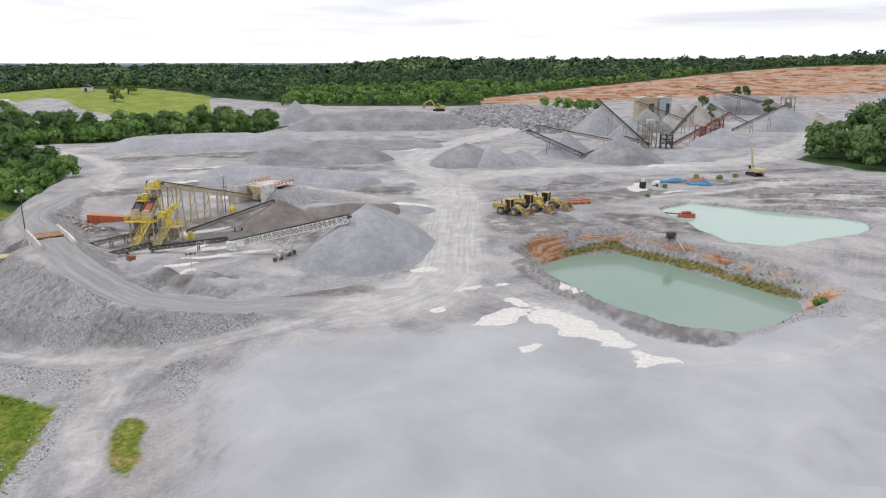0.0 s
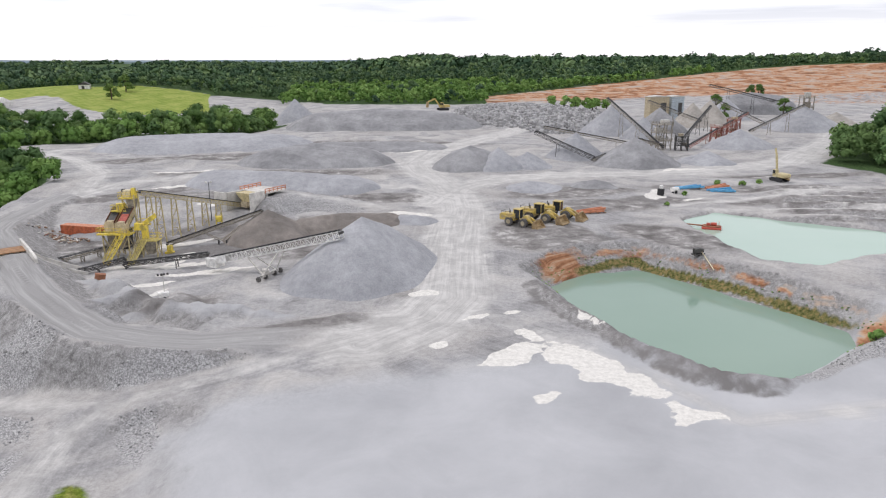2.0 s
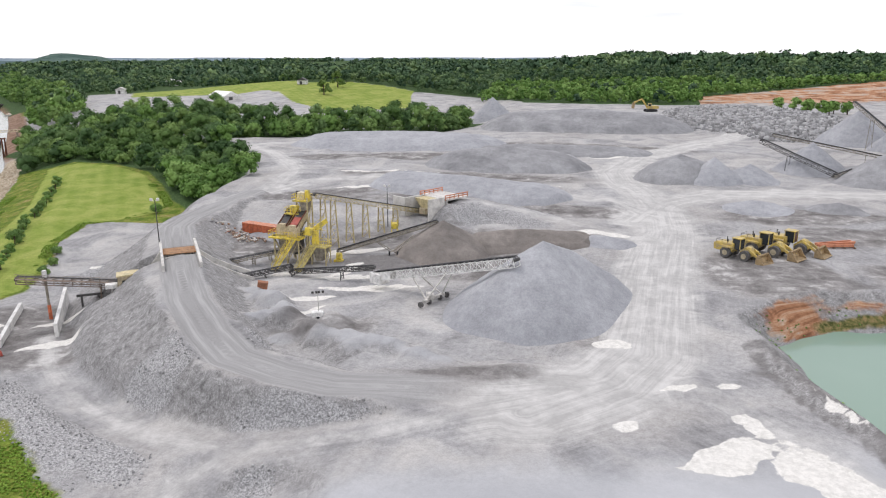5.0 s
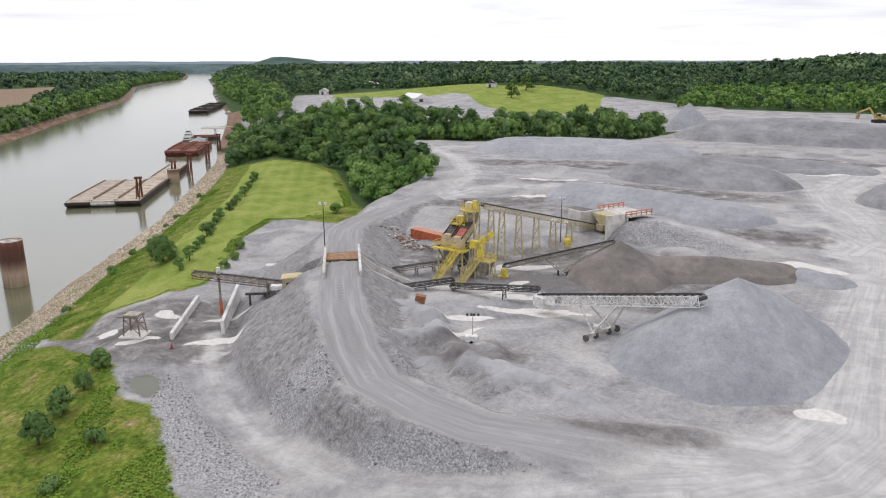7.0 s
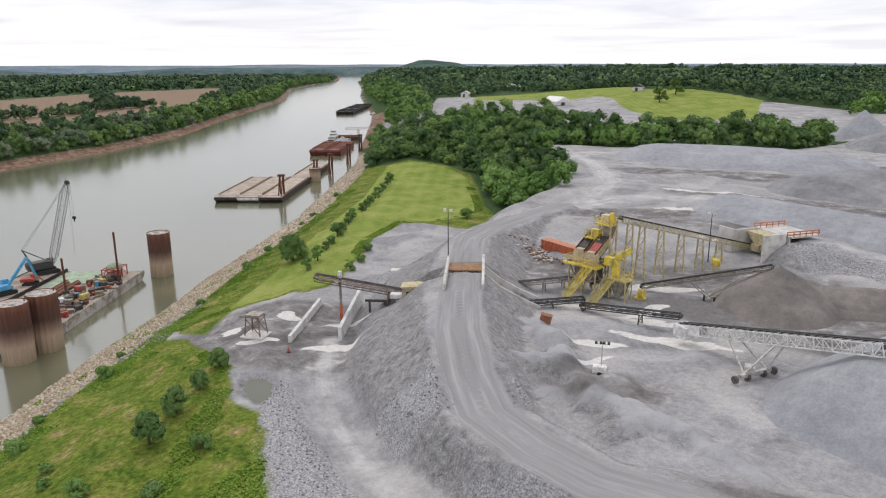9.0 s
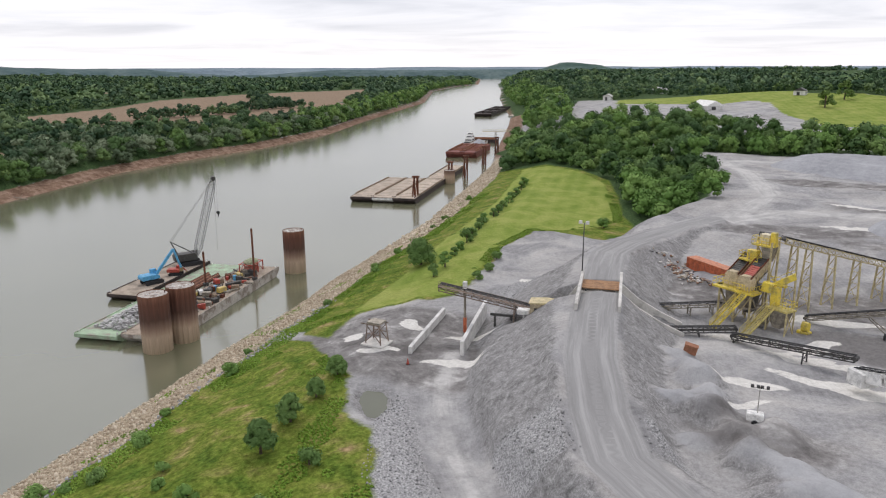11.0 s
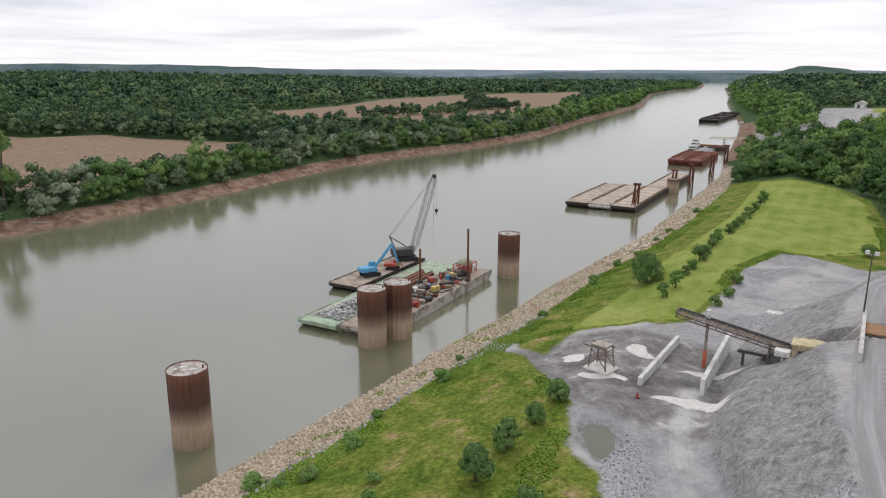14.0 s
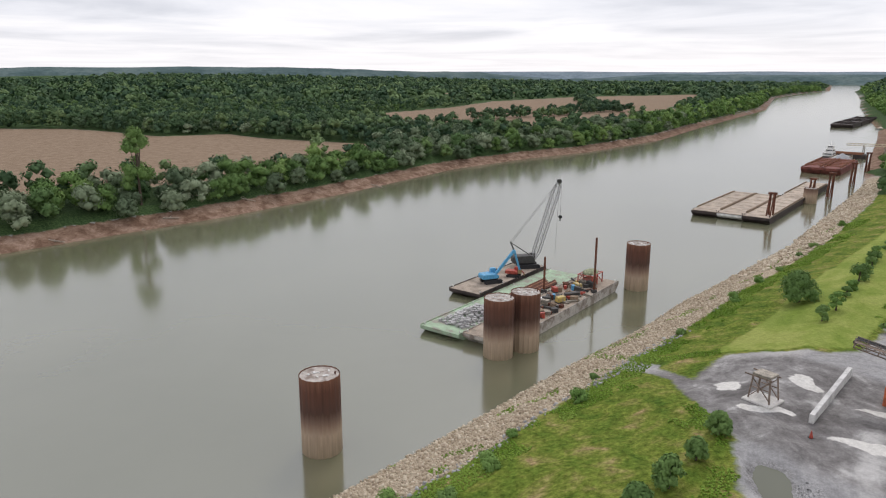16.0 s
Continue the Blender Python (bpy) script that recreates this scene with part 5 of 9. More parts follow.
def ridge_material(name, a, b2, c):
    m, nt, b = nodes_of(name, 1.0)
    v = world_coords(nt)
    n1, n2 = noise_node(nt, 0.006, 5, 0.7, v), noise_node(nt, 0.05, 5, 0.7, v)
    r = tone(nt, n1.outputs[0], [(0.3, a), (0.5, b2), (0.7, c)])
    mx = mix_node(nt, 0.2, r.outputs[0], contrast(nt, n2.outputs[0]), "SOFT_LIGHT")
    nt.links.new(mx.outputs[0], b.inputs["Base Color"])
    b.inputs["Specular IOR Level"].default_value = 0.02
    return m


# wooded hills tinted blue-grey, paler further off: haze put into the colour
M_RIDGE_HAZED = ridge_material("distant_ridge_woods_hazed", (0.075, 0.115, 0.115), (0.10, 0.145, 0.145), (0.135, 0.18, 0.175))
M_RIDGE_FAR_HAZED = ridge_material("farthest_ridge_woods_hazed", (0.17, 0.22, 0.255), (0.20, 0.255, 0.29), (0.235, 0.29, 0.32))
ridge_line("backdrop_ridge_1", -40, 75, 4300, 30, 42, M_RIDGE_HAZED, 3)
ridge_line("backdrop_ridge_2", 62, 175, 3700, 34, 74, M_RIDGE_HAZED, 5)
ridge_line("backdrop_ridge_3", -70, 170, 4700, 38, 54, M_RIDGE_FAR_HAZED, 8)


# the hill's green takes a blue cast, painted haze of its distance
M_KNOLL_HAZED = ridge_material("knoll_woods_hazed", (0.062, 0.102, 0.088), (0.085, 0.13, 0.11), (0.115, 0.165, 0.14))


def knoll():
    bm = B()
    bmesh.ops.create_uvsphere(bm, u_segments=64, v_segments=24, radius=1.0)
    for v in bm.verts:
        k = 1 + 0.10 * noise.noise(v.co * 2.2) + 0.03 * noise.noise(v.co * 9)
        v.co = Vector((v.co.x * 260 * k, v.co.y * 260 * k, v.co.z * 84 * k * (1 - 0.18 * math.hypot(v.co.x, v.co.y))))
    ob = part("backdrop_hill", bm, M_KNOLL_HAZED)
    ob.location = (-2640, 2850, -16)
    tagged(ob, "rounded wooded hill rising beside the far river bend", "hill", kind="structure")


knoll()

# ---- stockpiles ----
def stock(*a, **k):
    return rough_pile("stockpile", *a, **k)


stock(-15.8, 146, 14.2, 10.4, M_PILE, "smooth grey ridged stockpile of crushed stone below a stacker", seed=1, ridge=9, turn=82, lumps=0.12)
stock(-41.5, 177.5, 11.5, 7.2, M_PILE_DARK, "dark brown-grey conical stockpile of aggregate", seed=2)
stock(-25, 184, 8, 3.4, M_PILE_DARK, "low dark ridge of damp aggregate", ridge=16, turn=12, stretch=0.8, seed=3, power=0.8)
stock(-8, 186, 4.5, 1.6, M_PILE, "small pale grey heap of stone", seed=13, ridge=4)
stock(9, 277, 12, 8.0, M_PILE_MID, "dark grey conical stockpile beside the haul road", seed=4, ridge=6, power=0.9)
stock(19, 274, 10, 7.5, M_PILE, "pale grey conical stockpile beside the haul road", seed=5)
stock(30, 277, 10, 5, M_PILE, "low pale grey stockpile beside the haul road", seed=15)
stock(71, 284, 17, 9.6, M_PILE_MID, "steep dark grey conical stockpile under a conveyor", seed=6)
stock(52, 302, 12.5, 10.0, M_PILE, "pale grey conical stockpile behind a conveyor", seed=7)
stock(85, 385, 16.5, 15.0, M_PILE, "tall grey conical stockpile by the crushing plant", seed=8)
stock(96, 366, 12, 10.0, M_PILE, "grey conical stockpile by the crushing plant", seed=9)
stock(113, 398, 15, 12.5, M_PILE_MID, "brownish stockpile behind the crushing plant", seed=10)
stock(141, 429, 13, 13, M_PILE_TAN, "tan conical stockpile behind the crushing plant", seed=31)
stock(151, 430, 13.5, 14.5, M_PILE_TAN, "tan conical stockpile behind the crushing plant", seed=32)
stock(176, 470, 15.5, 13, M_PILE, "grey conical stockpile beside a long conveyor", seed=33)
stock(129, 331, 15.5, 8.0, M_PILE, "low pale stockpile in front of the crushing plant", seed=11)
stock(99, 285, 12, 4.6, M_PILE, "low pale mound in front of the crushing plant", seed=34)
stock(194, 409, 23, 12.4, M_PILE, "broad grey stockpile beside the haul road", seed=12)
stock(221, 425, 15, 7.5, M_PILE_TAN, "pale tan stockpile beside the haul road", seed=35)
stock(215, 528, 20, 14.5, M_PILE_MID, "flat-topped dark grey bank of stone far back", seed=16, ridge=30, power=0.55)
stock(27, 231, 9, 2.2, M_PILE, "low grey mound of fine stone", seed=17, power=0.8)
stock(46, 233, 6, 2.2, M_PILE_MID, "low dark mound of stone", seed=18, ridge=4)
stock(-50, 290, 18, 7.0, M_PILE_MID, "long dark grey stockpile in the yard", seed=19, ridge=26, turn=4, power=0.8)
stock(-52, 238, 13, 5.0, M_PILE, "long pale grey stockpile in the yard", seed=20, ridge=40, turn=-14, power=0.75)
stock(-110, 340, 26, 5.5, M_PILE, "long low pale stockpile at the yard's back", seed=21, ridge=50, turn=8, power=0.7)
stock(-36, 424, 27, 10.5, M_PILE_MID, "long grey spoil bank at the quarry's back", seed=22, ridge=62, turn=4, power=0.75)
stock(-35, 330, 16, 3.0, M_PILE_MID, "low spoil bank in the yard", seed=23, ridge=40, turn=4, power=0.7)
stock(-97, 478, 15, 14.0, M_PILE, "pale grey conical heap behind the woodland", seed=36)
stock(-82, 186, 7, 2.0, M_PILE_MID, "low dark mound near the container", seed=24, ridge=8)

# ---- more finishes ----
M_BRIDGE = plain("rusty_deck", (0.36, 0.20, 0.10), 0.8, 0.1, 0.3, 1.0)
M_CONCRETE_P = plain("pale_concrete", (0.60, 0.58, 0.54), 0.9, 0.0, 0.22, 0.5)
M_WHITE_C = plain("whitewashed_concrete", (0.68, 0.67, 0.64), 0.85, 0.0, 0.2, 0.6)
M_RUST_G = plain("grey_rusty_steel", (0.25, 0.19, 0.15), 0.8, 0.2, 0.4)
M_CREAM_D = plain("dusty_cream_steel", (0.44, 0.37, 0.25), 0.7)
M_TAN_Y = plain("worn_yellow_steel", (0.55, 0.46, 0.16), 0.6)
M_ORANGE_F = plain("faded_orange_paint", (0.55, 0.22, 0.12), 0.7)
M_RUST_B = plain("bright_rust", (0.30, 0.13, 0.07), 0.8)
M_TYRE = plain("dusty_tyre", (0.11, 0.105, 0.10), 0.9, 0.0, 0.3)
M_CAT_D = plain("dusty_rim", (0.42, 0.36, 0.24), 0.7)
M_BUCKET = plain("worn_bucket", (0.36, 0.26, 0.14), 0.6, 0.3)
M_RED_D = plain("dull_red_steel", (0.33, 0.12, 0.09), 0.75, 0.1, 0.3)
M_BLUE_G = plain("blue_grey_sheet", (0.40, 0.46, 0.50), 0.6)

# ---- ramp bridge and walls ----
def loft_wall(top, base, thick, name, mat, parent, label=""):
    """A wall between polylines: top and base are x, y, z rows of the same length; thickness across."""
    bm = B()
    n = len(top)
    d = Vector(top[-1]) - Vector(top[0])
    side = Vector((-d.y, d.x, 0)).normalized() * thick / 2
    rows = []
    for t, b2 in zip(top, base):
        t, b2 = Vector(t), Vector(b2)
        rows.append([bm.verts.new(q) for q in (b2 - side, t - side, t + side, b2 + side)])
    for a, c in zip(rows[:-1], rows[1:]):
        for k in range(4):
            j = (k + 1) % 4
            bm.faces.new((a[k], a[j], c[j], c[k]))
    bm.faces.new(rows[0])
    bm.faces.new(rows[-1][::-1])
    bmesh.ops.recalc_face_normals(bm, faces=bm.faces[:])
    return part(name, bm, mat, parent, label)


def tr(u, v, z):
    """A place by the passage below the bridge: along it, across it, height."""
    return (-84 + 0.78 * u - 0.63 * v, 146.3 + 0.63 * u + 0.78 * v, z)


def ramp_bridge():
    o = thing("ramp_bridge", "small ramp bridge with concrete parapets and a rusty deck", "bridge", pose(0, 0, 0))
    for k in range(9):
        v = -2.3 + 0.51 * (k + 0.5)
        a, b2 = tr(-2.9, v, 4.98), tr(2.9, v, 4.98)
        bm = B()
        beam(bm, a, b2, 0.47, 0.16)
        part("deck_plate", bm, M_BRIDGE, o, "rusty brown steel deck plate")
    for u in (-2.2, 0.0, 2.2):
        bm = B()
        beam(bm, tr(u, -2.7, 4.6), tr(u, 2.7, 4.6), 0.3, 0.6)
        part("girder", bm, M_DARKSTEEL, o)
    for u in (-3.1, 3.1):
        loft_wall([tr(u, v, 5.0 + h) for v, h in ((-11.5, 0.35), (-9, 0.75), (-3, 0.95), (4.5, 1.05))], [tr(u, v, 3.2) for v in (-11.5, -9, -3, 4.5)], 0.45, "parapet", M_CONCRETE_P, o, "pale concrete parapet")
    for v in (-2.55, 2.55):
        us = (-13, -9.5, -6, -3.3, 3.3, 6, 9.5, 13)
        tops = (-5.2, -2.4, 1.0, 4.6, 4.6, 2.4, 0.4, -1.2)
        loft_wall([tr(u, v, z) for u, z in zip(us, tops)], [tr(u, v, min(z - 0.6, fz)) for u, z, fz in zip(us, tops, (-7, -6.6, -6, -5, -3, -2.6, -2.4, -2.4))], 0.45, "retaining_wall", M_CONCRETE_P, o, "pale concrete wing wall")
    return o


ramp_bridge()


def low_wall(a, b2, z, h, label):
    o = thing("concrete_wall", label, "wall", pose(0, 0, 0), "loading walls")
    n = 5
    pts = [(a[0] + (b2[0] - a[0]) * k / n, a[1] + (b2[1] - a[1]) * k / n) for k in range(n + 1)]
    loft_wall([(px, py, z + h * (0.75 + 0.25 * k / n)) for k, (px, py) in enumerate(pts)], [(px, py, z - 0.6) for px, py in pts], 0.6, "wall_body", M_WHITE_C, o)
    return o


low_wall((-101.5, 121), (-113, 136.5), -6.2, 1.4, "low pale concrete wall in the loading yard")
low_wall((-95.5, 127.0), (-107.5, 142.0), -6.2, 3.2, "tall pale concrete wall beside a conveyor leg")


# ---- conveyors ----
def conveyor(name, a, b2, width, depth, mat, label, legs=(), belt=True, hood=False, panels=None, rails=False, group="conveyors", bay=1.5, bent=0.0):
    """A belt conveyor: two lattice sides, cross ties, the belt, idlers, end pulleys, and legs of x, y places given as fractions."""
    a, b2 = Vector(a), Vector(b2)
    d = (b2 - a)
    ln = d.length
    run = d.normalized()
    side = Vector((-run.y, run.x, 0)).normalized()
    up = side.cross(run) * -1
    if up.z < 0:
        up = -up
    o = thing(name, label, "conveyor", Matrix.Translation((a.x, a.y, 0)), group)
    o0 = Vector((a.x, a.y, 0))
    A = a - o0
    n = max(3, round(ln / bay))
    for s in (-1, 1):
        bm = B()
        off = side * s * width / 2
        beam(bm, A + off, A + off + d, 0.14, 0.14)
        beam(bm, A + off + up * depth, A + off + d + up * depth, 0.14, 0.14)
        for k in range(n):
            p, q = A + off + d * (k / n), A + off + d * ((k + 1) / n)
            beam(bm, p, p + up * depth, 0.09)
            beam(bm, *((p, q + up * depth) if k % 2 else (p + up * depth, q)), 0.08)
        beam(bm, A + off + d, A + off + d + up * depth, 0.12)
        part("side_truss", bm, mat, o)
    for k in range(n + 1):
        p = A + d * (k / n)
        bm = B()
        beam(bm, p - side * width / 2, p + side * width / 2, 0.08)
        part("cross_tie", bm, mat, o)
        bm = B()
        beam(bm, p - side * width * 0.42 + up * (depth + 0.06), p + side * width * 0.42 + up * (depth + 0.06), 0.14, sides=6)
        part("idler", bm, M_DARKSTEEL, o)
    if belt:
        bm = B()
        for s in (-1, 0, 1):
            lift = up * (depth + 0.16 + 0.10 * abs(s))
            off = side * s * width * 0.28
            g0 = A + off + lift
            beam(bm, g0, g0 + d, width * 0.3, 0.07)
        part("belt", bm, M_DARK, o, "black rubber belt")
    for e in (A, A + d):
        bm = B()
        c = e + up * depth * 0.75
        beam(bm, c - side * width * 0.5, c + side * width * 0.5, 0.55, sides=12)
        part("pulley", bm, M_DARKSTEEL, o)
    if hood:
        bm = B()
        c = A + d * 0.985 + up * (depth + 0.45)
        box(bm, c, (1.6, width * 1.3, 0.8), math.degrees(math.atan2(run.y, run.x)), 0.06)
        part("head_hood", bm, mat, o)
    if panels:
        p0, p1, pm = panels
        for s in (-1, 1):
            bm = B()
            off = side * s * (width / 2 + 0.05)
            g0, g1 = A + off + d * p0 + up * depth * 0.5, A + off + d * p1 + up * depth * 0.5
            q = beam(bm, g0, g1, 0.05, depth * 1.05)
            part("side_panel", bm, pm, o)
    if rails:
        bm = B()
        off = side * (width / 2 + 0.7)
        for hgt in (0.5, 1.0):
            beam(bm, A + off + up * (depth + hgt), A + off + d + up * (depth + hgt), 0.05)
        for k in range(n + 1):
            p = A + off + d * (k / n) + up * depth
            beam(bm, p, p + up * 1.0, 0.05)
        part("handrail", bm, mat, o)
        bm = B()
        beam(bm, A + side * (width / 2 + 0.38) + up * depth, A + side * (width / 2 + 0.38) + d + up * depth, 0.7, 0.06)
        part("walkway", bm, mat, o)
    for f, spread in legs:
        p = A + d * f
        w0 = o0 + p
        gz = height_at(w0.x, w0.y) - 0.2
        for s in (-1, 1):
            bm = B()
            top = p + side * s * width / 2
            foot = Vector((p.x + side.x * s * (width / 2 + spread), p.y + side.y * s * (width / 2 + spread), gz))
            beam(bm, top, foot, 0.16 + bent)
            part("leg", bm, mat, o)
        bm = B()
        t1, t2 = p + side * width / 2, p - side * width / 2
        f1 = Vector((p.x + side.x * (width / 2 + spread), p.y + side.y * (width / 2 + spread), gz))
        f2 = Vector((p.x - side.x * (width / 2 + spread), p.y - side.y * (width / 2 + spread), gz))
        beam(bm, t1.lerp(f1, 0.15), f2.lerp(t2, 0.35), 0.08)
        beam(bm, t2.lerp(f2, 0.55), f1.lerp(t1, 0.08), 0.08)
        beam(bm, t1.lerp(f1, 0.5), t2.lerp(f2, 0.5), 0.08)
        if bent:
            n_b = max(2, round((p.z - gz) / 2.2))
            for k in range(n_b):
                u0, u1 = k / n_b, (k + 1) / n_b
                beam(bm, t1.lerp(f1, u0), t2.lerp(f2, u1), 0.1)
                beam(bm, t1.lerp(f1, u1), t2.lerp(f2, u1), 0.1)
        part("leg_brace", bm, mat, o)
    return o


def wheel(bm, c, r, w, axis_dir):
    ax = Vector(axis_dir).normalized() * w / 2
    beam(bm, Vector(c) - ax, Vector(c) + ax, 2 * r, sides=14)
    beam(bm, Vector(c) - ax * 1.08, Vector(c) + ax * 1.08, r, sides=10)
    return bm


conveyor("river_conveyor", (-90.5, 143.4, -2.0), (-107.2, 131.2, 1.2), 1.3, 1.0, M_RUST_G, "rusty lattice conveyor rising towards the river", legs=((0.35, 0.2),), rails=True)
conveyor("tunnel_conveyor", (-85.5, 151.0, -0.6), (-75.0, 167.0, -0.3), 1.3, 0.45, M_STEEL, "long low conveyor running under the ramp bridge", legs=((0.1, 0), (0.3, 0), (0.5, 0), (0.7, 0), (0.9, 0)))
conveyor("field_conveyor", (-77.8, 149.0, -1.8), (-67.2, 158.3, -0.6), 1.1, 0.6, M_DARKSTEEL, "black portable field conveyor on wheels", legs=((0.62, 0.2),))
conveyor("field_conveyor", (-66.6, 156.8, -1.2), (-49.2, 157.0, 0.9), 1.1, 0.6, M_DARKSTEEL, "black portable field conveyor on wheels", legs=((0.62, 0.2), (0.02, 0.0)))
conveyor("screen_feed_conveyor", (-55.4, 208.0, 0.8), (-69.4, 173.4, 10.7), 1.4, 0.9, M_TAN, "tan lattice conveyor on tall trestles feeding the screening tower",
         legs=((0.30, 0.3), (0.44, 0.4), (0.58, 0.5), (0.72, 0.6), (0.85, 0.7), (0.93, 0.7)), bent=0.08)
conveyor("pile_conveyor", (-64.0, 173.5, -1.2), (-42.8, 178.0, 5.6), 1.0, 0.6, M_STEEL, "slim lattice conveyor dropping dark aggregate onto a stockpile")


def pile_conveyor_stay():
    o = thing("conveyor_undercarriage", "grey steel undercarriage holding up a slim conveyor", "undercarriage", Matrix.Translation((-51, 172.5, 0)))
    gz = height_at(-51, 172.5)
    for dx, dy in ((3.4, 4.2), (-4.5, 3.0)):
        for k in (-0.5, 0.5):
            bm = B()
            beam(bm, (k, 0, gz + 0.7), (dx + k * 0.6, dy, 3.0 if dx > 0 else 1.2), 0.14)
            part("strut", bm, M_STEEL, o)
    for k in (-0.9, 0.9):
        bm = B()
        wheel(bm, (k, 0, gz + 0.5), 0.5, 0.3, (1, 0.3, 0))
        part("wheel", bm, M_DARK, o)


pile_conveyor_stay()

stk = conveyor("radial_stacker", (-46.8, 152.6, 0.4), (-18.6, 139.2, 9.0), 1.5, 1.4, M_WHITE, "white lattice radial stacker conveyor over a stone pile", panels=(0.02, 0.14, M_WHITE), bay=1.25)


def stacker_carriage():
    o0 = Vector((-46.8, 152.6, 0))
    gz = height_at(-33, 143.5)
    for f, z in ((0.32, 3.0), (0.56, 5.6)):
        for s in (-0.9, 0.9):
            bm = B()
            p = Vector((28.2 * f, -13.4 * f, 0.4 + 8.6 * f))
            beam(bm, p + Vector((0.43 * s, 0.9 * s, 0)), (13.6 + 0.9 * s, -9.0 + 1.9 * s, gz + 0.9), 0.22)
            part("strut", bm, M_GALV, stk)
    bm = B()
    beam(bm, (12.6, -11.6, gz + 0.8), (14.6, -6.6, gz + 0.8), 0.5)
    box(bm, (13.0, -9.4, gz + 1.3), (1.2, 1.6, 0.8), 20, 0.05)
    part("axle_frame", bm, M_GALV, stk)
    for q in ((12.3, -12.2), (13.1, -10.3), (14.2, -7.8), (14.9, -6.0)):
        bm = B()
        wheel(bm, (q[0], q[1], gz + 0.5), 0.5, 0.35, (0.42, 0.9, 0))
        part("tyre", bm, M_TYRE, stk)
    bm = B()
    box(bm, (0.5, -0.2, 1.0), (2.6, 2.6, 1.9), -25, 0.08)
    part("feed_hopper", bm, M_WHITE, stk)


stacker_carriage()


def river_conveyor_site():
    o = thing("conveyor_column", "steel column with a white cap and an orange foot holding a conveyor", "column", pose(-103.8, 134.2, -6.4))
    bm = B()
    beam(bm, (0, 0, 2.6), (0, 0, 9.0), 0.45, sides=10)
    part("post", bm, M_STEEL, o)
    bm = B()
    beam(bm, (0, 0, 0), (0, 0, 2.8), 0.62, sides=10)
    part("foot", bm, M_ORANGE, o, "orange painted foot")
    bm = B()
    box(bm, (0, 0, 8.4), (0.7, 0.7, 1.9), 38, 0.05)
    part("cap", bm, M_WHITE, o, "white cap")
    c = thing("control_house", "small cream control house on steel legs beside the conveyor", "shed", pose(-89.3, 139.4, -6.2, 0, 0, 39))
    bm = B()
    box(bm, (0, 0, 7.1), (4.8, 2.7, 2.2), 0, 0.08)
    part("house_body", bm, M_CREAM_D, c)
    bm = B()
    prism(bm, [(-2.6, 8.2), (2.6, 8.2), (2.6, 8.35), (0, 8.55), (-2.6, 8.35)], -1.55, 1.55)
    part("roof", bm, M_TAN, c)
    bm = B()
    box(bm, (-1.3, -1.38, 7.1), (0.8, 0.05, 0.8))
    part("window_pane", bm, M_GLASS, c)
    for px in (-2, 2):
        for py in (-1, 1):
            bm = B()
            beam(bm, (px, py, 0), (px, py, 6.0), 0.22)
            part("leg", bm, M_STEEL, c)
    bm = B()
    box(bm, (-3.6, 0.2, 6.3), (2.0, 1.4, 0.8), 0, 0.05)
    beam(bm, (-3.6, 0.2, 0), (-3.6, 0.2, 6.0), 0.25)
    part("motor_box", bm, M_WHITE, c, "white motor housing")
    for k in range(5):
        bm = B()
        beam(bm, (-3.5 + 0.5 * k, -1.5, 5.6), (-0.8 + 0.5 * k, -2.2, 1.6), 0.14)
        part("chute_bar", bm, M_RUST, c)
    g = thing("loading_frame", "dark steel frame under the river conveyor", "frame", pose(-97.5, 137.5, -6.3, 0, 0, 37))
    for px in (-1.4, 1.4):
        bm = B()
        beam(bm, (px, 0, 0), (px, 0, 4.2), 0.35)
        part("post", bm, M_DARKSTEEL, g)
    bm = B()
    beam(bm, (-2.2, 0, 4.2), (2.2, 0, 4.2), 0.4)
    part("crossbeam", bm, M_DARKSTEEL, g)
    t = thing("steel_trestle", "rusty open steel trestle standing on a concrete pad", "trestle", pose(-108.5, 119.0, -6.2, 0, 0, 25))
    for px in (-1.5, 1.5):
        for py in (-1.2, 1.2):
            bm = B()
            beam(bm, (px, py, 0.2), (px * 0.8, py * 0.8, 3.6), 0.2)
            part("post", bm, M_RUST_G, t)
    for py in (-1.1, 1.1):
        bm = B()
        beam(bm, (-1.4, py, 0.5), (1.2, py, 3.2), 0.12)
        beam(bm, (1.4, py, 0.5), (-1.2, py, 3.2), 0.12)
        beam(bm, (-1.4, py, 1.9), (1.4, py, 1.9), 0.12)
        beam(bm, (-2.4, py, 3.5), (1.6, py, 3.5), 0.16)
        part("brace", bm, M_RUST_G, t)
    bm = B()
    box(bm, (0, 0, 0.0), (4.2, 3.8, 0.35), 0, 0.08)
    part("pad", bm, M_CONCRETE_P, t, "stained concrete pad")
    bm = B()
    box(bm, (0, 0, 3.75), (2.6, 2.2, 0.35), 0, 0.05)
    part("head_box", bm, M_STEEL, t)


river_conveyor_site()


# ---- screening tower ----
def railing(bm, pts, z, h=1.05):
    for p, q in zip(pts[:-1], pts[1:]):
        p3, q3 = Vector((*p, z)), Vector((*q, z))
        for f in (0.5, 1.0):
            beam(bm, p3 + Vector((0, 0, h * f)), q3 + Vector((0, 0, h * f)), 0.07)
        n = max(1, round((q3 - p3).length / 1.2))
        for k in range(n + 1):
            r = p3.lerp(q3, k / n)
            beam(bm, r, r + Vector((0, 0, h)), 0.07)


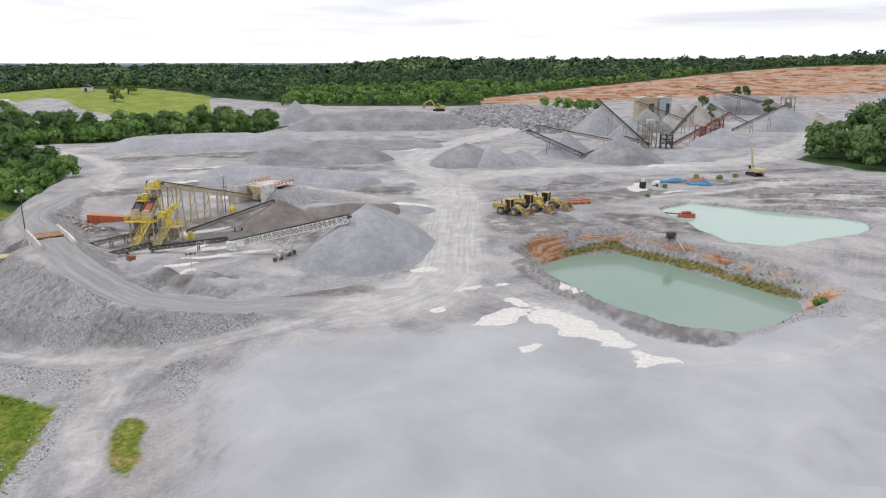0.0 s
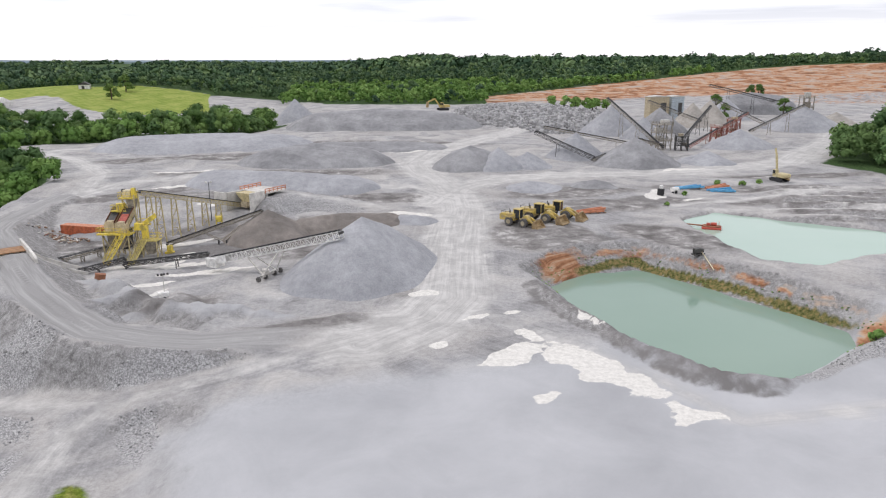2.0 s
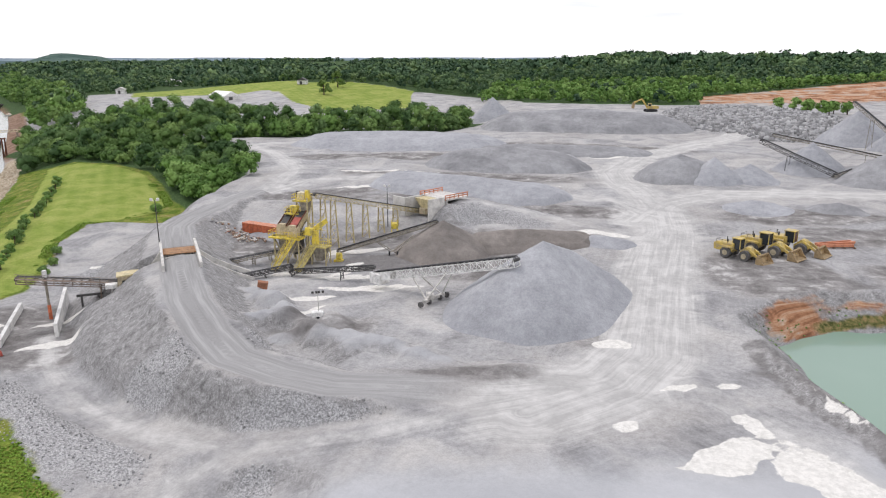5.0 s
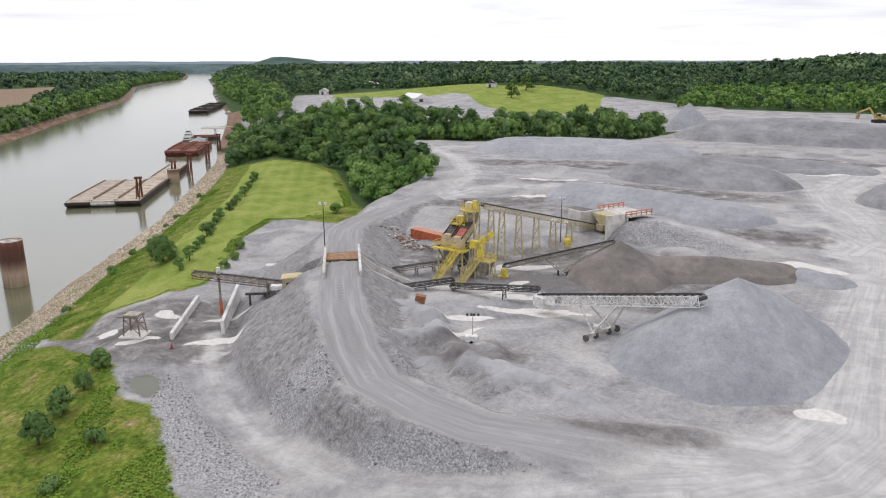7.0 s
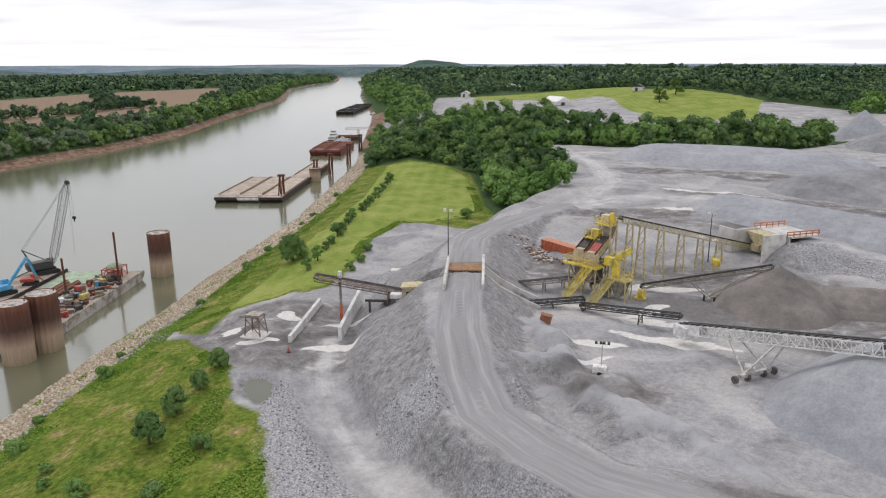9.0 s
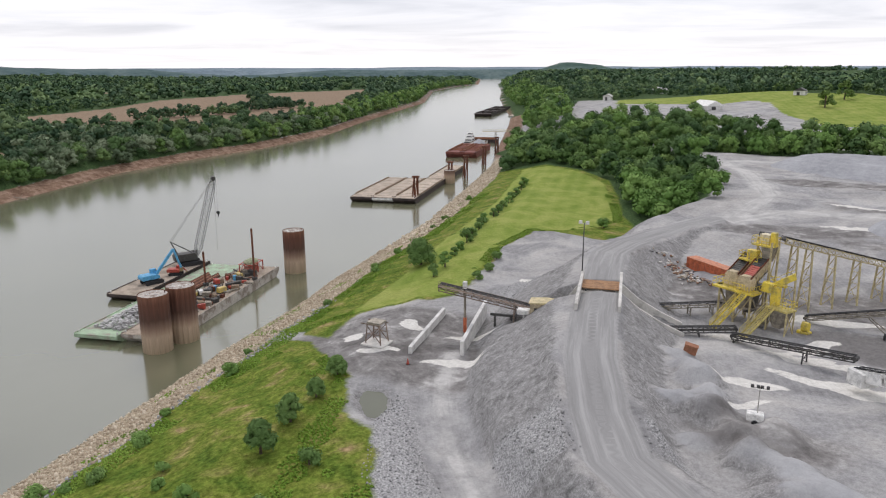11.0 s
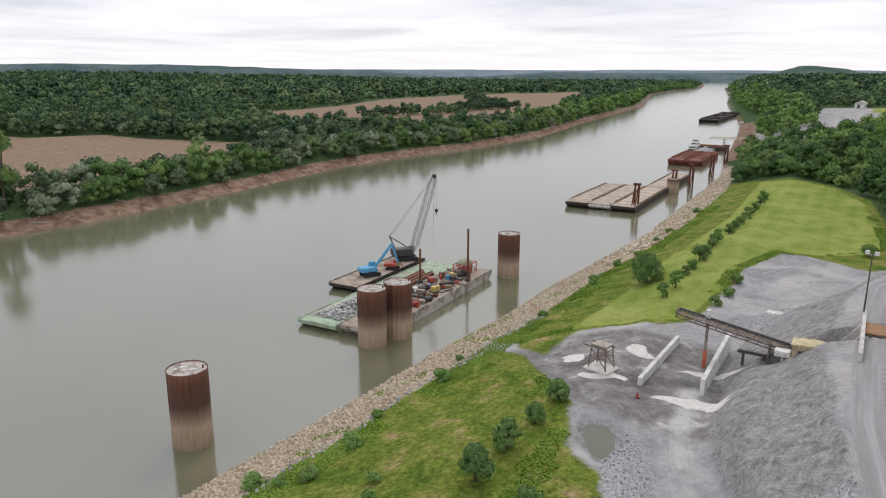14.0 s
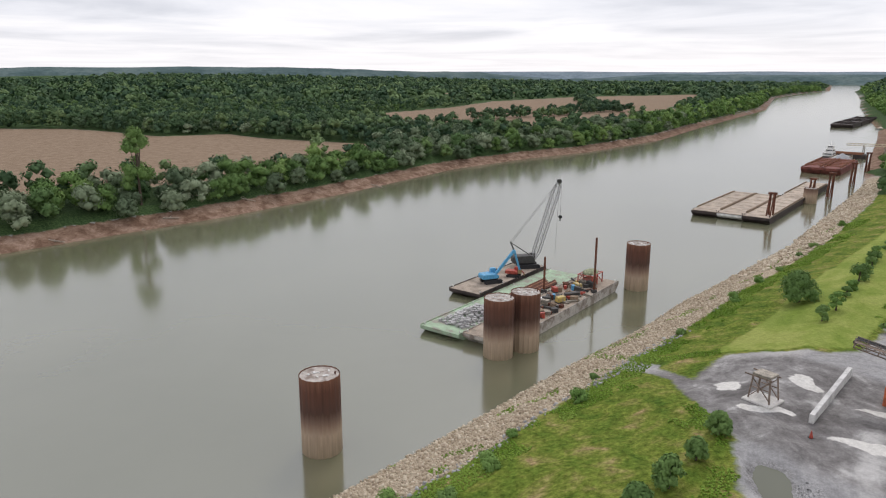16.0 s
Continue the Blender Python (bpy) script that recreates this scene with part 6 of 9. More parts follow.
def stair(bm_str, bm_tread, a, b2, w):
    a, b2 = Vector(a), Vector(b2)
    d = b2 - a
    side = Vector((-d.y, d.x, 0)).normalized() * w / 2
    for s in (-1, 1):
        beam(bm_str, a + side * s, b2 + side * s, 0.12, 0.35)
        for hgt in (0.55, 1.05):
            beam(bm_str, a + side * s + Vector((0, 0, hgt)), b2 + side * s + Vector((0, 0, hgt)), 0.07)
        for k in range(5):
            p = a + side * s + d * (k / 4)
            beam(bm_str, p, p + Vector((0, 0, 1.05)), 0.07)
    n = int(d.length / 0.4)
    turn = math.degrees(math.atan2(d.y, d.x))
    for k in range(n):
        p = a + d * ((k + 0.5) / n)
        box(bm_tread, p, (0.28, w, 0.05), turn)


def screening_tower():
    gz = height_at(-71, 166) - 0.1
    o = thing("screening_tower", "yellow and cream stone screening tower with stairs and platforms", "screening plant", pose(-75.2, 164.5, gz, 0, 0, -3) @ Matrix.Diagonal((0.77, 0.72, 1.14, 1)))
    H = 4.9
    for px, py, pz in ((0.8, 0.6, H), (4.6, 0.6, H), (8.2, 0.6, H), (0.9, 5.2, H + 0.5), (4.6, 5.2, H + 0.5), (8.3, 5.2, H + 0.5), (3.4, 9.4, 11.8), (8.2, 9.4, 11.8), (3.4, 6.4, 9.8), (8.4, 6.2, 11.8)):
        bm = B()
        beam(bm, (px, py, -0.1), (px, py, pz), 0.34)
        part("leg", bm, M_TAN, o)
    bm = B()
    for a, c in (((0.8, 0.6, 0.4), (4.6, 0.6, 4.4)), ((4.6, 0.6, 0.4), (0.8, 0.6, 4.4)), ((4.6, 0.6, 0.4), (8.2, 0.6, 4.4)), ((8.2, 0.6, 0.4), (8.3, 5.2, 4.6)), ((8.3, 5.2, 0.4), (8.2, 0.6, 4.6)),
                 ((3.4, 9.4, 0.6), (8.2, 9.4, 5.5)), ((8.2, 9.4, 5.5), (3.4, 9.4, 10.5)), ((8.2, 9.4, 1), (8.4, 6.2, 6)), ((8.4, 6.2, 6), (8.2, 9.4, 11)), ((3.4, 9.4, 5), (8.2, 9.4, 5)),
                 ((0.9, 5.2, 0.4), (0.8, 0.6, 4.4)), ((3.4, 6.4, 5), (3.4, 9.4, 9))):
        beam(bm, a, c, 0.18)
    part("bracing", bm, M_TAN, o)
    bm = B()
    box(bm, (4.4, 1.2, H), (9.6, 3.4, 0.28), 0, 0.03)
    box(bm, (0.3, 3.4, H), (1.3, 5.2, 0.28), 0, 0.03)
    part("platform", bm, M_YELLOW, o)
    bm = B()
    railing(bm, [(-0.4, 5.9), (-0.4, -0.4), (7.2, -0.4)], H + 0.14)
    railing(bm, [(8.6, -0.4), (9.2, -0.4), (9.2, 2.8)], H + 0.14)
    part("platform_railing", bm, M_YELLOW, o)
    # two inclined screens with hoods
    for i, (sx, sy, redn) in enumerate(((2.4, 2.6, 0), (6.2, 1.4, 5))):
        s = part("screen_body", prism(B(), [(-1.25, 0), (1.25, 0), (1.25, 1.3), (-1.25, 1.3)], 0, 7.2), M_CREAM_D, o, "tan vibrating screen box")
        s.matrix_basis = pose(sx, sy, H + 0.55, 21, 0, 0)
        for k in range(11):
            bm = B()
            box(bm, (0, 1.0 + 0.58 * k, 1.36), (2.1, 0.46, 0.08), 0)
            part("screen_panel", bm, M_RED if (redn and k < 6) else M_DARKSTEEL, s)
        for e in (-1.3, 1.3):
            bm = B()
            beam(bm, (e, 0.2, 1.45), (e, 7.0, 1.45), 0.12, 0.3)
            part("screen_rail", bm, M_RUST, s)
        bm = B()
        prism(bm, [(-1.5, 0), (1.5, 0), (1.5, 1.5), (0.9, 2.1), (-0.9, 2.1), (-1.5, 1.5)], -0.9, 1.3)
        bmesh.ops.bevel(bm, geom=bm.edges[:], offset=0.06, segments=1, affect="EDGES")
        h = part("hood", bm, M_HOOD, o, "cream steel discharge hood")
        h.location = (sx, sy + 0.1, H + 0.2)
        bm = B()
        prism(bm, [(-1.1, 0), (1.1, 0), (0.7, -2.6), (-0.7, -2.6)], -0.7, 0.9)
        c = part("chute", bm, M_STEEL, o)
        c.location = (sx, sy, H - 0.1)
    # upper platforms and head of the feed conveyor
    for (cx, cy, z, sx, sy) in ((3.6, 7.0, 8.6, 4.4, 2.6), (5.8, 8.3, 11.0, 4.6, 3.4)):
        bm = B()
        box(bm, (cx, cy, z), (sx, sy, 0.25), 0, 0.03)
        part("upper_platform", bm, M_YELLOW, o)
        bm = B()
        a, c = sx / 2, sy / 2
        railing(bm, [(cx - a, cy + c), (cx - a, cy - c), (cx + a, cy - c), (cx + a, cy + c), (cx - a, cy + c)], z + 0.12)
        part("upper_railing", bm, M_YELLOW, o)
    bm = B()
    box(bm, (3.8, 7.3, 9.4), (2.2, 1.6, 1.3), 0, 0.08)
    prism(bm, [(2.6, 7.2), (5.2, 7.2), (4.6, 8.7), (3.0, 8.7)], 6.2, 8.2)
    part("feed_box", bm, M_YELLOW, o)
    bm = B()
    box(bm, (5.6, 8.7, 11.8), (2.2, 1.8, 1.4), 0, 0.08)
    part("head_box", bm, M_CREAM, o)
    bm = B()
    box(bm, (7.5, 8.4, 12.0), (0.9, 1.4, 1.9), 0, 0.05)
    part("drive_guard", bm, M_YELLOW, o)
    bm = B()
    cyl(bm, (4.2, 9.2, 12.3), 0.35, 1.0, "x", seg=10)
    part("drive_motor", bm, M_DARKSTEEL, o)
    # hoppers, chutes and bracing under the screens
    for cx, cy, w in ((2.4, 4.6, 2.6), (6.2, 4.2, 2.6)):
        bm = B()
        prism(bm, [(cx - w / 2, 5.6), (cx + w / 2, 5.6), (cx + 0.5, 1.6), (cx - 0.5, 1.6)], cy - 1.6, cy + 1.6)
        part("under_bin", bm, M_DARKSTEEL, o, "dark steel bin under a screen")
        bm = B()
        for k in range(9):
            beam(bm, (cx - 1.32, cy - 2.4 + 0.75 * k, 5.1 + 0.29 * k), (cx - 1.32, cy - 2.4 + 0.75 * k, 6.4 + 0.29 * k), 0.1)
            beam(bm, (cx + 1.32, cy - 2.4 + 0.75 * k, 5.1 + 0.29 * k), (cx + 1.32, cy - 2.4 + 0.75 * k, 6.4 + 0.29 * k), 0.1)
        part("screen_ribs", bm, M_TAN, o)
    bm = B()
    for x0 in (0.9, 4.6, 8.3):
        beam(bm, (x0, 0.6, 0.5), (x0, 5.2, 4.6), 0.2)
        beam(bm, (x0, 5.2, 0.5), (x0, 0.6, 4.6), 0.2)
        beam(bm, (x0, 0.6, 2.6), (x0, 5.2, 2.6), 0.2)
    for y0 in (0.6, 5.2):
        beam(bm, (0.9, y0, 2.6), (8.3, y0, 2.6), 0.2)
    beam(bm, (8.4, 6.2, 3.2), (3.4, 6.4, 8.0), 0.2)
    beam(bm, (3.4, 6.4, 3.2), (8.4, 6.2, 8.0), 0.2)
    part("lower_bracing", bm, M_STEEL, o)
    bm = B()
    prism(bm, [(5.4, 10.8), (8.2, 10.8), (7.2, 8.6), (6.2, 8.6)], 7.2, 9.4)
    part("head_chute", bm, M_STEEL, o)
    for px, py in ((11.6, 2.9), (15.8, 2.9)):
        bm = B()
        beam(bm, (px, 1.4, 0.2), (px, 4.4, 3.2), 0.16)
        beam(bm, (px, 4.4, 0.2), (px, 1.4, 3.2), 0.16)
        part("side_brace", bm, M_TAN, o)
    bm = B()
    railing(bm, [(9.4, 5.0), (12.6, 6.2)], 6.2)
    box(bm, (11.0, 5.6, 6.1), (3.6, 1.4, 0.18), 20, 0.02)
    part("upper_walkway", bm, M_YELLOW, o)
    # stairs
    for a, c, w in (((4.6, -7.0, 0.1), (7.4, -0.5, H + 0.1), 1.7), ((11.2, -6.2, 0.1), (12.4, 1.2, 3.6), 1.6)):
        b1, b3 = B(), B()
        stair(b1, b3, a, c, w)
        st = part("stair", b1, M_YELLOW if w > 1.65 else M_TAN_Y, o)
        part("treads", b3, M_TAN_Y, st)
    # lower east platform with bins and chutes
    bm = B()
    box(bm, (13.6, 2.9, 3.5), (5.0, 3.4, 0.25), -4, 0.03)
    part("side_platform", bm, M_TAN_Y, o)
    bm = B()
    railing(bm, [(12.3, 1.2), (16.1, 1.2), (16.1, 4.6), (11.2, 4.6)], 3.6)
    part("side_railing", bm, M_YELLOW, o)
    bm = B()
    prism(bm, [(11.8, 3.3), (15.6, 3.3), (14.5, 0.9), (12.9, 0.9)], 1.6, 4.4)
    part("side_bin", bm, M_STEEL, o)
    for px in (11.6, 15.8):
        for py in (1.4, 4.4):
            bm = B()
            beam(bm, (px, py, -0.1), (px, py, 3.5), 0.24)
            part("leg", bm, M_TAN, o)
    bm = B()
    box(bm, (12.0, 3.4, 5.0), (1.5, 1.5, 2.6), 0, 0.06)
    part("crusher_housing", bm, M_YELLOW, o)
    bm = B()
    prism(bm, [(9.2, 5.4), (11.4, 5.4), (11.8, 6.6), (9.6, 6.8)], 2.2, 3.6)
    part("side_chute", bm, M_YELLOW, o)
    bm = B()
    beam(bm, (9.8, 3.4, 5.6), (14.6, 5.6, 8.0), 0.9, 0.9)
    beam(bm, (9.8, 2.9, 6.7), (14.6, 5.1, 9.0), 0.07)
    part("return_conveyor", bm, M_YELLOW, o)
    bm = B()
    cyl(bm, (17.4, 6.4, 1.2), 0.75, 1.3, "x", seg=12)
    box(bm, (17.2, 6.4, 0.3), (2.4, 1.6, 0.6), 0, 0.05)
    part("motor", bm, M_YELLOW, o, "yellow drive motor")
    bm = B()
    prism(bm, [(9.4, 3.2), (11.0, 3.2), (10.7, 0.6), (9.7, 0.6)], 0.8, 3.8)
    part("centre_bin", bm, M_STEEL, o)
    return o


screening_tower()


def container():
    gz = height_at(-87.2, 184.4)
    o = thing("shipping_container", "rusty orange steel shipping container standing in the yard", "container", pose(-88.6, 184.8, gz + 0.02, 0, 0, -14))
    L, Wd, Hh = 12.2, 2.44, 2.6
    for s in (-1, 1):
        bm = B()
        pts = []
        n = 44
        for k in range(n + 1):
            x = -L / 2 + L * k / n
            pts.append((x, 0.06 if k % 4 in (0, 1) else 0.0))
        vs = [(bm.verts.new((x, s * (Wd / 2 - 0.05 + dy), 0.15)), bm.verts.new((x, s * (Wd / 2 - 0.05 + dy), Hh - 0.12))) for x, dy in pts]
        for a, c in zip(vs[:-1], vs[1:]):
            bm.faces.new((a[0], c[0], c[1], a[1]))
        part("side_wall", bm, M_ORANGE, o)
    bm = B()
    box(bm, (0, 0, Hh - 0.06), (L, Wd, 0.12), 0, 0.02)
    part("roof", bm, M_ORANGE_F, o, "faded orange roof")
    bm = B()
    box(bm, (0, 0, 0.08), (L, Wd, 0.16), 0, 0.02)
    part("floor_frame", bm, M_RUST, o)
    for e in (-1, 1):
        bm = B()
        box(bm, (e * (L / 2 - 0.04), 0, Hh / 2), (0.08, Wd - 0.1, Hh - 0.2), 0, 0.02)
        for y in (-0.9, -0.3, 0.3, 0.9):
            beam(bm, (e * (L / 2 + 0.02), y, 0.2), (e * (L / 2 + 0.02), y, Hh - 0.2), 0.05)
        part("end_door", bm, M_ORANGE, o)
        for s in (-1, 1):
            bm = B()
            box(bm, (e * (L / 2 - 0.08), s * (Wd / 2 - 0.08), Hh / 2), (0.18, 0.18, Hh), 0, 0.02)
            part("corner_post", bm, M_ORANGE, o)


container()


def scrap_heap():
    rng = random.Random(8)
    bm = B()
    for _ in range(150):
        px, py = -94.5 + rng.gauss(0, 2.2), 181.5 + rng.gauss(0, 1.6)
        if rng.random() < 0.45:
            px, py = -88.5 + rng.gauss(0, 2.0), 179.5 + rng.gauss(0, 0.9)
        z = height_at(px, py)
        box(bm, (px, py, z + 0.2), (rng.uniform(0.2, 1.1), rng.uniform(0.12, 0.45), rng.uniform(0.1, 0.3)), rng.uniform(0, 180))
    ob = part("scrap", bm, M_SCRAP)
    tagged(ob, "scattered heap of rusty scrap and pale debris beside the container", "scrap", kind="stuff")


def scrap_material():
    m, nt, b = nodes_of("scrap_mix", 0.8)
    geo = nt.nodes.new("ShaderNodeNewGeometry")
    r = ramp_node(nt, geo.outputs["Random Per Island"], [(0.0, (0.28, 0.17, 0.11)), (0.3, (0.48, 0.42, 0.34)), (0.55, (0.14, 0.13, 0.13)), (0.72, (0.62, 0.60, 0.57)), (0.95, (0.36, 0.14, 0.09))])
    r.color_ramp.interpolation = "CONSTANT"
    n = noise_node(nt, 3.0, 4, 0.7, geo.outputs["Position"])
    mx = mix_node(nt, 0.4, r.outputs[0], n.outputs[0], "OVERLAY")
    nt.links.new(mx.outputs[0], b.inputs["Base Color"])
    return m


M_SCRAP = scrap_material()
scrap_heap()


# ---- feed hopper at the end of the feed conveyor ----
def feed_hopper():
    gz = height_at(-57, 205)
    o = thing("feed_hopper", "concrete-walled truck dump hopper with orange guard rails", "hopper", pose(-57.2, 203.0, gz - 0.1, 0, 0, -29))
    for c, sz in (((-4.6, 0, 2.4), (4.6, 0.4, 4.9)), ((-2.4, 3.2, 2.4), (0.4, 6.0, 4.9)), ((6.4, 2.4, 2.7), (0.5, 5.4, 5.5))):
        bm = B()
        box(bm, c, sz, 0, 0.04)
        part("side_wall", bm, M_CONCRETE_P, o)
    bm = B()
    box(bm, (2.0, 6.4, 2.3), (8.6, 0.5, 4.7), 0, 0.04)
    part("back_wall", bm, M_CONCRETE, o)
    bm = B()
    prism(bm, [(-1.6, 4.6), (5.4, 4.6), (3.2, 2.4), (0.6, 2.4)], 2.6, 6.0)
    part("bin", bm, M_TAN, o)
    bm = B()
    box(bm, (1.6, 3.2, 1.6), (2.2, 2.2, 1.5), 0, 0.05)
    cyl(bm, (3.2, 3.0, 1.6), 0.6, 0.8, "x", seg=12)
    part("feeder", bm, M_CREAM_D, o)
    bm = B()
    box(bm, (2.0, 10.2, 4.5), (9.4, 7.2, 0.35), 0, 0.04)
    part("tip_deck", bm, M_CONCRETE_P, o, "dusty concrete tipping deck")
    for s in (-2.6, 6.6):
        bm = B()
        for h in (0.55, 1.1):
            beam(bm, (s, 5.4, 4.6 + h), (s, 13.6, 4.6 + h), 0.22)
        for k in range(6):
            beam(bm, (s, 5.4 + 1.6 * k, 4.5), (s, 5.4 + 1.6 * k, 5.75), 0.18)
        part("guard_rail", bm, M_ORANGE_F, o, "orange guard rail")
    g = thing("conveyor_drive_stand", "yellow drive stand below the feed conveyor", "drive stand", pose(-58.2, 193.0, height_at(-58.2, 193), 0, 0, 22))
    bm = B()
    box(bm, (0, 0, 1.5), (1.6, 2.4, 1.2), 0, 0.05)
    part("drive_box", bm, M_YELLOW, g)
    for px in (-0.7, 0.7):
        for py in (-1.1, 1.1):
            bm = B()
            beam(bm, (px, py, -0.1), (px, py, 2.6), 0.16)
            part("leg", bm, M_YELLOW, g)
    return o


feed_hopper()


# ---- lamp posts, light cart, small items ----
def lamp_post(x, y, h, turn=0.0, z=None, lean=0.0):
    gz = height_at(x, y) if z is None else z
    o = thing("lamp_post", "tall dark steel floodlight mast with small lamps", "lamp post", pose(x, y, gz - 0.3, 0, lean, turn), "floodlight masts")
    bm = B()
    beam(bm, (0, 0, 0), (0, 0, h), 0.24, 0.15, sides=10)
    part("pole", bm, M_DARKSTEEL, o)
    bm = B()
    beam(bm, (-0.7, 0, h - 0.2), (0.7, 0, h - 0.2), 0.09)
    part("crossarm", bm, M_GALV, o)
    for s in (-0.6, 0.6):
        bm = B()
        box(bm, (s, -0.15, h + 0.1), (0.5, 0.4, 0.5), 0, 0.04)
        part("floodlight", bm, M_WHITE, o, "pale floodlight head")


lamp_post(-88.9, 147.2, 10.4, 20, 4.1)
lamp_post(-61.4, 197.0, 10.4, 10)


def light_cart():
    o = thing("light_tower", "white towable light tower with a lamp mast", "light tower", pose(-49.0, 132.4, height_at(-49, 132.4), 0, 0, 30))
    bm = B()
    box(bm, (0, 0, 0.95), (1.8, 1.1, 0.95), 0, 0.08)
    part("engine_box", bm, M_WHITE, o)
    for s in (-0.65, 0.65):
        bm = B()
        wheel(bm, (0, s, 0.35), 0.35, 0.22, (0, 1, 0))
        part("wheel", bm, M_DARK, o)
    bm = B()
    beam(bm, (0.9, 0, 0.5), (2.1, 0, 0.45), 0.1)
    part("drawbar", bm, M_DARKSTEEL, o)
    bm = B()
    beam(bm, (0.2, 0, 1.3), (0.2, 0, 4.6), 0.14, 0.1, sides=8)
    beam(bm, (-0.7, 0, 4.4), (1.1, 0, 4.4), 0.08)
    part("mast", bm, M_GALV, o)
    for px in (-0.6, 0.0, 0.4, 1.0):
        bm = B()
        box(bm, (px, -0.1, 4.6), (0.34, 0.3, 0.34), 0, 0.03)
        part("lamp_head", bm, M_DARKSTEEL, o)


light_cart()


def steel_block():
    o = thing("steel_bin", "small rusty red steel bin lying on the yard", "bin", pose(-66.5, 145.5, height_at(-66.5, 145.5), 0, 12, 30))
    bm = B()
    box(bm, (0, 0, 0.6), (1.8, 1.2, 1.2), 0, 0.05)
    part("bin_body", bm, M_RUST_B, o)
    bm = B()
    box(bm, (0, 0, 1.22), (1.9, 1.3, 0.1), 0, 0.02)
    part("bin_rim", bm, M_RUST_B, o)


steel_block()


def traffic_cone(x, y):
    o = thing("traffic_cone", "small orange traffic cone on the haul road", "traffic cone", pose(x, y, height_at(x, y)))
    bm = B()
    cyl(bm, (0, 0, 0.5), 0.25, 0.95, r2=0.05, seg=10)
    part("cone_body", bm, M_RED, o)
    bm = B()
    box(bm, (0, 0, 0.03), (0.6, 0.6, 0.06), 0, 0.02)
    part("cone_base", bm, M_DARK, o)


traffic_cone(-98.1, 118.3)


# ---- wheel loaders ----
def wheel_loader(m, label):
    o = thing("wheel_loader", label, "wheel loader", m, "parked wheel loaders")
    for wx in (-1.9, 1.9):
        for wy in (-1.35, 1.35):
            bm = B()
            beam(bm, (wx, wy - 0.4, 0.98), (wx, wy + 0.4, 0.98), 1.96, sides=18)
            t = part("tyre", bm, M_TYRE, o)
            bm = B()
            beam(bm, (wx, wy - 0.43, 0.98), (wx, wy + 0.43, 0.98), 1.0, sides=12)
            part("rim", bm, M_CAT_D, t)
    bm = B()
    prism(bm, [(-4.6, 1.1), (-1.0, 1.0), (-0.6, 1.6), (-0.6, 2.7), (-4.2, 2.6), (-4.7, 2.2)], -1.15, 1.15)
    bmesh.ops.bevel(bm, geom=bm.edges[:], offset=0.08, segments=1, affect="EDGES")
    body = part("rear_body", bm, M_CAT, o)
    bm = B()
    for k in range(5):
        box(bm, (-4.66, 0, 1.35 + 0.2 * k), (0.1, 1.7, 0.1))
    part("grille", bm, M_DARKSTEEL, body)
    bm = B()
    beam(bm, (-2.9, 0.5, 2.6), (-2.9, 0.5, 3.4), 0.18, sides=8)
    beam(bm, (-2.2, -0.5, 2.6), (-2.2, -0.5, 3.2), 0.3, sides=8)
    part("exhaust", bm, M_DARKSTEEL, o)
    bm = B()
    box(bm, (-0.3, 0, 2.6), (1.6, 1.5, 1.9), 0, 0.1)
    cab = part("cab_glass", bm, M_GLASS, o, "dark cab windows")
    bm = B()
    box(bm, (-0.3, 0, 3.66), (1.9, 1.75, 0.16), 0, 0.04)
    part("cab_roof", bm, M_CAT, cab)
    for px in (-1.08, 0.48):
        for py in (-0.74, 0.74):
            bm = B()
            beam(bm, (px, py, 1.7), (px, py, 3.6), 0.12)
            part("cab_post", bm, M_CAT, cab)
    bm = B()
    prism(bm, [(0.5, 0.8), (2.6, 0.8), (2.9, 1.4), (2.3, 2.4), (1.6, 2.5), (0.5, 1.5)], -0.65, 0.65)
    part("front_frame", bm, M_CAT, o)
    for s in (-0.75, 0.75):
        bm = B()
        beam(bm, (1.7, s, 2.2), (3.3, s, 1.5), 0.3, 0.45)
        beam(bm, (3.3, s, 1.5), (4.5, s, 0.7), 0.28, 0.4)
        part("lift_arm", bm, M_CAT, o)
    bm = B()
    prism(bm, [(4.3, 0.1), (6.0, 0.05), (6.05, 0.15), (4.75, 0.4), (4.5, 1.0), (4.75, 1.6), (4.6, 1.75), (4.25, 1.1)], -1.7, 1.7)
    b = part("bucket", bm, M_BUCKET, o, "dirty steel bucket")
    for s in (-1.68, 1.68):
        bm = B()
        prism(bm, [(4.3, 0.1), (6.0, 0.05), (4.75, 1.7), (4.3, 1.2)], s - 0.05, s + 0.05)
        part("bucket_side", bm, M_BUCKET, b)
    for s in (-1, 1):
        bm = B()
        prism(bm, [(-3.0, 1.9), (-0.9, 1.9), (-1.0, 2.15), (-2.9, 2.15)], s * 1.1, s * 1.85)
        part("fender", bm, M_CAT, o)
    bm = B()
    beam(bm, (-4.2, -1.0, 3.0), (-4.2, 1.0, 3.0), 0.06)
    beam(bm, (-4.2, -1.0, 3.0), (-2.0, -1.0, 3.0), 0.06)
    for px in (-4.2, -3.1, -2.0):
        beam(bm, (px, -1.0, 2.5), (px, -1.0, 3.0), 0.06)
    part("handrail", bm, M_DARKSTEEL, o)
    return o


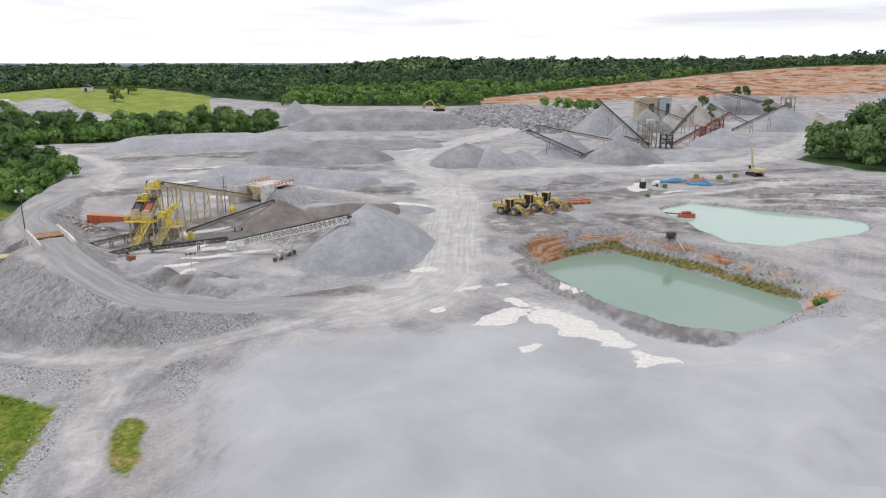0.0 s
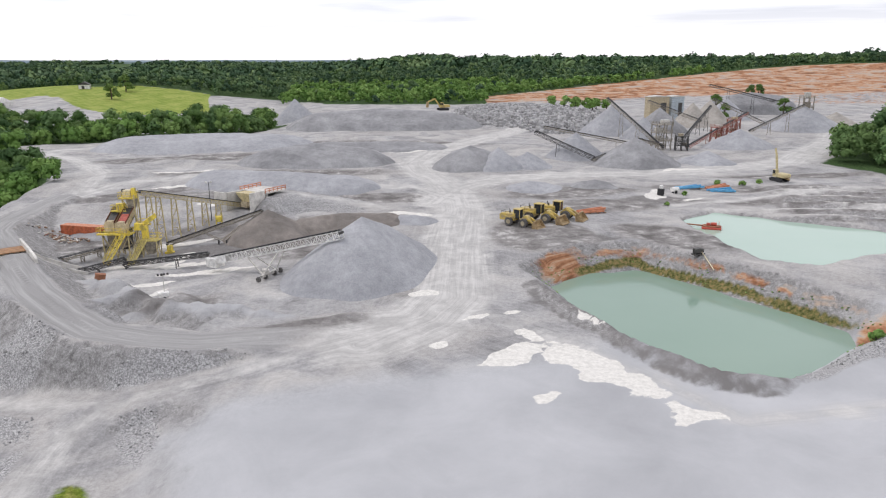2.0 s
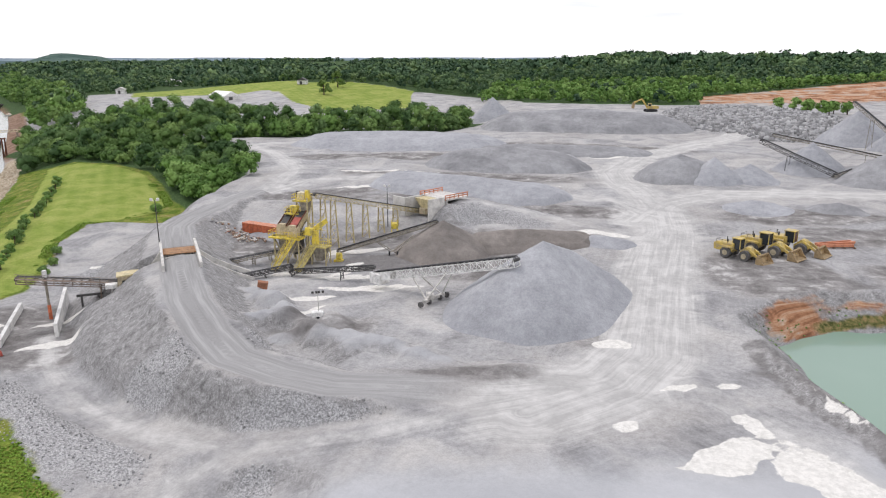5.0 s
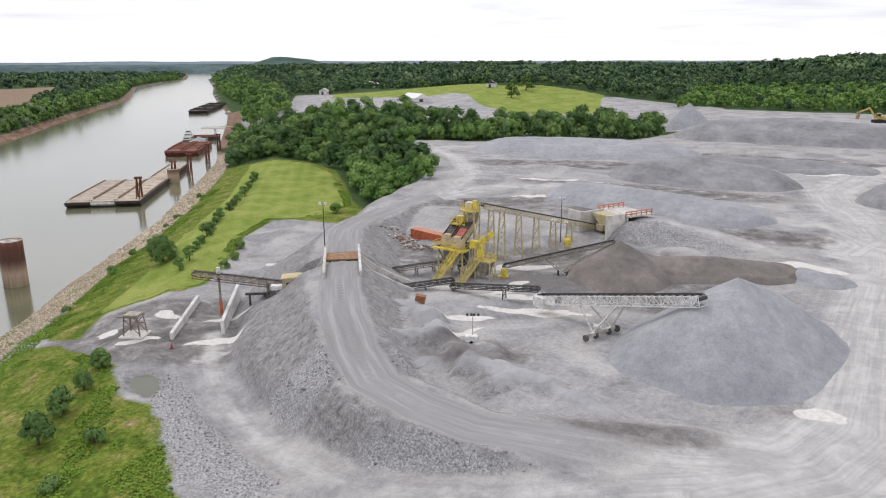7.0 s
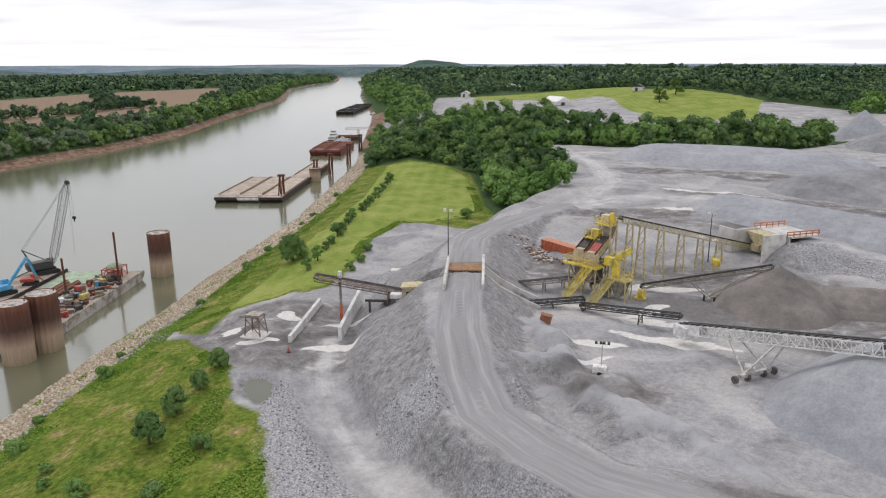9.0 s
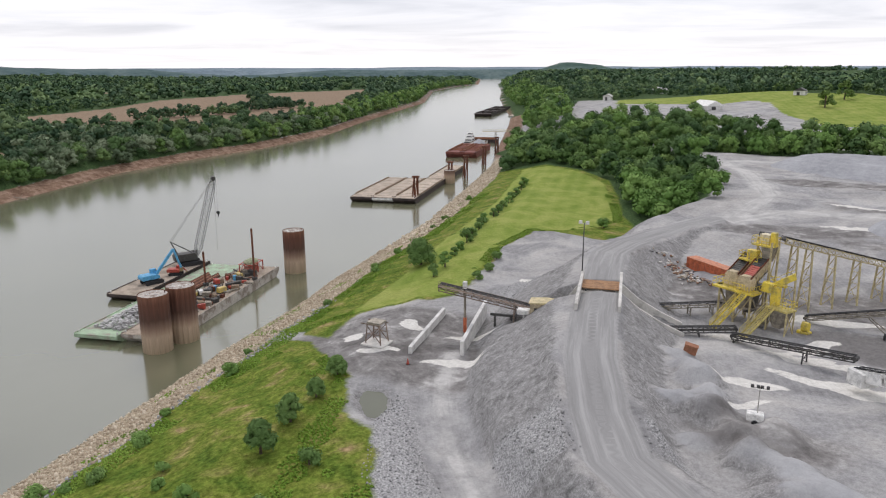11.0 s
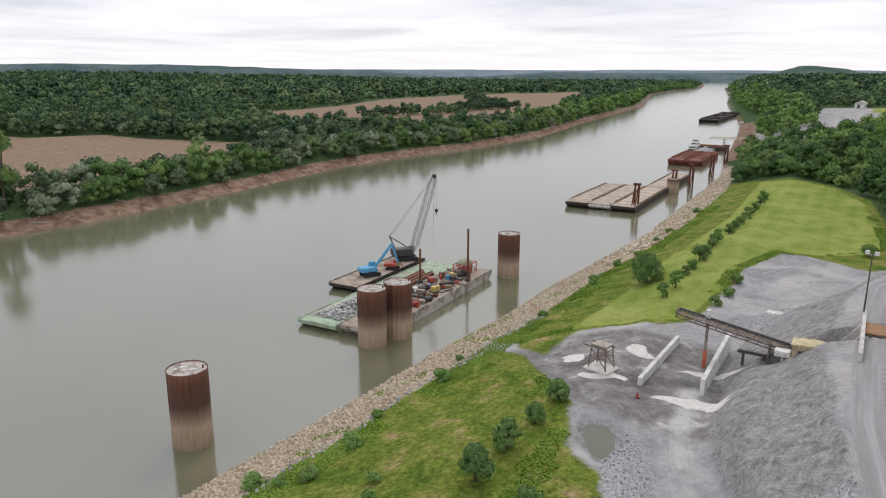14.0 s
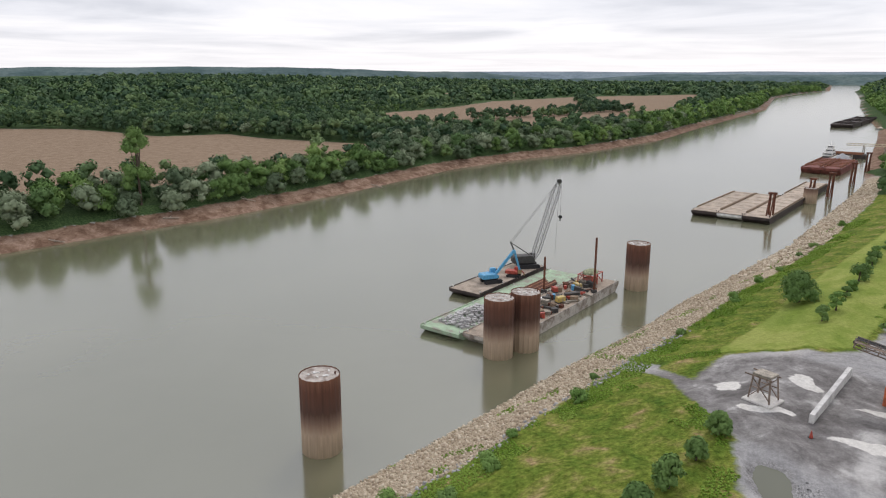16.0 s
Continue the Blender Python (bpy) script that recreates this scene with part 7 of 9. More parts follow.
wl_1 = wheel_loader(pose(17.6, 181.5, height_at(18, 181), 0, 0, -37) @ Matrix.Diagonal((1.05, 1.05, 1.1, 1)), "yellow wheel loader parked in line, dusty, bucket down")
for px, py, tn, sc in ((23.2, 186.0, -34, 1.18), (28.4, 190.0, -30, 1.18)):
    c = copy_thing(wl_1, pose(px, py, height_at(px, py), 0, 0, tn))
    c.matrix_world = pose(px, py, height_at(px, py), 0, 0, tn) @ Matrix.Diagonal((sc, sc, sc, 1))
    c["label"] = "large dusty yellow wheel loader parked in line, bucket down"


# ---- around the ponds ----
def raft():
    o = thing("pump_raft", "small rusty red pump raft floating on the pond", "raft", pose(63.5, 181.0, POND_2, 0, 0, -20))
    for s in (-1.1, 1.1):
        bm = B()
        cyl(bm, (0, s, 0.15), 0.45, 4.4, "x", seg=12)
        part("pontoon", bm, M_RED, o)
    bm = B()
    box(bm, (0, 0, 0.65), (3.8, 2.6, 0.15), 0, 0.03)
    part("deck", bm, M_RUST_B, o)
    bm = B()
    cyl(bm, (0.4, 0, 1.1), 0.4, 1.4, "x", seg=12)
    box(bm, (-0.8, 0, 1.0), (0.8, 0.9, 0.6), 0, 0.05)
    part("pump", bm, M_RED, o)
    bm = B()
    beam(bm, (-2.0, 0.4, 0.5), (-8.2, 1.2, 0.5), 0.35, sides=8)
    part("hose", bm, M_RUST_B, o)
    bm = B()
    beam(bm, (1.6, -1.0, 0.7), (1.6, -1.0, 1.8), 0.07)
    beam(bm, (1.6, 1.0, 0.7), (1.6, 1.0, 1.8), 0.07)
    beam(bm, (1.6, -1.0, 1.8), (1.6, 1.0, 1.8), 0.07)
    part("guard_frame", bm, M_RED, o)


def pump_skid(x, y):
    o = thing("pump_skid", "dark diesel pump on a skid between the ponds", "pump", pose(x, y, height_at(x, y), 0, 0, 25))
    bm = B()
    box(bm, (0, 0, 0.2), (2.6, 1.3, 0.25), 0, 0.03)
    part("skid", bm, M_DARKSTEEL, o)
    bm = B()
    box(bm, (-0.3, 0, 0.9), (1.5, 1.0, 1.0), 0, 0.08)
    cyl(bm, (0.9, 0, 0.8), 0.4, 0.6, "x", seg=10)
    part("engine", bm, M_DARKSTEEL, o)
    for q in ((-1.0, -5.5, -1.6), (2.0, 3.5, -0.6)):
        bm = B()
        beam(bm, (0.9, 0, 0.6), (q[0], q[1], q[2]), 0.22, sides=8)
        part("hose", bm, M_CREAM, o, "pale hose")


def tank(x, y):
    o = thing("fuel_tank", "black upright tank with a white top", "tank", pose(x, y, height_at(x, y)))
    bm = B()
    cyl(bm, (0, 0, 0.9), 1.0, 1.8, seg=16)
    part("tank_body", bm, M_DARK, o)
    bm = B()
    box(bm, (0.3, 0.8, 2.2), (0.9, 0.9, 1.0), 0, 0.1)
    part("tank_top", bm, M_WHITE, o, "white plastic top")
    t = thing("water_cart", "small white tank trailer with wheels", "trailer", pose(x + 5, y + 3, height_at(x + 5, y + 3), 0, 0, 20))
    bm = B()
    cyl(bm, (0, 0, 1.2), 0.7, 2.2, "x", seg=12)
    part("tank_body", bm, M_WHITE, t)
    for s in (-0.7, 0.7):
        bm = B()
        wheel(bm, (0, s, 0.4), 0.4, 0.2, (0, 1, 0))
        part("wheel", bm, M_DARK, t)


def steel_stack(x, y, turn, mat, label, seed):
    rng = random.Random(seed)
    o = thing("steel_stack", label, "steel stack", pose(x, y, height_at(x, y), 0, 0, turn), "stored plant parts")
    for k in range(5):
        bm = B()
        beam(bm, (-3.5 + rng.uniform(-1, 1), -1.2 + 0.6 * k, 0.35), (3.5 + rng.uniform(-1, 1), -1.2 + 0.6 * k + rng.uniform(-0.4, 0.4), 0.5 + rng.uniform(0, 0.7)), 0.35, 0.5)
        part("beam", bm, mat, o)
    bm = B()
    for k in range(4):
        box(bm, (-3 + 2 * k, 0, 0.12), (0.25, 3.2, 0.25))
    part("sleepers", bm, M_WOODEN, o)


raft()
pump_skid(50.8, 153.5)
tank(62.5, 219.5)
steel_stack(74, 229, 8, M_BLUE, "pale blue steel plant sections stored on the ground", 1)
steel_stack(82, 226, -12, M_BLUE, "pale blue steel plant sections stored on the ground", 2)
steel_stack(83, 231, 20, M_ORANGE_F, "orange steel plant sections stored on the ground", 3)
steel_stack(38, 196, 10, M_ORANGE_F, "orange steel parts lying by the haul road", 4)


def excavator(m, label, paint, boom, name="excavator", deck_only=False):
    """Tracked excavator or crane base: tracks, house, cab; boom: list of points in x, z with widths."""
    o = thing(name, label, "excavator", m)
    for s in (-1.15, 1.15):
        bm = B()
        prism(bm, [(-2.0, 0.25), (-1.7, 0.0), (1.7, 0.0), (2.0, 0.25), (2.0, 0.65), (1.7, 0.9), (-1.7, 0.9), (-2.0, 0.65)], s - 0.3, s + 0.3)
        part("track", bm, M_DARK, o)
    bm = B()
    cyl(bm, (0, 0, 1.0), 0.8, 0.3, seg=14)
    part("turntable", bm, M_DARKSTEEL, o)
    bm = B()
    prism(bm, [(-2.4, 1.1), (1.3, 1.1), (1.3, 1.7), (0.6, 2.1), (-2.2, 2.1), (-2.5, 1.8)], -1.25, 1.25)
    bmesh.ops.bevel(bm, geom=bm.edges[:], offset=0.06, segments=1, affect="EDGES")
    part("house", bm, paint, o)
    bm = B()
    box(bm, (0.7, 0.8, 2.2), (1.2, 0.9, 1.5), 0, 0.1)
    c = part("cab", bm, paint, o)
    bm = B()
    box(bm, (1.28, 0.8, 2.4), (0.08, 0.75, 0.9))
    box(bm, (0.75, 1.24, 2.4), (0.8, 0.06, 0.8))
    part("window_pane", bm, M_GLASS, c)
    names = ("boom", "stick", "bucket")
    for (x0, z0, x1, z1, w), nm in zip(boom, names):
        bm = B()
        beam(bm, (x0, -0.2, z0), (x1, -0.2, z1), w * 0.7, w)
        part(nm, bm, paint if nm != "bucket" else M_BUCKET, o)
    return o


DIGGER = ((1.2, 1.6, 3.2, 4.4, 0.5), (3.2, 4.4, 6.0, 3.2, 0.45), (6.0, 3.2, 6.3, 1.2, 0.9))
excavator(pose(108, 244, height_at(108, 244), 0, 0, 110) @ Matrix.Diagonal((1.25, 1.25, 1.25, 1)), "dusty tan tracked excavator with its boom raised upright", M_TAN, ((1.2, 1.6, 2.0, 6.4, 0.5), (2.0, 6.4, 2.6, 8.2, 0.4), (1.0, 1.4, -3.0, 0.8, 0.5)))
excavator(pose(-2, 455, height_at(-2, 455) + 7.5, 0, 0, 200) @ Matrix.Diagonal((1.6, 1.6, 1.6, 1)), "yellow tracked excavator working on the far spoil bank", M_CAT, DIGGER)


# ---- far crushing plant ----
def plant_tower(x, y, w, h, turn, label, mat, seed):
    rng = random.Random(seed)
    z = height_at(x, y)
    o = thing("crusher_tower", label, "crushing plant", pose(x, y, z - 0.1, 0, 0, turn), "crushing plant")
    for px in (-w / 2, 0, w / 2):
        for py in (-w / 3, w / 3):
            bm = B()
            beam(bm, (px, py, 0), (px, py, h), 0.35)
            part("leg", bm, mat, o)
    for k in range(3):
        zz = h * (0.35 + 0.3 * k)
        bm = B()
        box(bm, (0, 0, zz), (w * 1.1, w * 0.8, 0.25), 0, 0.03)
        a, c = w * 0.55, w * 0.4
        railing(bm, [(-a, -c), (a, -c), (a, c), (-a, c), (-a, -c)], zz + 0.1)
        part("platform", bm, mat, o)
        bm = B()
        box(bm, (rng.uniform(-w / 4, w / 4), rng.uniform(-0.6, 0.6), zz + h * 0.09), (w * 0.45, w * 0.4, h * 0.17), rng.uniform(-8, 8), 0.08)
        part("housing", bm, rng.choice((M_STEEL, M_GALV, M_CREAM_D)), o)
    bm = B()
    for py in (-w / 3, w / 3):
        beam(bm, (-w / 2, py, 0.3), (0, py, h * 0.9), 0.2)
        beam(bm, (w / 2, py, 0.3), (0, py, h * 0.9), 0.2)
    part("bracing", bm, mat, o)
    return o


plant_tower(93, 325, 7, 11.5, 10, "grey steel crusher tower with stacked platforms", M_STEEL, 1)
plant_tower(101, 322, 5, 6.5, -10, "low grey steel crusher frame with machinery", M_DARKSTEEL, 2)
plant_tower(128, 352, 6, 7, 20, "rusty red crushing unit with machinery", M_RED_D, 3)
plant_tower(140, 366, 5, 9, 25, "rusty red screening unit below a conveyor", M_RED_D, 4)
plant_tower(196, 410, 6, 17, 5, "far steel plant tower by a stockpile", M_STEEL, 5)
M_far = M_STEEL
conveyor("plant_conveyor", (90, 312, 3.5), (82, 384, 20), 1.3, 1.1, M_far, "long grey lattice conveyor rising to a stockpile top", legs=((0.4, 0.5), (0.7, 0.5)), bay=2.4)
conveyor("plant_conveyor", (74, 290, 9.5), (92, 318, 4.0), 1.2, 0.9, M_far, "grey lattice conveyor running down a stockpile", legs=((0.6, 0.3),), bay=2.4)
conveyor("plant_conveyor", (55, 282, 3.0), (76, 292, 9.5), 1.0, 0.7, M_far, "slim grey conveyor feeding a dark stockpile", legs=((0.5, 0.3),), bay=2.4)
conveyor("plant_conveyor", (128, 378, 9.0), (106, 396, 18), 1.4, 1.1, M_far, "grey lattice conveyor rising to a stockpile top", legs=((0.5, 0.5),), bay=2.4)
conveyor("plant_conveyor", (112, 352, 4.0), (142, 404, 15), 1.1, 0.8, M_DARKSTEEL, "dark lattice conveyor rising over the plant", legs=((0.5, 0.5), (0.85, 0.5)), bay=2.4)
conveyor("plant_conveyor", (104, 322, 3.0), (152, 380, 13), 1.3, 1.0, M_RED_D, "rusty red conveyor at the crushing plant", legs=((0.3, 0.3), (0.6, 0.4), (0.85, 0.4)), bay=2.4)
conveyor("plant_conveyor", (172, 406, 5.5), (150, 424, 17.5), 1.5, 1.2, M_far, "grey lattice conveyor rising to a stockpile top", legs=((0.5, 0.5),), bay=2.4)
conveyor("plant_conveyor", (150, 370, 5.0), (190, 400, 15.5), 1.1, 0.8, M_far, "slim grey stacking conveyor over a stockpile", legs=((0.35, 0.4), (0.7, 0.4)), bay=2.4)
conveyor("plant_conveyor", (56, 285, 3.0), (36, 304, 11.0), 1.5, 1.2, M_DARKSTEEL, "dark inclined stacker conveyor in the yard", legs=((0.6, 0.7),), bay=2.0)
conveyor("plant_conveyor", (232, 520, 10), (168, 480, 23), 1.5, 1.2, M_DARKSTEEL, "long dark conveyor falling to the far plant", legs=((0.4, 0.6), (0.75, 0.6)), bay=3.0)
conveyor("plant_conveyor", (40, 308, 13), (80, 298, 6.0), 1.0, 0.7, M_far, "thin grey conveyor across the yard", legs=((0.3, 0.4), (0.7, 0.4)), bay=2.4)


def plant_shed(x, y, turn, sx, sy, sz, mat, label):
    z = height_at(x, y)
    o = thing("plant_shed", label, "shed", pose(x, y, z, 0, 0, turn))
    bm = B()
    box(bm, (0, 0, sz / 2), (sx, sy, sz), 0, 0.05)
    part("wall", bm, mat, o)
    bm = B()
    prism(bm, [(-sx / 2 - 0.4, sz), (sx / 2 + 0.4, sz), (sx / 2 + 0.4, sz + 0.25), (0, sz + 0.9), (-sx / 2 - 0.4, sz + 0.25)], -sy / 2 - 0.4, sy / 2 + 0.4)
    part("roof", bm, M_GALV, o)
    bm = B()
    box(bm, (sx * 0.2, -sy / 2 - 0.03, sz * 0.4), (sx * 0.3, 0.08, sz * 0.75))
    part("door", bm, M_DARKSTEEL, o)


plant_shed(127, 452, 8, 12, 8, 15, M_CREAM_D, "tan steel plant building behind the stockpiles")
plant_shed(139, 456, 8, 8, 8, 15, M_BLUE_G, "pale blue-grey steel plant building")

# ---- mooring cells, dolphins, barges ----
def stained_steel():
    """Sheet piling: silt and bleached below, rust above, drip streaks."""
    m, nt, b = nodes_of("stained_sheet_piling", 0.85)
    v = world_coords(nt)
    sep = nt.nodes.new("ShaderNodeSeparateXYZ")
    nt.links.new(v, sep.inputs[0])
    mp = nt.nodes.new("ShaderNodeMapping")
    mp.inputs["Scale"].default_value = (2.2, 2.2, 0.12)
    nt.links.new(v, mp.inputs[0])
    streak = noise_node(nt, 1.0, 5, 0.7, mp.outputs[0])
    lift = math_node(nt, "MULTIPLY_ADD", streak.outputs[0], 3.4)
    lift.inputs[2].default_value = -1.7
    zz = math_node(nt, "ADD", sep.outputs[2], lift.outputs[0])
    mr = nt.nodes.new("ShaderNodeMapRange")
    mr.inputs[1].default_value, mr.inputs[2].default_value = -18.4, -6.0
    nt.links.new(zz.outputs[0], mr.inputs[0])
    r = ramp_node(nt, mr.outputs[0], [(0.0, (0.30, 0.23, 0.15)), (0.30, (0.42, 0.31, 0.22)), (0.44, (0.22, 0.14, 0.10)), (0.58, (0.085, 0.042, 0.030)), (0.85, (0.12, 0.048, 0.030)), (1.0, (0.20, 0.09, 0.055))])
    mx = mix_node(nt, 0.45, r.outputs[0], streak.outputs[0], "OVERLAY")
    nt.links.new(mx.outputs[0], b.inputs["Base Color"])
    n2 = noise_node(nt, 4, 4, 0.7, v)
    bump_to(nt, b, n2.outputs[0], 0.4, 0.03)
    return m


M_CELL = stained_steel()
M_CAP = plain("weathered_cap", (0.42, 0.38, 0.34), 0.9, 0.0, 0.35, 0.8, grime=(0.22, 0.17, 0.14))


def mooring_cell(x, y, r=3.0, top=-6.0, label="round rust-streaked sheet-pile mooring cell standing in the river"):
    o = thing("mooring_cell", label, "mooring cell", pose(x, y, WATER - 2), "mooring cells")
    h = top - WATER + 2
    bm = B()
    n = 72
    rings = []
    for z in (0, h * 0.35, h * 0.7, h):
        rings.append([bm.verts.new(((r + (0.06 if k % 4 < 2 else -0.02)) * math.cos(6.28319 * k / n), (r + (0.06 if k % 4 < 2 else -0.02)) * math.sin(6.28319 * k / n), z)) for k in range(n)])
    for a, c in zip(rings[:-1], rings[1:]):
        for k in range(n):
            j = (k + 1) % n
            bm.faces.new((a[k], a[j], c[j], c[k]))
    part("sheet_pile_shell", bm, M_CELL, o)
    bm = B()
    cyl(bm, (0, 0, h - 0.32), r - 0.08, 0.35, seg=36)
    part("concrete_cap", bm, M_CAP, o, "weathered concrete cap")
    rng = random.Random(int(abs(x)))
    for _ in range(7):
        a, q = rng.uniform(0, 6.28), rng.uniform(0.5, r - 0.6)
        bm = B()
        box(bm, (q * math.cos(a), q * math.sin(a), h - 0.1), (rng.uniform(0.2, 0.9), rng.uniform(0.15, 0.4), rng.uniform(0.08, 0.25)), rng.uniform(0, 180))
        part("cap_debris", bm, M_WHITE_C, o)
    bm = B()
    beam(bm, (0.4, r - 0.7, h - 0.2), (0.4, r - 0.7, h + 0.35), 0.25, sides=8)
    part("bollard", bm, M_RUST, o)
    return o


mooring_cell(-128.8, 59.6)
mooring_cell(-159.3, 96.0)
mooring_cell(-162.0, 102.4)
mooring_cell(-196.8, 144.8)
mooring_cell(-301.5, 280.0, 2.8, -11.8, "low rust-stained mooring cell beside the moored barges")


def dolphin(x, y, top, turn):
    o = thing("mooring_dolphin", "rusty steel mooring dolphin of upright and raking piles", "dolphin", pose(x, y, WATER - 2, 0, 0, turn), "mooring dolphins")
    h = top - WATER + 2
    for px in (-0.8, 0.8):
        bm = B()
        beam(bm, (px, 0, 0), (px, 0, h), 0.85, sides=12)
        part("pile", bm, M_RUST, o)
    for px in (-0.7, 0.7):
        bm = B()
        beam(bm, (px, 5.6, 0), (px, 0.7, h - 0.6), 0.5, sides=10)
        part("raking_pile", bm, M_RUST, o)
    bm = B()
    box(bm, (0, 0.2, h - 0.4), (3.0, 1.8, 0.8), 0, 0.06)
    part("pile_cap", bm, M_RUST, o)


for dx, dy, dt in ((-268.6, 236.6, -7.0), (-303.8, 282.4, -7.6), (-314.5, 301, -7.0), (-345.5, 340, -7.0), (-386, 385, -7.0)):
    dolphin(dx, dy, dt, 220)

AXIS = 139.5  # the moored barges' heading


def barge(x, y, turn, ln, w, free, hull, deck, label, style="cover", bow=None):
    """A river barge whose bow corner on the river side stands at x, y: raked hull, deck, coaming and covers or an open hold."""
    o = thing("barge", label, "barge", pose(x, y, WATER, 0, 0, turn), "moored barges")
    bm = B()
    prism(bm, [(0, free), (0, free - 0.9), (3.4, -0.6), (ln - 1, -0.6), (ln, 0.2), (ln, free)], -w, 0)
    part("hull", bm, hull, o)
    if bow is not None:
        bm = B()
        prism(bm, [(-0.05, free - 0.05), (-0.05, free - 0.9), (1.6, free - 1.9), (1.7, free - 1.8), (0.1, free - 0.8)], -w + 0.2, -0.2)
        part("bow_plate", bm, bow, o, "pale painted bow plate")
    if style == "cover":
        bm = B()
        box(bm, (ln / 2, -w / 2, free + 0.12), (ln - 0.3, w - 0.2, 0.24), 0, 0.05)
        part("cover", bm, deck, o, "tan flat cover")
        for s in (-0.25, -w + 0.25):
            bm = B()
            box(bm, (ln * 0.54, s, free + 0.45), (ln * 0.86, 0.28, 0.7), 0, 0.04)
            part("coaming", bm, M_WOODEN, o, "brown coaming")
        for k in range(7):
            bm = B()
            box(bm, (4 + k * (ln - 7) / 6, -w / 2, free + 0.27), (0.1, w - 1.2, 0.06))
            part("cover_seam", bm, M_WOODEN, o)
    else:
        for s in (-0.6, -w + 0.6):
            bm = B()
            box(bm, (ln / 2, s, free + 0.1), (ln - 0.4, 1.1, 0.2), 0, 0.04)
            part("side_deck", bm, hull, o)
            bm = B()
            box(bm, (ln / 2, s * 0.9 - w * 0.05, free + 0.7), (ln * 0.84, 0.15, 1.1), 0, 0.03)
            part("coaming", bm, deck, o)
        for e in (2.2, ln - 2.0):
            bm = B()
            box(bm, (e, -w / 2, free + 0.1), (4.0, w - 1.0, 0.2), 0, 0.04)
            part("end_deck", bm, hull, o)
        bm = B()
        box(bm, (ln / 2, -w / 2, free - 0.2), (ln - 8, w - 2.2, 0.2))
        part("hold_floor", bm, deck, o)
        for k in range(1, 6):
            bm = B()
            box(bm, (4 + k * (ln - 8) / 6, -w / 2, free + 0.5), (0.3, w - 1.6, 0.5), 0, 0.03)
            part("cross_beam", bm, deck, o)
    for k in range(4):
        for s in (-0.45, -w + 0.45):
            part("bollard", cyl(B(), (1.5 + k * (ln - 3) / 3, s, free + 0.4), 0.18, 0.5, seg=8), M_DARKSTEEL, o)
    return o


ax = (math.cos(radians(90 + 40.5)), math.sin(radians(90 + 40.5)))
pr = (0.76, 0.65)
for k in range(3):
    barge(-285 + pr[0] * 9.9 * k, 212.5 + pr[1] * 9.9 * k, 90 + 40.5, 58, 9.8, 2.4, M_HULL, M_DECK, "moored barge with tan flat covers and a dark hull", bow=M_WHITE_C if k == 1 else None)
barge(-285 + pr[0] * 19.8 + ax[0] * 59, 212.5 + pr[1] * 19.8 + ax[1] * 59, 90 + 40.5, 52, 9.8, 2.4, M_HULL, M_DECK, "moored barge with tan flat covers and a dark hull")
for k in range(2):
    barge(-390 + pr[0] * 10.4 * k, 343.5 + pr[1] * 10.4 * k, 90 + 40.5, 58, 10.2, 3.4, M_REDHULL, M_RUST_B, "moored open barge with a rusty red hull", "open")
for k in range(2):
    for j in range(3):
        barge(-700 + pr[0] * 10.6 * k + ax[0] * 59 * j, 619 + pr[1] * 10.6 * k + ax[1] * 59 * j, 90 + 40.5, 58, 10.4, 3.6, M_HULL, M_HULL, "distant empty barge with a dark hull and open hold", "open")
barge(-668, 646, 90 + 40.5, 50, 9, 1.0, M_CONCRETE, M_DECK, "distant low pale deck barge by the bank")
barge(-466, 422, 40, 26, 9, 2.4, M_HULL, M_RUST_B, "dark barge lying across the river at a loading berth", "open")


def stone_barge():
    barge(-424, 386, 90 + 40.5, 46, 10, 1.6, M_GALV, M_CONCRETE, "pale grey barge loaded with stone at the berth")
    bm = B()
    cyl(bm, (0, 0, 1.6), 6.0, 3.2, r2=0.6, seg=18)
    ob = part("cargo_heap", bm, M_PILE)
    ob.matrix_world = pose(-436, 410, WATER + 1.7) @ Matrix.Diagonal((0.8, 2.0, 1, 1))
    ob.rotation_euler[2] = radians(40.5)
    tagged(ob, "heap of pale stone lying on a barge", "stone heap")


def towboat(x, y, turn):
    o = thing("towboat", "small white river towboat with a stepped wheelhouse", "boat", pose(x, y, WATER, 0, 0, turn))
    bm = B()
    prism(bm, [(-8, 1.6), (-8, -0.4), (8, -0.4), (9.5, 1.0), (9.5, 1.8)], -3.2, 3.2)
    part("hull", bm, M_DARKSTEEL, o)
    for k, (sx, sy, z, h) in enumerate(((12, 5.6, 1.7, 2.4), (7, 4.6, 4.1, 2.2), (3.6, 3.6, 6.3, 2.2))):
        bm = B()
        box(bm, (-1 + 0.8 * k, 0, z + h / 2), (sx, sy, h), 0, 0.1)
        part("deckhouse", bm, M_WHITE, o)
        bm = B()
        box(bm, (-1 + 0.8 * k, 0, z + h * 0.62), (sx + 0.06, sy * 0.8, h * 0.3))
        box(bm, (-1 + 0.8 * k, 0, z + h * 0.62), (sx * 0.8, sy + 0.06, h * 0.3))
        part("window_band", bm, M_GLASS, o)
    bm = B()
    beam(bm, (0.6, 0, 8.4), (0.6, 0, 12.0), 0.2, sides=8)
    part("mast", bm, M_WHITE, o)


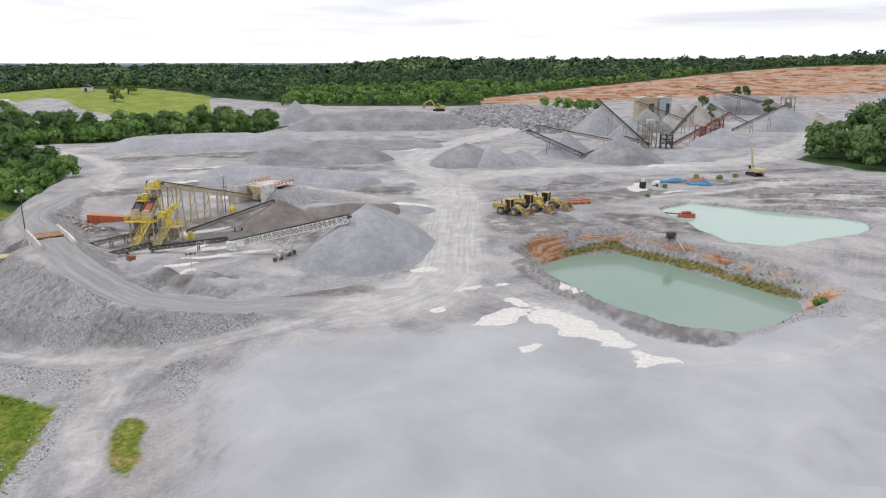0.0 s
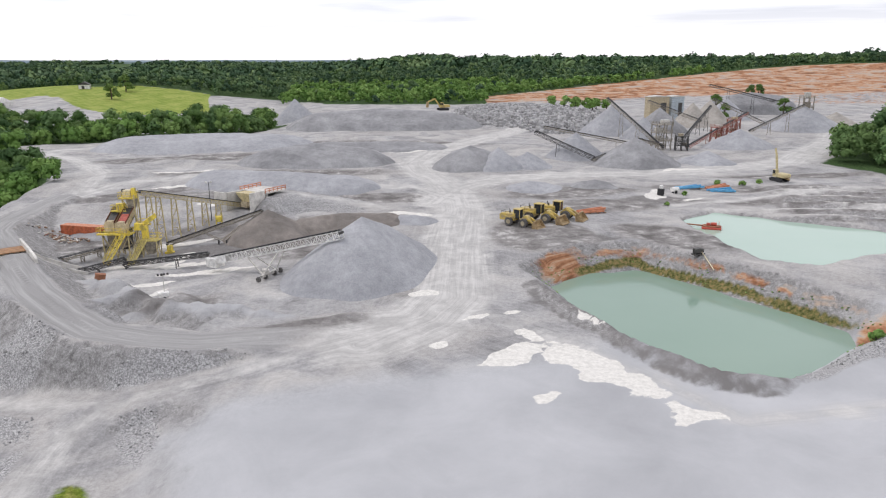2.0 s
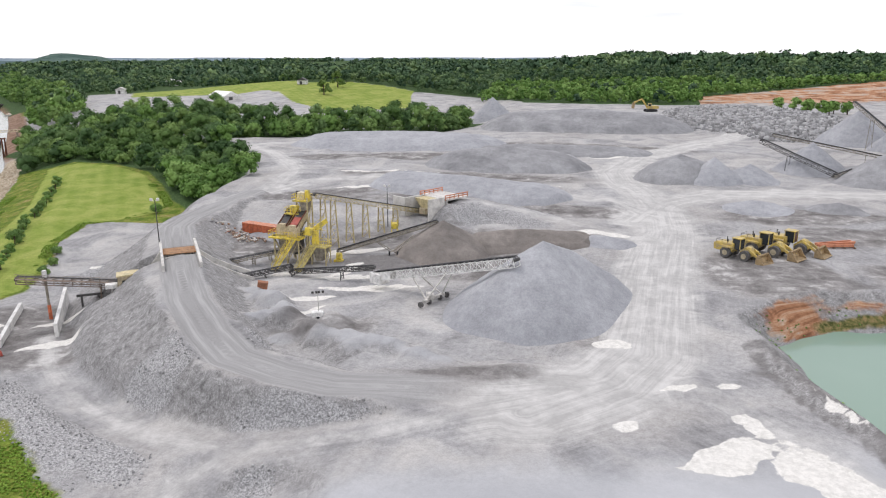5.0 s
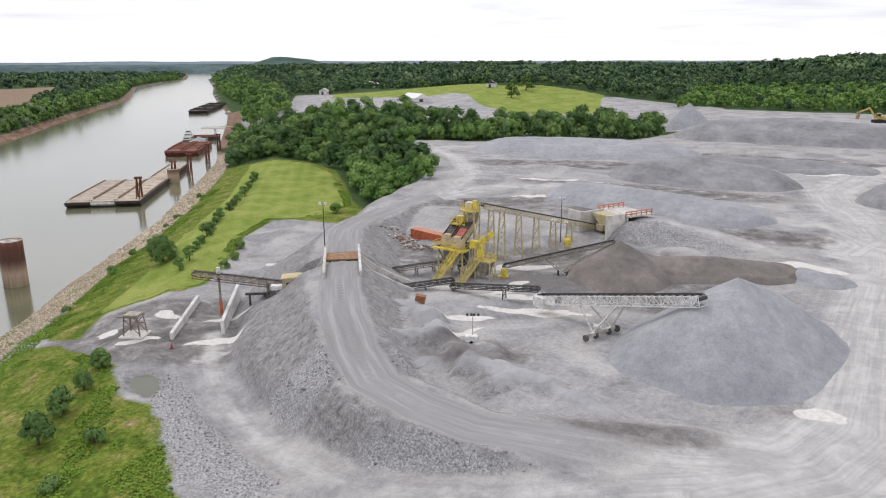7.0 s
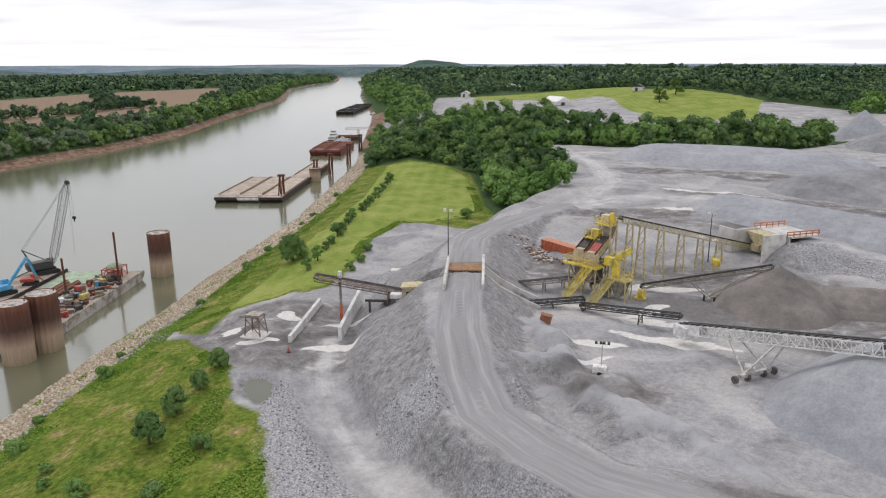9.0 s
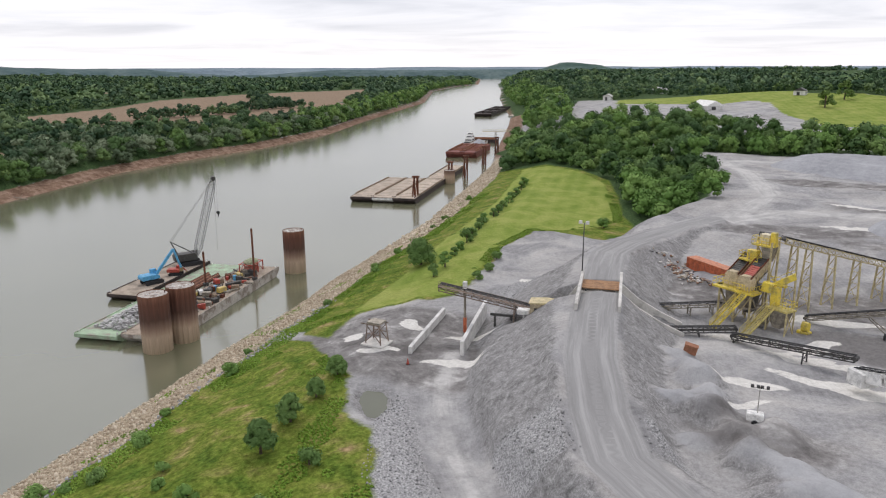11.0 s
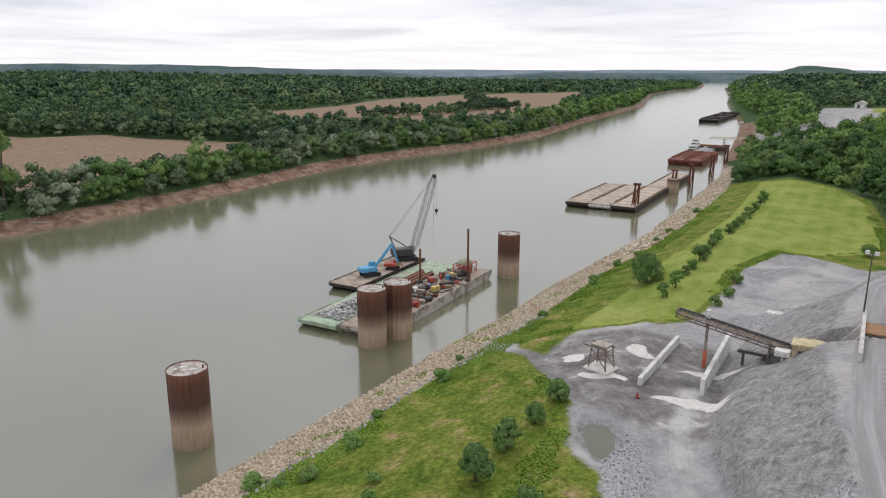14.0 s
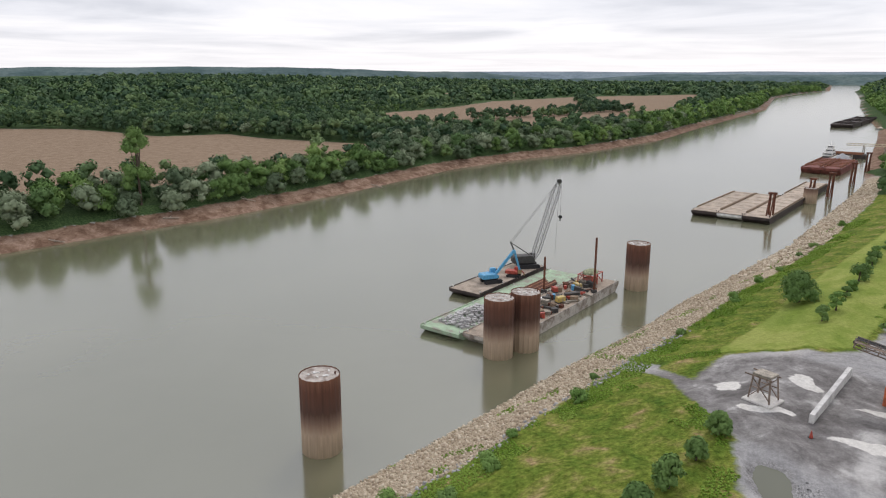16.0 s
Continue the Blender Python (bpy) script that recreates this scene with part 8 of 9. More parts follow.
def berth_gantry():
    o = thing("berth_gantry", "pale loading gantry reaching from the bank over a barge", "gantry", pose(-455, 436, WATER, 0, 0, 20))
    bm = B()
    for s in (-0.8, 0.8):
        beam(bm, (-6, s, 7.5), (30, s, 9.0), 0.25)
        beam(bm, (-6, s, 8.9), (30, s, 10.4), 0.25)
        for k in range(13):
            x0 = -6 + 36 * k / 13
            beam(bm, (x0, s, 7.5 + 1.5 * k / 13), (x0 + 2.6, s, 8.9 + 1.5 * (k + 1) / 13), 0.15)
    part("truss", bm, M_CREAM, o)
    for px in (6, 20):
        bm = B()
        for s in (-1.2, 1.2):
            beam(bm, (px, s, -1), (px, s * 0.7, 8.2), 0.4)
        part("gantry_leg", bm, M_STEEL, o)


stone_barge()
towboat(-452, 414, 130)
berth_gantry()


# ---- work barges with the crane ----
WT = 131.3  # heading of the work barges
wax = (math.cos(radians(WT)), math.sin(radians(WT)))
wpr = (math.sin(radians(WT)), -math.cos(radians(WT)))


def wb(a, c, z=0.0):
    """A place by the work barges: along from the downstream end, across from the green barge's outer side."""
    return (-175.6 + wax[0] * a + wpr[0] * c, 82.8 + wax[1] * a + wpr[1] * c, WATER + z)


def deck_barge(a, c, ln, w, free, hull, deck, label, hull_label=""):
    p = wb(a, c)
    o = thing("deck_barge", label, "barge", pose(p[0], p[1], WATER, 0, 0, WT), "work barges")
    bm = B()
    prism(bm, [(0, free), (0, free - 0.7), (2.6, -0.5), (ln - 2.6, -0.5), (ln, free - 0.7), (ln, free)], -w, 0)
    part("hull", bm, hull, o, hull_label)
    bm = B()
    box(bm, (ln / 2, -w / 2, free + 0.04), (ln - 0.1, w - 0.1, 0.1), 0, 0.02)
    part("deck_plate", bm, deck, o)
    for s in (-0.12, -w + 0.12):
        bm = B()
        box(bm, (ln / 2, s, free + 0.16), (ln - 0.2, 0.2, 0.28), 0, 0.03)
        part("deck_edge", bm, hull, o)
    for k in range(6):
        bm = B()
        box(bm, (ln * (k + 0.5) / 6, 0.08, free - 0.7), (0.25, 0.2, 1.3), 0, 0.03)
        part("fender", bm, M_WOODEN, o)
    for k in range(4):
        for s in (-0.6, -w + 0.6):
            part("bollard", cyl(B(), (1.0 + k * (ln - 2) / 3, s, free + 0.35), 0.16, 0.5, seg=8), M_WHITE_C, o)
    return o


M_GREYHULL = plain("pale_grey_hull", (0.42, 0.39, 0.35), 0.8, 0.0, 0.3, 0.4, grime=(0.22, 0.18, 0.15))
M_MUDDECK = plain("muddy_deck", (0.40, 0.33, 0.26), 0.9, 0.0, 0.3, 0.35)
deck_barge(0, 0, 58, 10.6, 1.6, M_GREENDECK, M_GREENDECK, "faded green deck barge carrying riprap stone and steel beams")
deck_barge(0.5, 11.2, 56, 10.6, 2.2, M_GREYHULL, M_MUDDECK, "pale grey deck barge crowded with machinery and stores")
deck_barge(26, -11.4, 34, 9.6, 1.7, M_HULL, M_MUDDECK, "dark deck barge carrying a crane and a material handler")


def riprap_load():
    rng = random.Random(21)
    bm = B()
    for _ in range(420):
        a, c = rng.uniform(3.5, 19.5), rng.uniform(2.0, 9.8)
        d = 1 - max(abs((a - 11) / 9), abs((c - 5.6) / 4.4)) ** 2
        if d < 0.02:
            continue
        p = wb(a, c, 1.7 + rng.uniform(0, 1.2) * d)
        s = rng.uniform(0.3, 0.8)
        box(bm, p, (s, s * rng.uniform(0.6, 1), s * rng.uniform(0.5, 0.9)), rng.uniform(0, 180), m=None)
    tagged(part("riprap_load", bm, M_ROCK_W), "heap of pale riprap stone lying on the green barge", "riprap", kind="stuff")


M_ROCK_W = aggregate("white_rock", (0.50, 0.49, 0.48), (0.66, 0.65, 0.64), (0.30, 0.29, 0.29), 1.8)
riprap_load()
for k in range(7):
    p, q = wb(27 + 0.4 * (k % 3), 4.6 + 0.75 * k, 1.9), wb(48 - 0.9 * (k % 4), 4.6 + 0.75 * k, 1.9)
    o = thing("steel_beam", "long rusty steel beam lying on the barge deck", "steel beam", pose(p[0], p[1], p[2], 0, 0, WT), "steel beams on the barge")
    ln = math.dist(p, q)
    for z in (-0.2, 0.2):
        bm = B()
        box(bm, (ln / 2, 0, z + 0.1), (ln, 0.45, 0.06))
        part("flange", bm, M_RUST_B if k % 2 else M_RUST, o)
    bm = B()
    box(bm, (ln / 2, 0, 0.1), (ln, 0.08, 0.36))
    part("web", bm, M_RUST, o)


def crawler_crane():
    p = wb(56.0, -5.6, 1.75)
    o = thing("crawler_crane", "dark crawler crane with a grey lattice boom standing on a barge", "crane", pose(p[0], p[1], p[2], 0, 0, 87))
    for s in (-1.9, 1.9):
        bm = B()
        prism(bm, [(-3.0, 0.3), (-2.6, 0.0), (2.6, 0.0), (3.0, 0.3), (3.0, 0.9), (2.6, 1.2), (-2.6, 1.2), (-3.0, 0.9)], s - 0.45, s + 0.45)
        part("track", bm, M_DARK, o)
    bm = B()
    prism(bm, [(-4.6, 1.5), (1.6, 1.5), (1.6, 2.6), (1.0, 3.6), (-4.4, 3.6), (-4.8, 3.0)], -1.6, 1.6)
    bmesh.ops.bevel(bm, geom=bm.edges[:], offset=0.08, segments=1, affect="EDGES")
    part("house", bm, M_DARKSTEEL, o)
    bm = B()
    box(bm, (1.5, 1.2, 3.0), (1.5, 1.0, 1.7), 0, 0.1)
    c = part("cab", bm, M_DARKSTEEL, o)
    bm = B()
    box(bm, (2.26, 1.2, 3.2), (0.06, 0.85, 1.0))
    part("window_pane", bm, M_GLASS, c)
    foot, tip = Vector((1.6, 0, 2.0)), Vector((8.3, 0, BOOM_TIP))
    d = tip - foot
    bm = B()
    n = 16
    nrm = Vector((-d.z, 0, d.x)).normalized()

    def chord(t, sy, sn):
        w = 0.9 * min(1, t * 7 + 0.25, (1 - t) * 7 + 0.3)
        return foot + d * t + Vector((0, sy * w, 0)) + nrm * sn * w
    for sy in (-1, 1):
        for sn in (-1, 1):
            for k in range(n):
                beam(bm, chord(k / n, sy, sn), chord((k + 1) / n, sy, sn), 0.16)
    for k in range(n):
        a, c2 = k / n, (k + 1) / n
        for s in (-1, 1):
            beam(bm, chord(a, s, -1), chord(c2, s, 1), 0.09)
            beam(bm, chord(a, -1, s), chord(c2, 1, s), 0.09)
            beam(bm, chord(a, s, -1), chord(a, s, 1), 0.08)
    part("lattice_boom", bm, M_GALV_D, o, "grey lattice boom")
    bm = B()
    cyl(bm, (tip.x, 0, tip.z), 0.6, 1.0, "y", seg=14)
    box(bm, (tip.x, 0, tip.z), (0.5, 1.5, 1.2), 0, 0.05)
    part("boom_head", bm, M_DARKSTEEL, o)
    for s in (-0.7, 0.7):
        bm = B()
        beam(bm, (-3.6, s, 3.6), (-5.2, s, 7.4), 0.18)
        beam(bm, (0.4, s, 3.6), (-5.2, s, 7.4), 0.16)
        part("gantry", bm, M_DARKSTEEL, o)
        bm = B()
        beam(bm, (-5.2, s, 7.4), tip + Vector((0, s * 0.6, 0)), 0.06)
        part("pendant", bm, M_DARKSTEEL, o)
    bm = B()
    beam(bm, tip + Vector((0.7, 0, 0)), (tip.x + 0.7, 0, BOOM_TIP - 9.6), 0.05)
    cyl(bm, (tip.x + 0.7, 0, BOOM_TIP - 10.2), 0.5, 0.5, "y", seg=10)
    beam(bm, (tip.x + 0.7, 0, BOOM_TIP - 10.6), (tip.x + 0.7, 0, BOOM_TIP - 11.4), 0.25)
    part("hook_block", bm, M_DARK, o)
    bm = B()
    beam(bm, tip + Vector((0.2, 0.3, 0)), (tip.x - 0.3, 0.3, 3.0), 0.045)
    part("hoist_line", bm, M_DARKSTEEL, o)


BOOM_TIP = 24.6
M_GALV_D = plain("dull_grey_steel", (0.34, 0.34, 0.34), 0.6, 0.3)
crawler_crane()
p = wb(36.6, -5.4, 1.75)
excavator(pose(*p, 0, 0, 100) @ Matrix.Diagonal((1.25, 1.25, 1.25, 1)), "blue tracked material handler with a raised arm on a barge", M_BLUE, ((0.9, 1.8, 5.2, 6.6, 0.55), (5.2, 6.6, 6.6, 2.2, 0.4), (6.6, 2.2, 6.7, 1.4, 0.7)), "material_handler")
p = wb(45, -3.6, 1.75)
excavator(pose(*p, 0, 0, 60) @ Matrix.Diagonal((0.9, 0.9, 0.9, 1)), "small red tracked machine standing on a barge", M_RED, ((0.9, 1.4, 2.2, 2.4, 0.4), (2.2, 2.4, 3.2, 1.4, 0.3), (3.2, 1.4, 3.3, 0.8, 0.4)), "tracked_machine")


def spud(a, c, h):
    p = wb(a, c, -2)
    o = thing("barge_spud", "tall rusty steel spud pile standing through the barge edge", "spud pile", pose(*p), "spud piles")
    bm = B()
    beam(bm, (0, 0, 0), (0, 0, h), 0.55, sides=10)
    part("pile", bm, M_RUST, o)
    bm = B()
    box(bm, (0, 0, 4.6), (1.2, 1.2, 1.0), 0, 0.05)
    part("guide", bm, M_DARKSTEEL, o)


spud(43.4, 20.9, 18.4)
spud(35.8, 10.9, 13.5)


def deck_clutter():
    rng = random.Random(5)
    kinds = (("steel_drum", "drum", (M_BLUE, M_RED, M_DARKSTEEL, M_RUST)), ("crate", "crate", (M_WOODEN, M_DARKSTEEL, M_RUST, M_STEEL)), ("pipe", "pipe", (M_RUST, M_DARKSTEEL, M_STEEL)), ("generator", "generator", (M_RED, M_CAT, M_DARKSTEEL, M_DARKSTEEL, M_WHITE)))
    names = {M_BLUE: "blue", M_RED: "red", M_YELLOW: "yellow", M_WOODEN: "brown wooden", M_DARKSTEEL: "dark steel", M_CREAM: "cream", M_RUST: "rusty", M_WHITE: "white", M_STEEL: "weathered steel", M_CAT: "dull yellow"}
    for k in range(96):
        a, c = rng.uniform(14, 50), rng.uniform(12.6, 20.4)
        nm, cat, mats = kinds[rng.randrange(4)]
        mt = rng.choice(mats)
        p = wb(a, c, 2.3)
        o = thing(nm, f"{names[mt]} {cat} standing on the work barge deck", cat, pose(*p, 0, 0, rng.uniform(0, 180)) @ Matrix.Diagonal((*[rng.uniform(0.55, 1.1)] * 3, 1)), "stores on the work barge")
        bm = B()
        if cat == "drum":
            cyl(bm, (0, 0, 0.6), 0.45, 1.2, seg=14)
            part("drum_body", bm, mt, o)
            bm = B()
            for z in (0.4, 0.8, 1.2):
                cyl(bm, (0, 0, z), 0.48, 0.06, seg=14)
            part("hoop", bm, mt, o)
        elif cat == "crate":
            box(bm, (0, 0, 0.6), (1.8, 1.2, 1.1), 0, 0.04)
            part("crate_body", bm, mt, o)
            bm = B()
            for e in (-0.7, 0, 0.7):
                box(bm, (e, 0, 0.62), (0.12, 1.26, 1.16))
            part("batten", bm, mt, o)
        elif cat == "pipe":
            beam(bm, (-2.2, 0, 0.3), (2.2, 0, 0.3), 0.5, sides=12)
            part("pipe_body", bm, mt, o)
            bm = B()
            beam(bm, (2.15, 0, 0.3), (2.35, 0, 0.3), 0.7, sides=12)
            part("pipe_flange", bm, mt, o)
        else:
            box(bm, (0, 0, 0.85), (2.2, 1.2, 1.2), 0, 0.08)
            part("generator_body", bm, mt, o)
            bm = B()
            box(bm, (0, 0, 0.12), (2.4, 1.3, 0.24), 0, 0.02)
            beam(bm, (0.6, 0.2, 1.4), (0.6, 0.2, 2.0), 0.12, sides=8)
            part("skid", bm, M_DARKSTEEL, o)
    # winch house at the upstream end
    p = wb(50.5, 16.4, 2.2)
    o = thing("winch_frame", "red steel winch frame with a net of brush on top", "winch", pose(*p, 0, 0, WT))
    for px in (-3, 0, 3):
        for py in (-2, 2):
            bm = B()
            beam(bm, (px, py, 0), (px, py, 2.8), 0.22)
            part("post", bm, M_RED, o)
    bm = B()
    for py in (-2, 2):
        beam(bm, (-3.2, py, 2.8), (3.2, py, 2.8), 0.22)
        beam(bm, (-3, py, 0.2), (0, py, 2.7), 0.14)
        beam(bm, (3, py, 0.2), (0, py, 2.7), 0.14)
    for px in (-3, 0, 3):
        beam(bm, (px, -2, 2.8), (px, 2, 2.8), 0.18)
    part("top_frame", bm, M_RED, o)
    bm = B()
    cyl(bm, (-1.2, 0, 1.0), 0.9, 2.6, "y", seg=16)
    cyl(bm, (1.4, 0, 0.9), 0.8, 2.4, "y", seg=16)
    part("winch_drum", bm, M_RED_D, o)
    bm = B()
    bmesh.ops.create_icosphere(bm, subdivisions=3, radius=1.0)
    for v in bm.verts:
        v.co = Vector((v.co.x * 2.6, v.co.y * 1.8, max(-0.2, v.co.z * 0.9))) * (1 + 0.12 * noise.noise(v.co * 3))
        v.co.z += 3.0
    part("net_heap", bm, M_NET, o, "heap of pale green netting")


M_NET = plain("pale_green_net", (0.30, 0.32, 0.20), 0.95, 0.0, 0.4, 3.0)
deck_clutter()

# ---- single trees and bushes ----
def tree(x, y, r, h, mat, label, seed, lobes=14, per=46, leaf=0.42, trunk=True, name="tree", group="", z=None):
    rng = np.random.default_rng(seed)
    gz = height_at(x, y) if z is None else z
    o = thing(name, label, "tree" if name == "tree" else "bush", pose(x, y, gz - 0.05), group)
    c, q = crown_lobes(rng, r, h, lobes)
    if name == "bush":
        c[:, 2] *= 0.8
        q = q * 1.05
    if name == "tree" and h > 1.9 * r:
        taper = 1.15 - 0.75 * np.clip(c[:, 2] / h, 0, 1)
        c[:, :2] *= taper[:, None] * 1.25
        q = q * (0.55 + 0.35 * taper)
    v = leaf_clumps(c, q, per, leaf, rng)
    v[0][:, 2] = np.maximum(v[0][:, 2], 0.02)
    ob = new("crown", quad_mesh("crown", v, mat, 0.3 + 0.5 * rng.random()))
    ob.parent = o
    bm = B()
    beam(bm, (0, 0, 0), (0.05 * r, 0, h * 0.62), 0.16 * r + 0.08, 0.07 * r, sides=8)
    for k in range(6):
        t = c[(k * 2) % len(c)]
        beam(bm, (0, 0, h * (0.22 + 0.07 * k)), (t[0] * 0.8, t[1] * 0.8, t[2]), 0.08 * r, 0.03 * r, sides=6)
    part("trunk", bm, M_BARK, o)
    return o


YOUNG = "young leafy tree standing alone on rough grass"
for k, (x, y, r, h) in enumerate(((-86, 89, 2.1, 4.8), (-91, 95.2, 1.9, 4.3), (-95.6, 101.2, 1.5, 3.1), (-100.6, 107.2, 1.7, 3.3))):
    tree(x, y, r, h, M_WOODS, YOUNG, 100 + k, 40, 90, 0.30, group="young trees on the grass")
for k, (x, y, r, h) in enumerate(((-79, 92, 1.6, 2.2), (-82, 79, 1.5, 2.0), (-90, 78, 1.0, 1.3), (-75, 84, 1.3, 1.6), (-70, 78, 1.2, 1.4), (-126.8, 99.5, 1.9, 2.7), (-102.6, 73.5, 1.5, 1.9), (-106.5, 67, 1.9, 1.9),
                                  (-108.5, 80.5, 1.5, 1.8), (-98, 56, 1.4, 1.8), (-118.6, 86.6, 1.1, 1.2), (-112.7, 81, 1.2, 1.3), (-152, 132, 1.2, 1.2), (-167, 154, 1.5, 1.6), (-104, 70, 1.1, 1.2), (-137, 107, 1.0, 1.1),
                                  (-172, 157, 1.4, 1.5), (-182, 171, 1.5, 1.6), (-214, 212, 1.6, 1.6), (-239, 243, 1.8, 2.0), (-192, 184, 1.2, 1.2), (-205, 200, 1.2, 1.2), (-94.3, 79.7, 1.2, 1.4), (-60, 70, 1.2, 1.3))):
    tree(x, y, r, h, M_LEAF_B if k % 3 else M_WOODS, "low green bush on the grassy river bank" if x < -92 else "low green bush in rough grass", 200 + k, 10, 80, 0.24, name="bush", group="bank bushes")
tree(-152.3, 158.4, 4.1, 6.3, M_WOODS, "large rounded leafy tree on the mown lawn", 300, 26, 170, 0.34, group="lawn trees")
for k, (x, y, r, h) in enumerate(((-140, 156.8, 1.9, 4.0), (-136.2, 150.8, 1.7, 3.4), (-147, 165, 1.2, 2.2), (-156.8, 176.6, 2.2, 4.0), (-151, 170, 1.4, 2.4), (-160, 181, 1.6, 2.8), (-168, 190, 1.6, 2.6), (-173, 195, 1.8, 3.0), (-177, 199.6, 1.7, 3.0),
                                  (-182, 207.6, 1.8, 3.0), (-187, 214, 1.8, 3.0), (-191.5, 220, 1.7, 2.7), (-196.5, 227, 1.8, 2.8), (-202, 233.4, 1.9, 2.9), (-208, 241, 1.8, 3.0), (-215, 250, 2.0, 3.2), (-222, 258, 2.2, 3.4), (-127, 156, 1.3, 1.8), (-131, 163, 1.4, 1.8), (-138, 171, 1.5, 1.8),
                                  (-146, 219, 2.2, 3.0))):
    tree(x, y, r, h, M_WOODS if k % 4 else M_LEAF_B, "small leafy tree in a row across the lawn", 320 + k, 12, 80, 0.30, group="row of small trees")
tree(-293, 648, 7.5, 15, M_LEAF, "lone broad tree on a green hillside", 400, 16, 40, 1.4)
tree(-303, 701, 8.5, 17, M_LEAF, "lone broad tree on a green hillside", 401, 16, 40, 1.4)
tree(-318, -2, 7.0, 35, M_WOODS, "tall slim tree rising over the far river bank", 402, 44, 70, 0.7)
tree(168, 452, 4.5, 12, M_LEAF, "leafy tree standing among the plant stockpiles", 403, 14, 40, 0.9)
tree(225, 498, 6.0, 13, M_LEAF, "leafy tree standing on a grassy bank", 404, 14, 40, 0.9)
tree(228, 560, 6, 20, M_LEAF_D, "dark tree standing behind the quarry plant", 405, 14, 40, 1.1)
tree(236, 566, 6, 21, M_LEAF_D, "dark tree standing behind the quarry plant", 406, 14, 40, 1.1)
tree(180, 500, 7, 15, M_LEAF, "leafy tree standing behind the quarry plant", 407, 14, 40, 1.1)
for k, (x, y) in enumerate(((84, 590), (92, 578), (101, 584), (108, 572), (116, 576), (98, 566), (122, 566), (110, 560))):
    tree(x, y, 5.0, 8.5, M_LEAF_B, "bright young tree at the edge of a rock heap", 410 + k, 12, 30, 1.2, group="young trees by the rock heap")
for k, (x, y, r) in enumerate(((84.5, 236, 1.6), (92, 234, 1.3), (70, 221, 1.0), (60, 205, 0.9), (63.5, 113.5, 1.3), (65, 115, 1.0), (47, 127, 0.5), (99, 238, 1.2), (94, 115, 1.0))):
    tree(x, y, r, r * 1.3, M_LEAF_B, "small green shrub on bare quarry ground", 430 + k, 8, 30, 0.34, name="bush", group="quarry shrubs")


# ---- loose stone along the river and on the slopes ----
def stones(name, spots, s0, s1, mat, label, seed, sink=0.3):
    rng = np.random.default_rng(seed)
    n = len(spots)
    z = height(spots[:, 0], spots[:, 1])
    s = s0 + (s1 - s0) * rng.random(n) ** 1.8
    base = np.array([(-1, -1, -1), (1, -1, -1), (1, 1, -1), (-1, 1, -1), (-1, -1, 1), (1, -1, 1), (1, 1, 1), (-1, 1, 1)], float) * 0.5
    faces = np.array([(0, 3, 2, 1), (4, 5, 6, 7), (0, 1, 5, 4), (1, 2, 6, 5), (2, 3, 7, 6), (3, 0, 4, 7)])
    jit = 1 + 0.35 * (rng.random((n, 8, 3)) - 0.5) * 2
    v = base[None] * jit * s[:, None, None] * np.stack([np.ones(n), 0.6 + 0.4 * rng.random(n), 0.5 + 0.35 * rng.random(n)], -1)[:, None, :]
    top = v[:, 4:, :2] * 0.72
    v[:, 4:, :2] = top
    a = rng.random(n) * 6.283
    c, q = np.cos(a)[:, None], np.sin(a)[:, None]
    tilt = 0.5 * (rng.random(n) - 0.5)[:, None]
    x, y, zz = v[:, :, 0], v[:, :, 1], v[:, :, 2] + tilt * v[:, :, 0]
    v = np.stack([x * c - y * q + spots[:, :1], x * q + y * c + spots[:, 1:2], zz + z[:, None] + (s * (0.5 - sink))[:, None] * 0.5], -1)
    f = faces[None] + (np.arange(n) * 8)[:, None, None]
    me = bpy.data.meshes.new(name)
    vv, ff = v.reshape(-1, 3), f.reshape(-1, 4)
    me.vertices.add(len(vv))
    me.vertices.foreach_set("co", vv.astype(np.float32).ravel())
    me.loops.add(ff.size)
    me.loops.foreach_set("vertex_index", ff.astype(np.int32).ravel())
    me.polygons.add(len(ff))
    me.polygons.foreach_set("loop_start", np.arange(0, ff.size, 4, dtype=np.int32))
    me.update()
    me.validate()
    me.materials.append(mat)
    return tagged(new(name, me), label, "stones", kind="stuff")


def stone_material(name, a, b2, c):
    m, nt, b = nodes_of(name, 0.95)
    geo = nt.nodes.new("ShaderNodeNewGeometry")
    r = ramp_node(nt, geo.outputs["Random Per Island"], [(0.0, a), (0.5, b2), (1.0, c)])
    n = noise_node(nt, 2.5, 4, 0.7, geo.outputs["Position"])
    mx = mix_node(nt, 0.3, r.outputs[0], n.outputs[0], "OVERLAY")
    nt.links.new(mx.outputs[0], b.inputs["Base Color"])
    return m


M_STONE_TAN = stone_material("tan_riprap", (0.33, 0.26, 0.18), (0.50, 0.415, 0.30), (0.64, 0.555, 0.43))
M_STONE_GREY = stone_material("grey_rubble", (0.20, 0.198, 0.196), (0.325, 0.322, 0.32), (0.47, 0.466, 0.462))


def bank_band(lo, hi):
    def test(x, y):
        d, s, _ = along(x, y, NEAR_BANK)
        i = -d * s
        wob = 1.3 * vnoise(x, y, 7, 77)
        return np.minimum(i - lo, hi + wob - i)
    return test


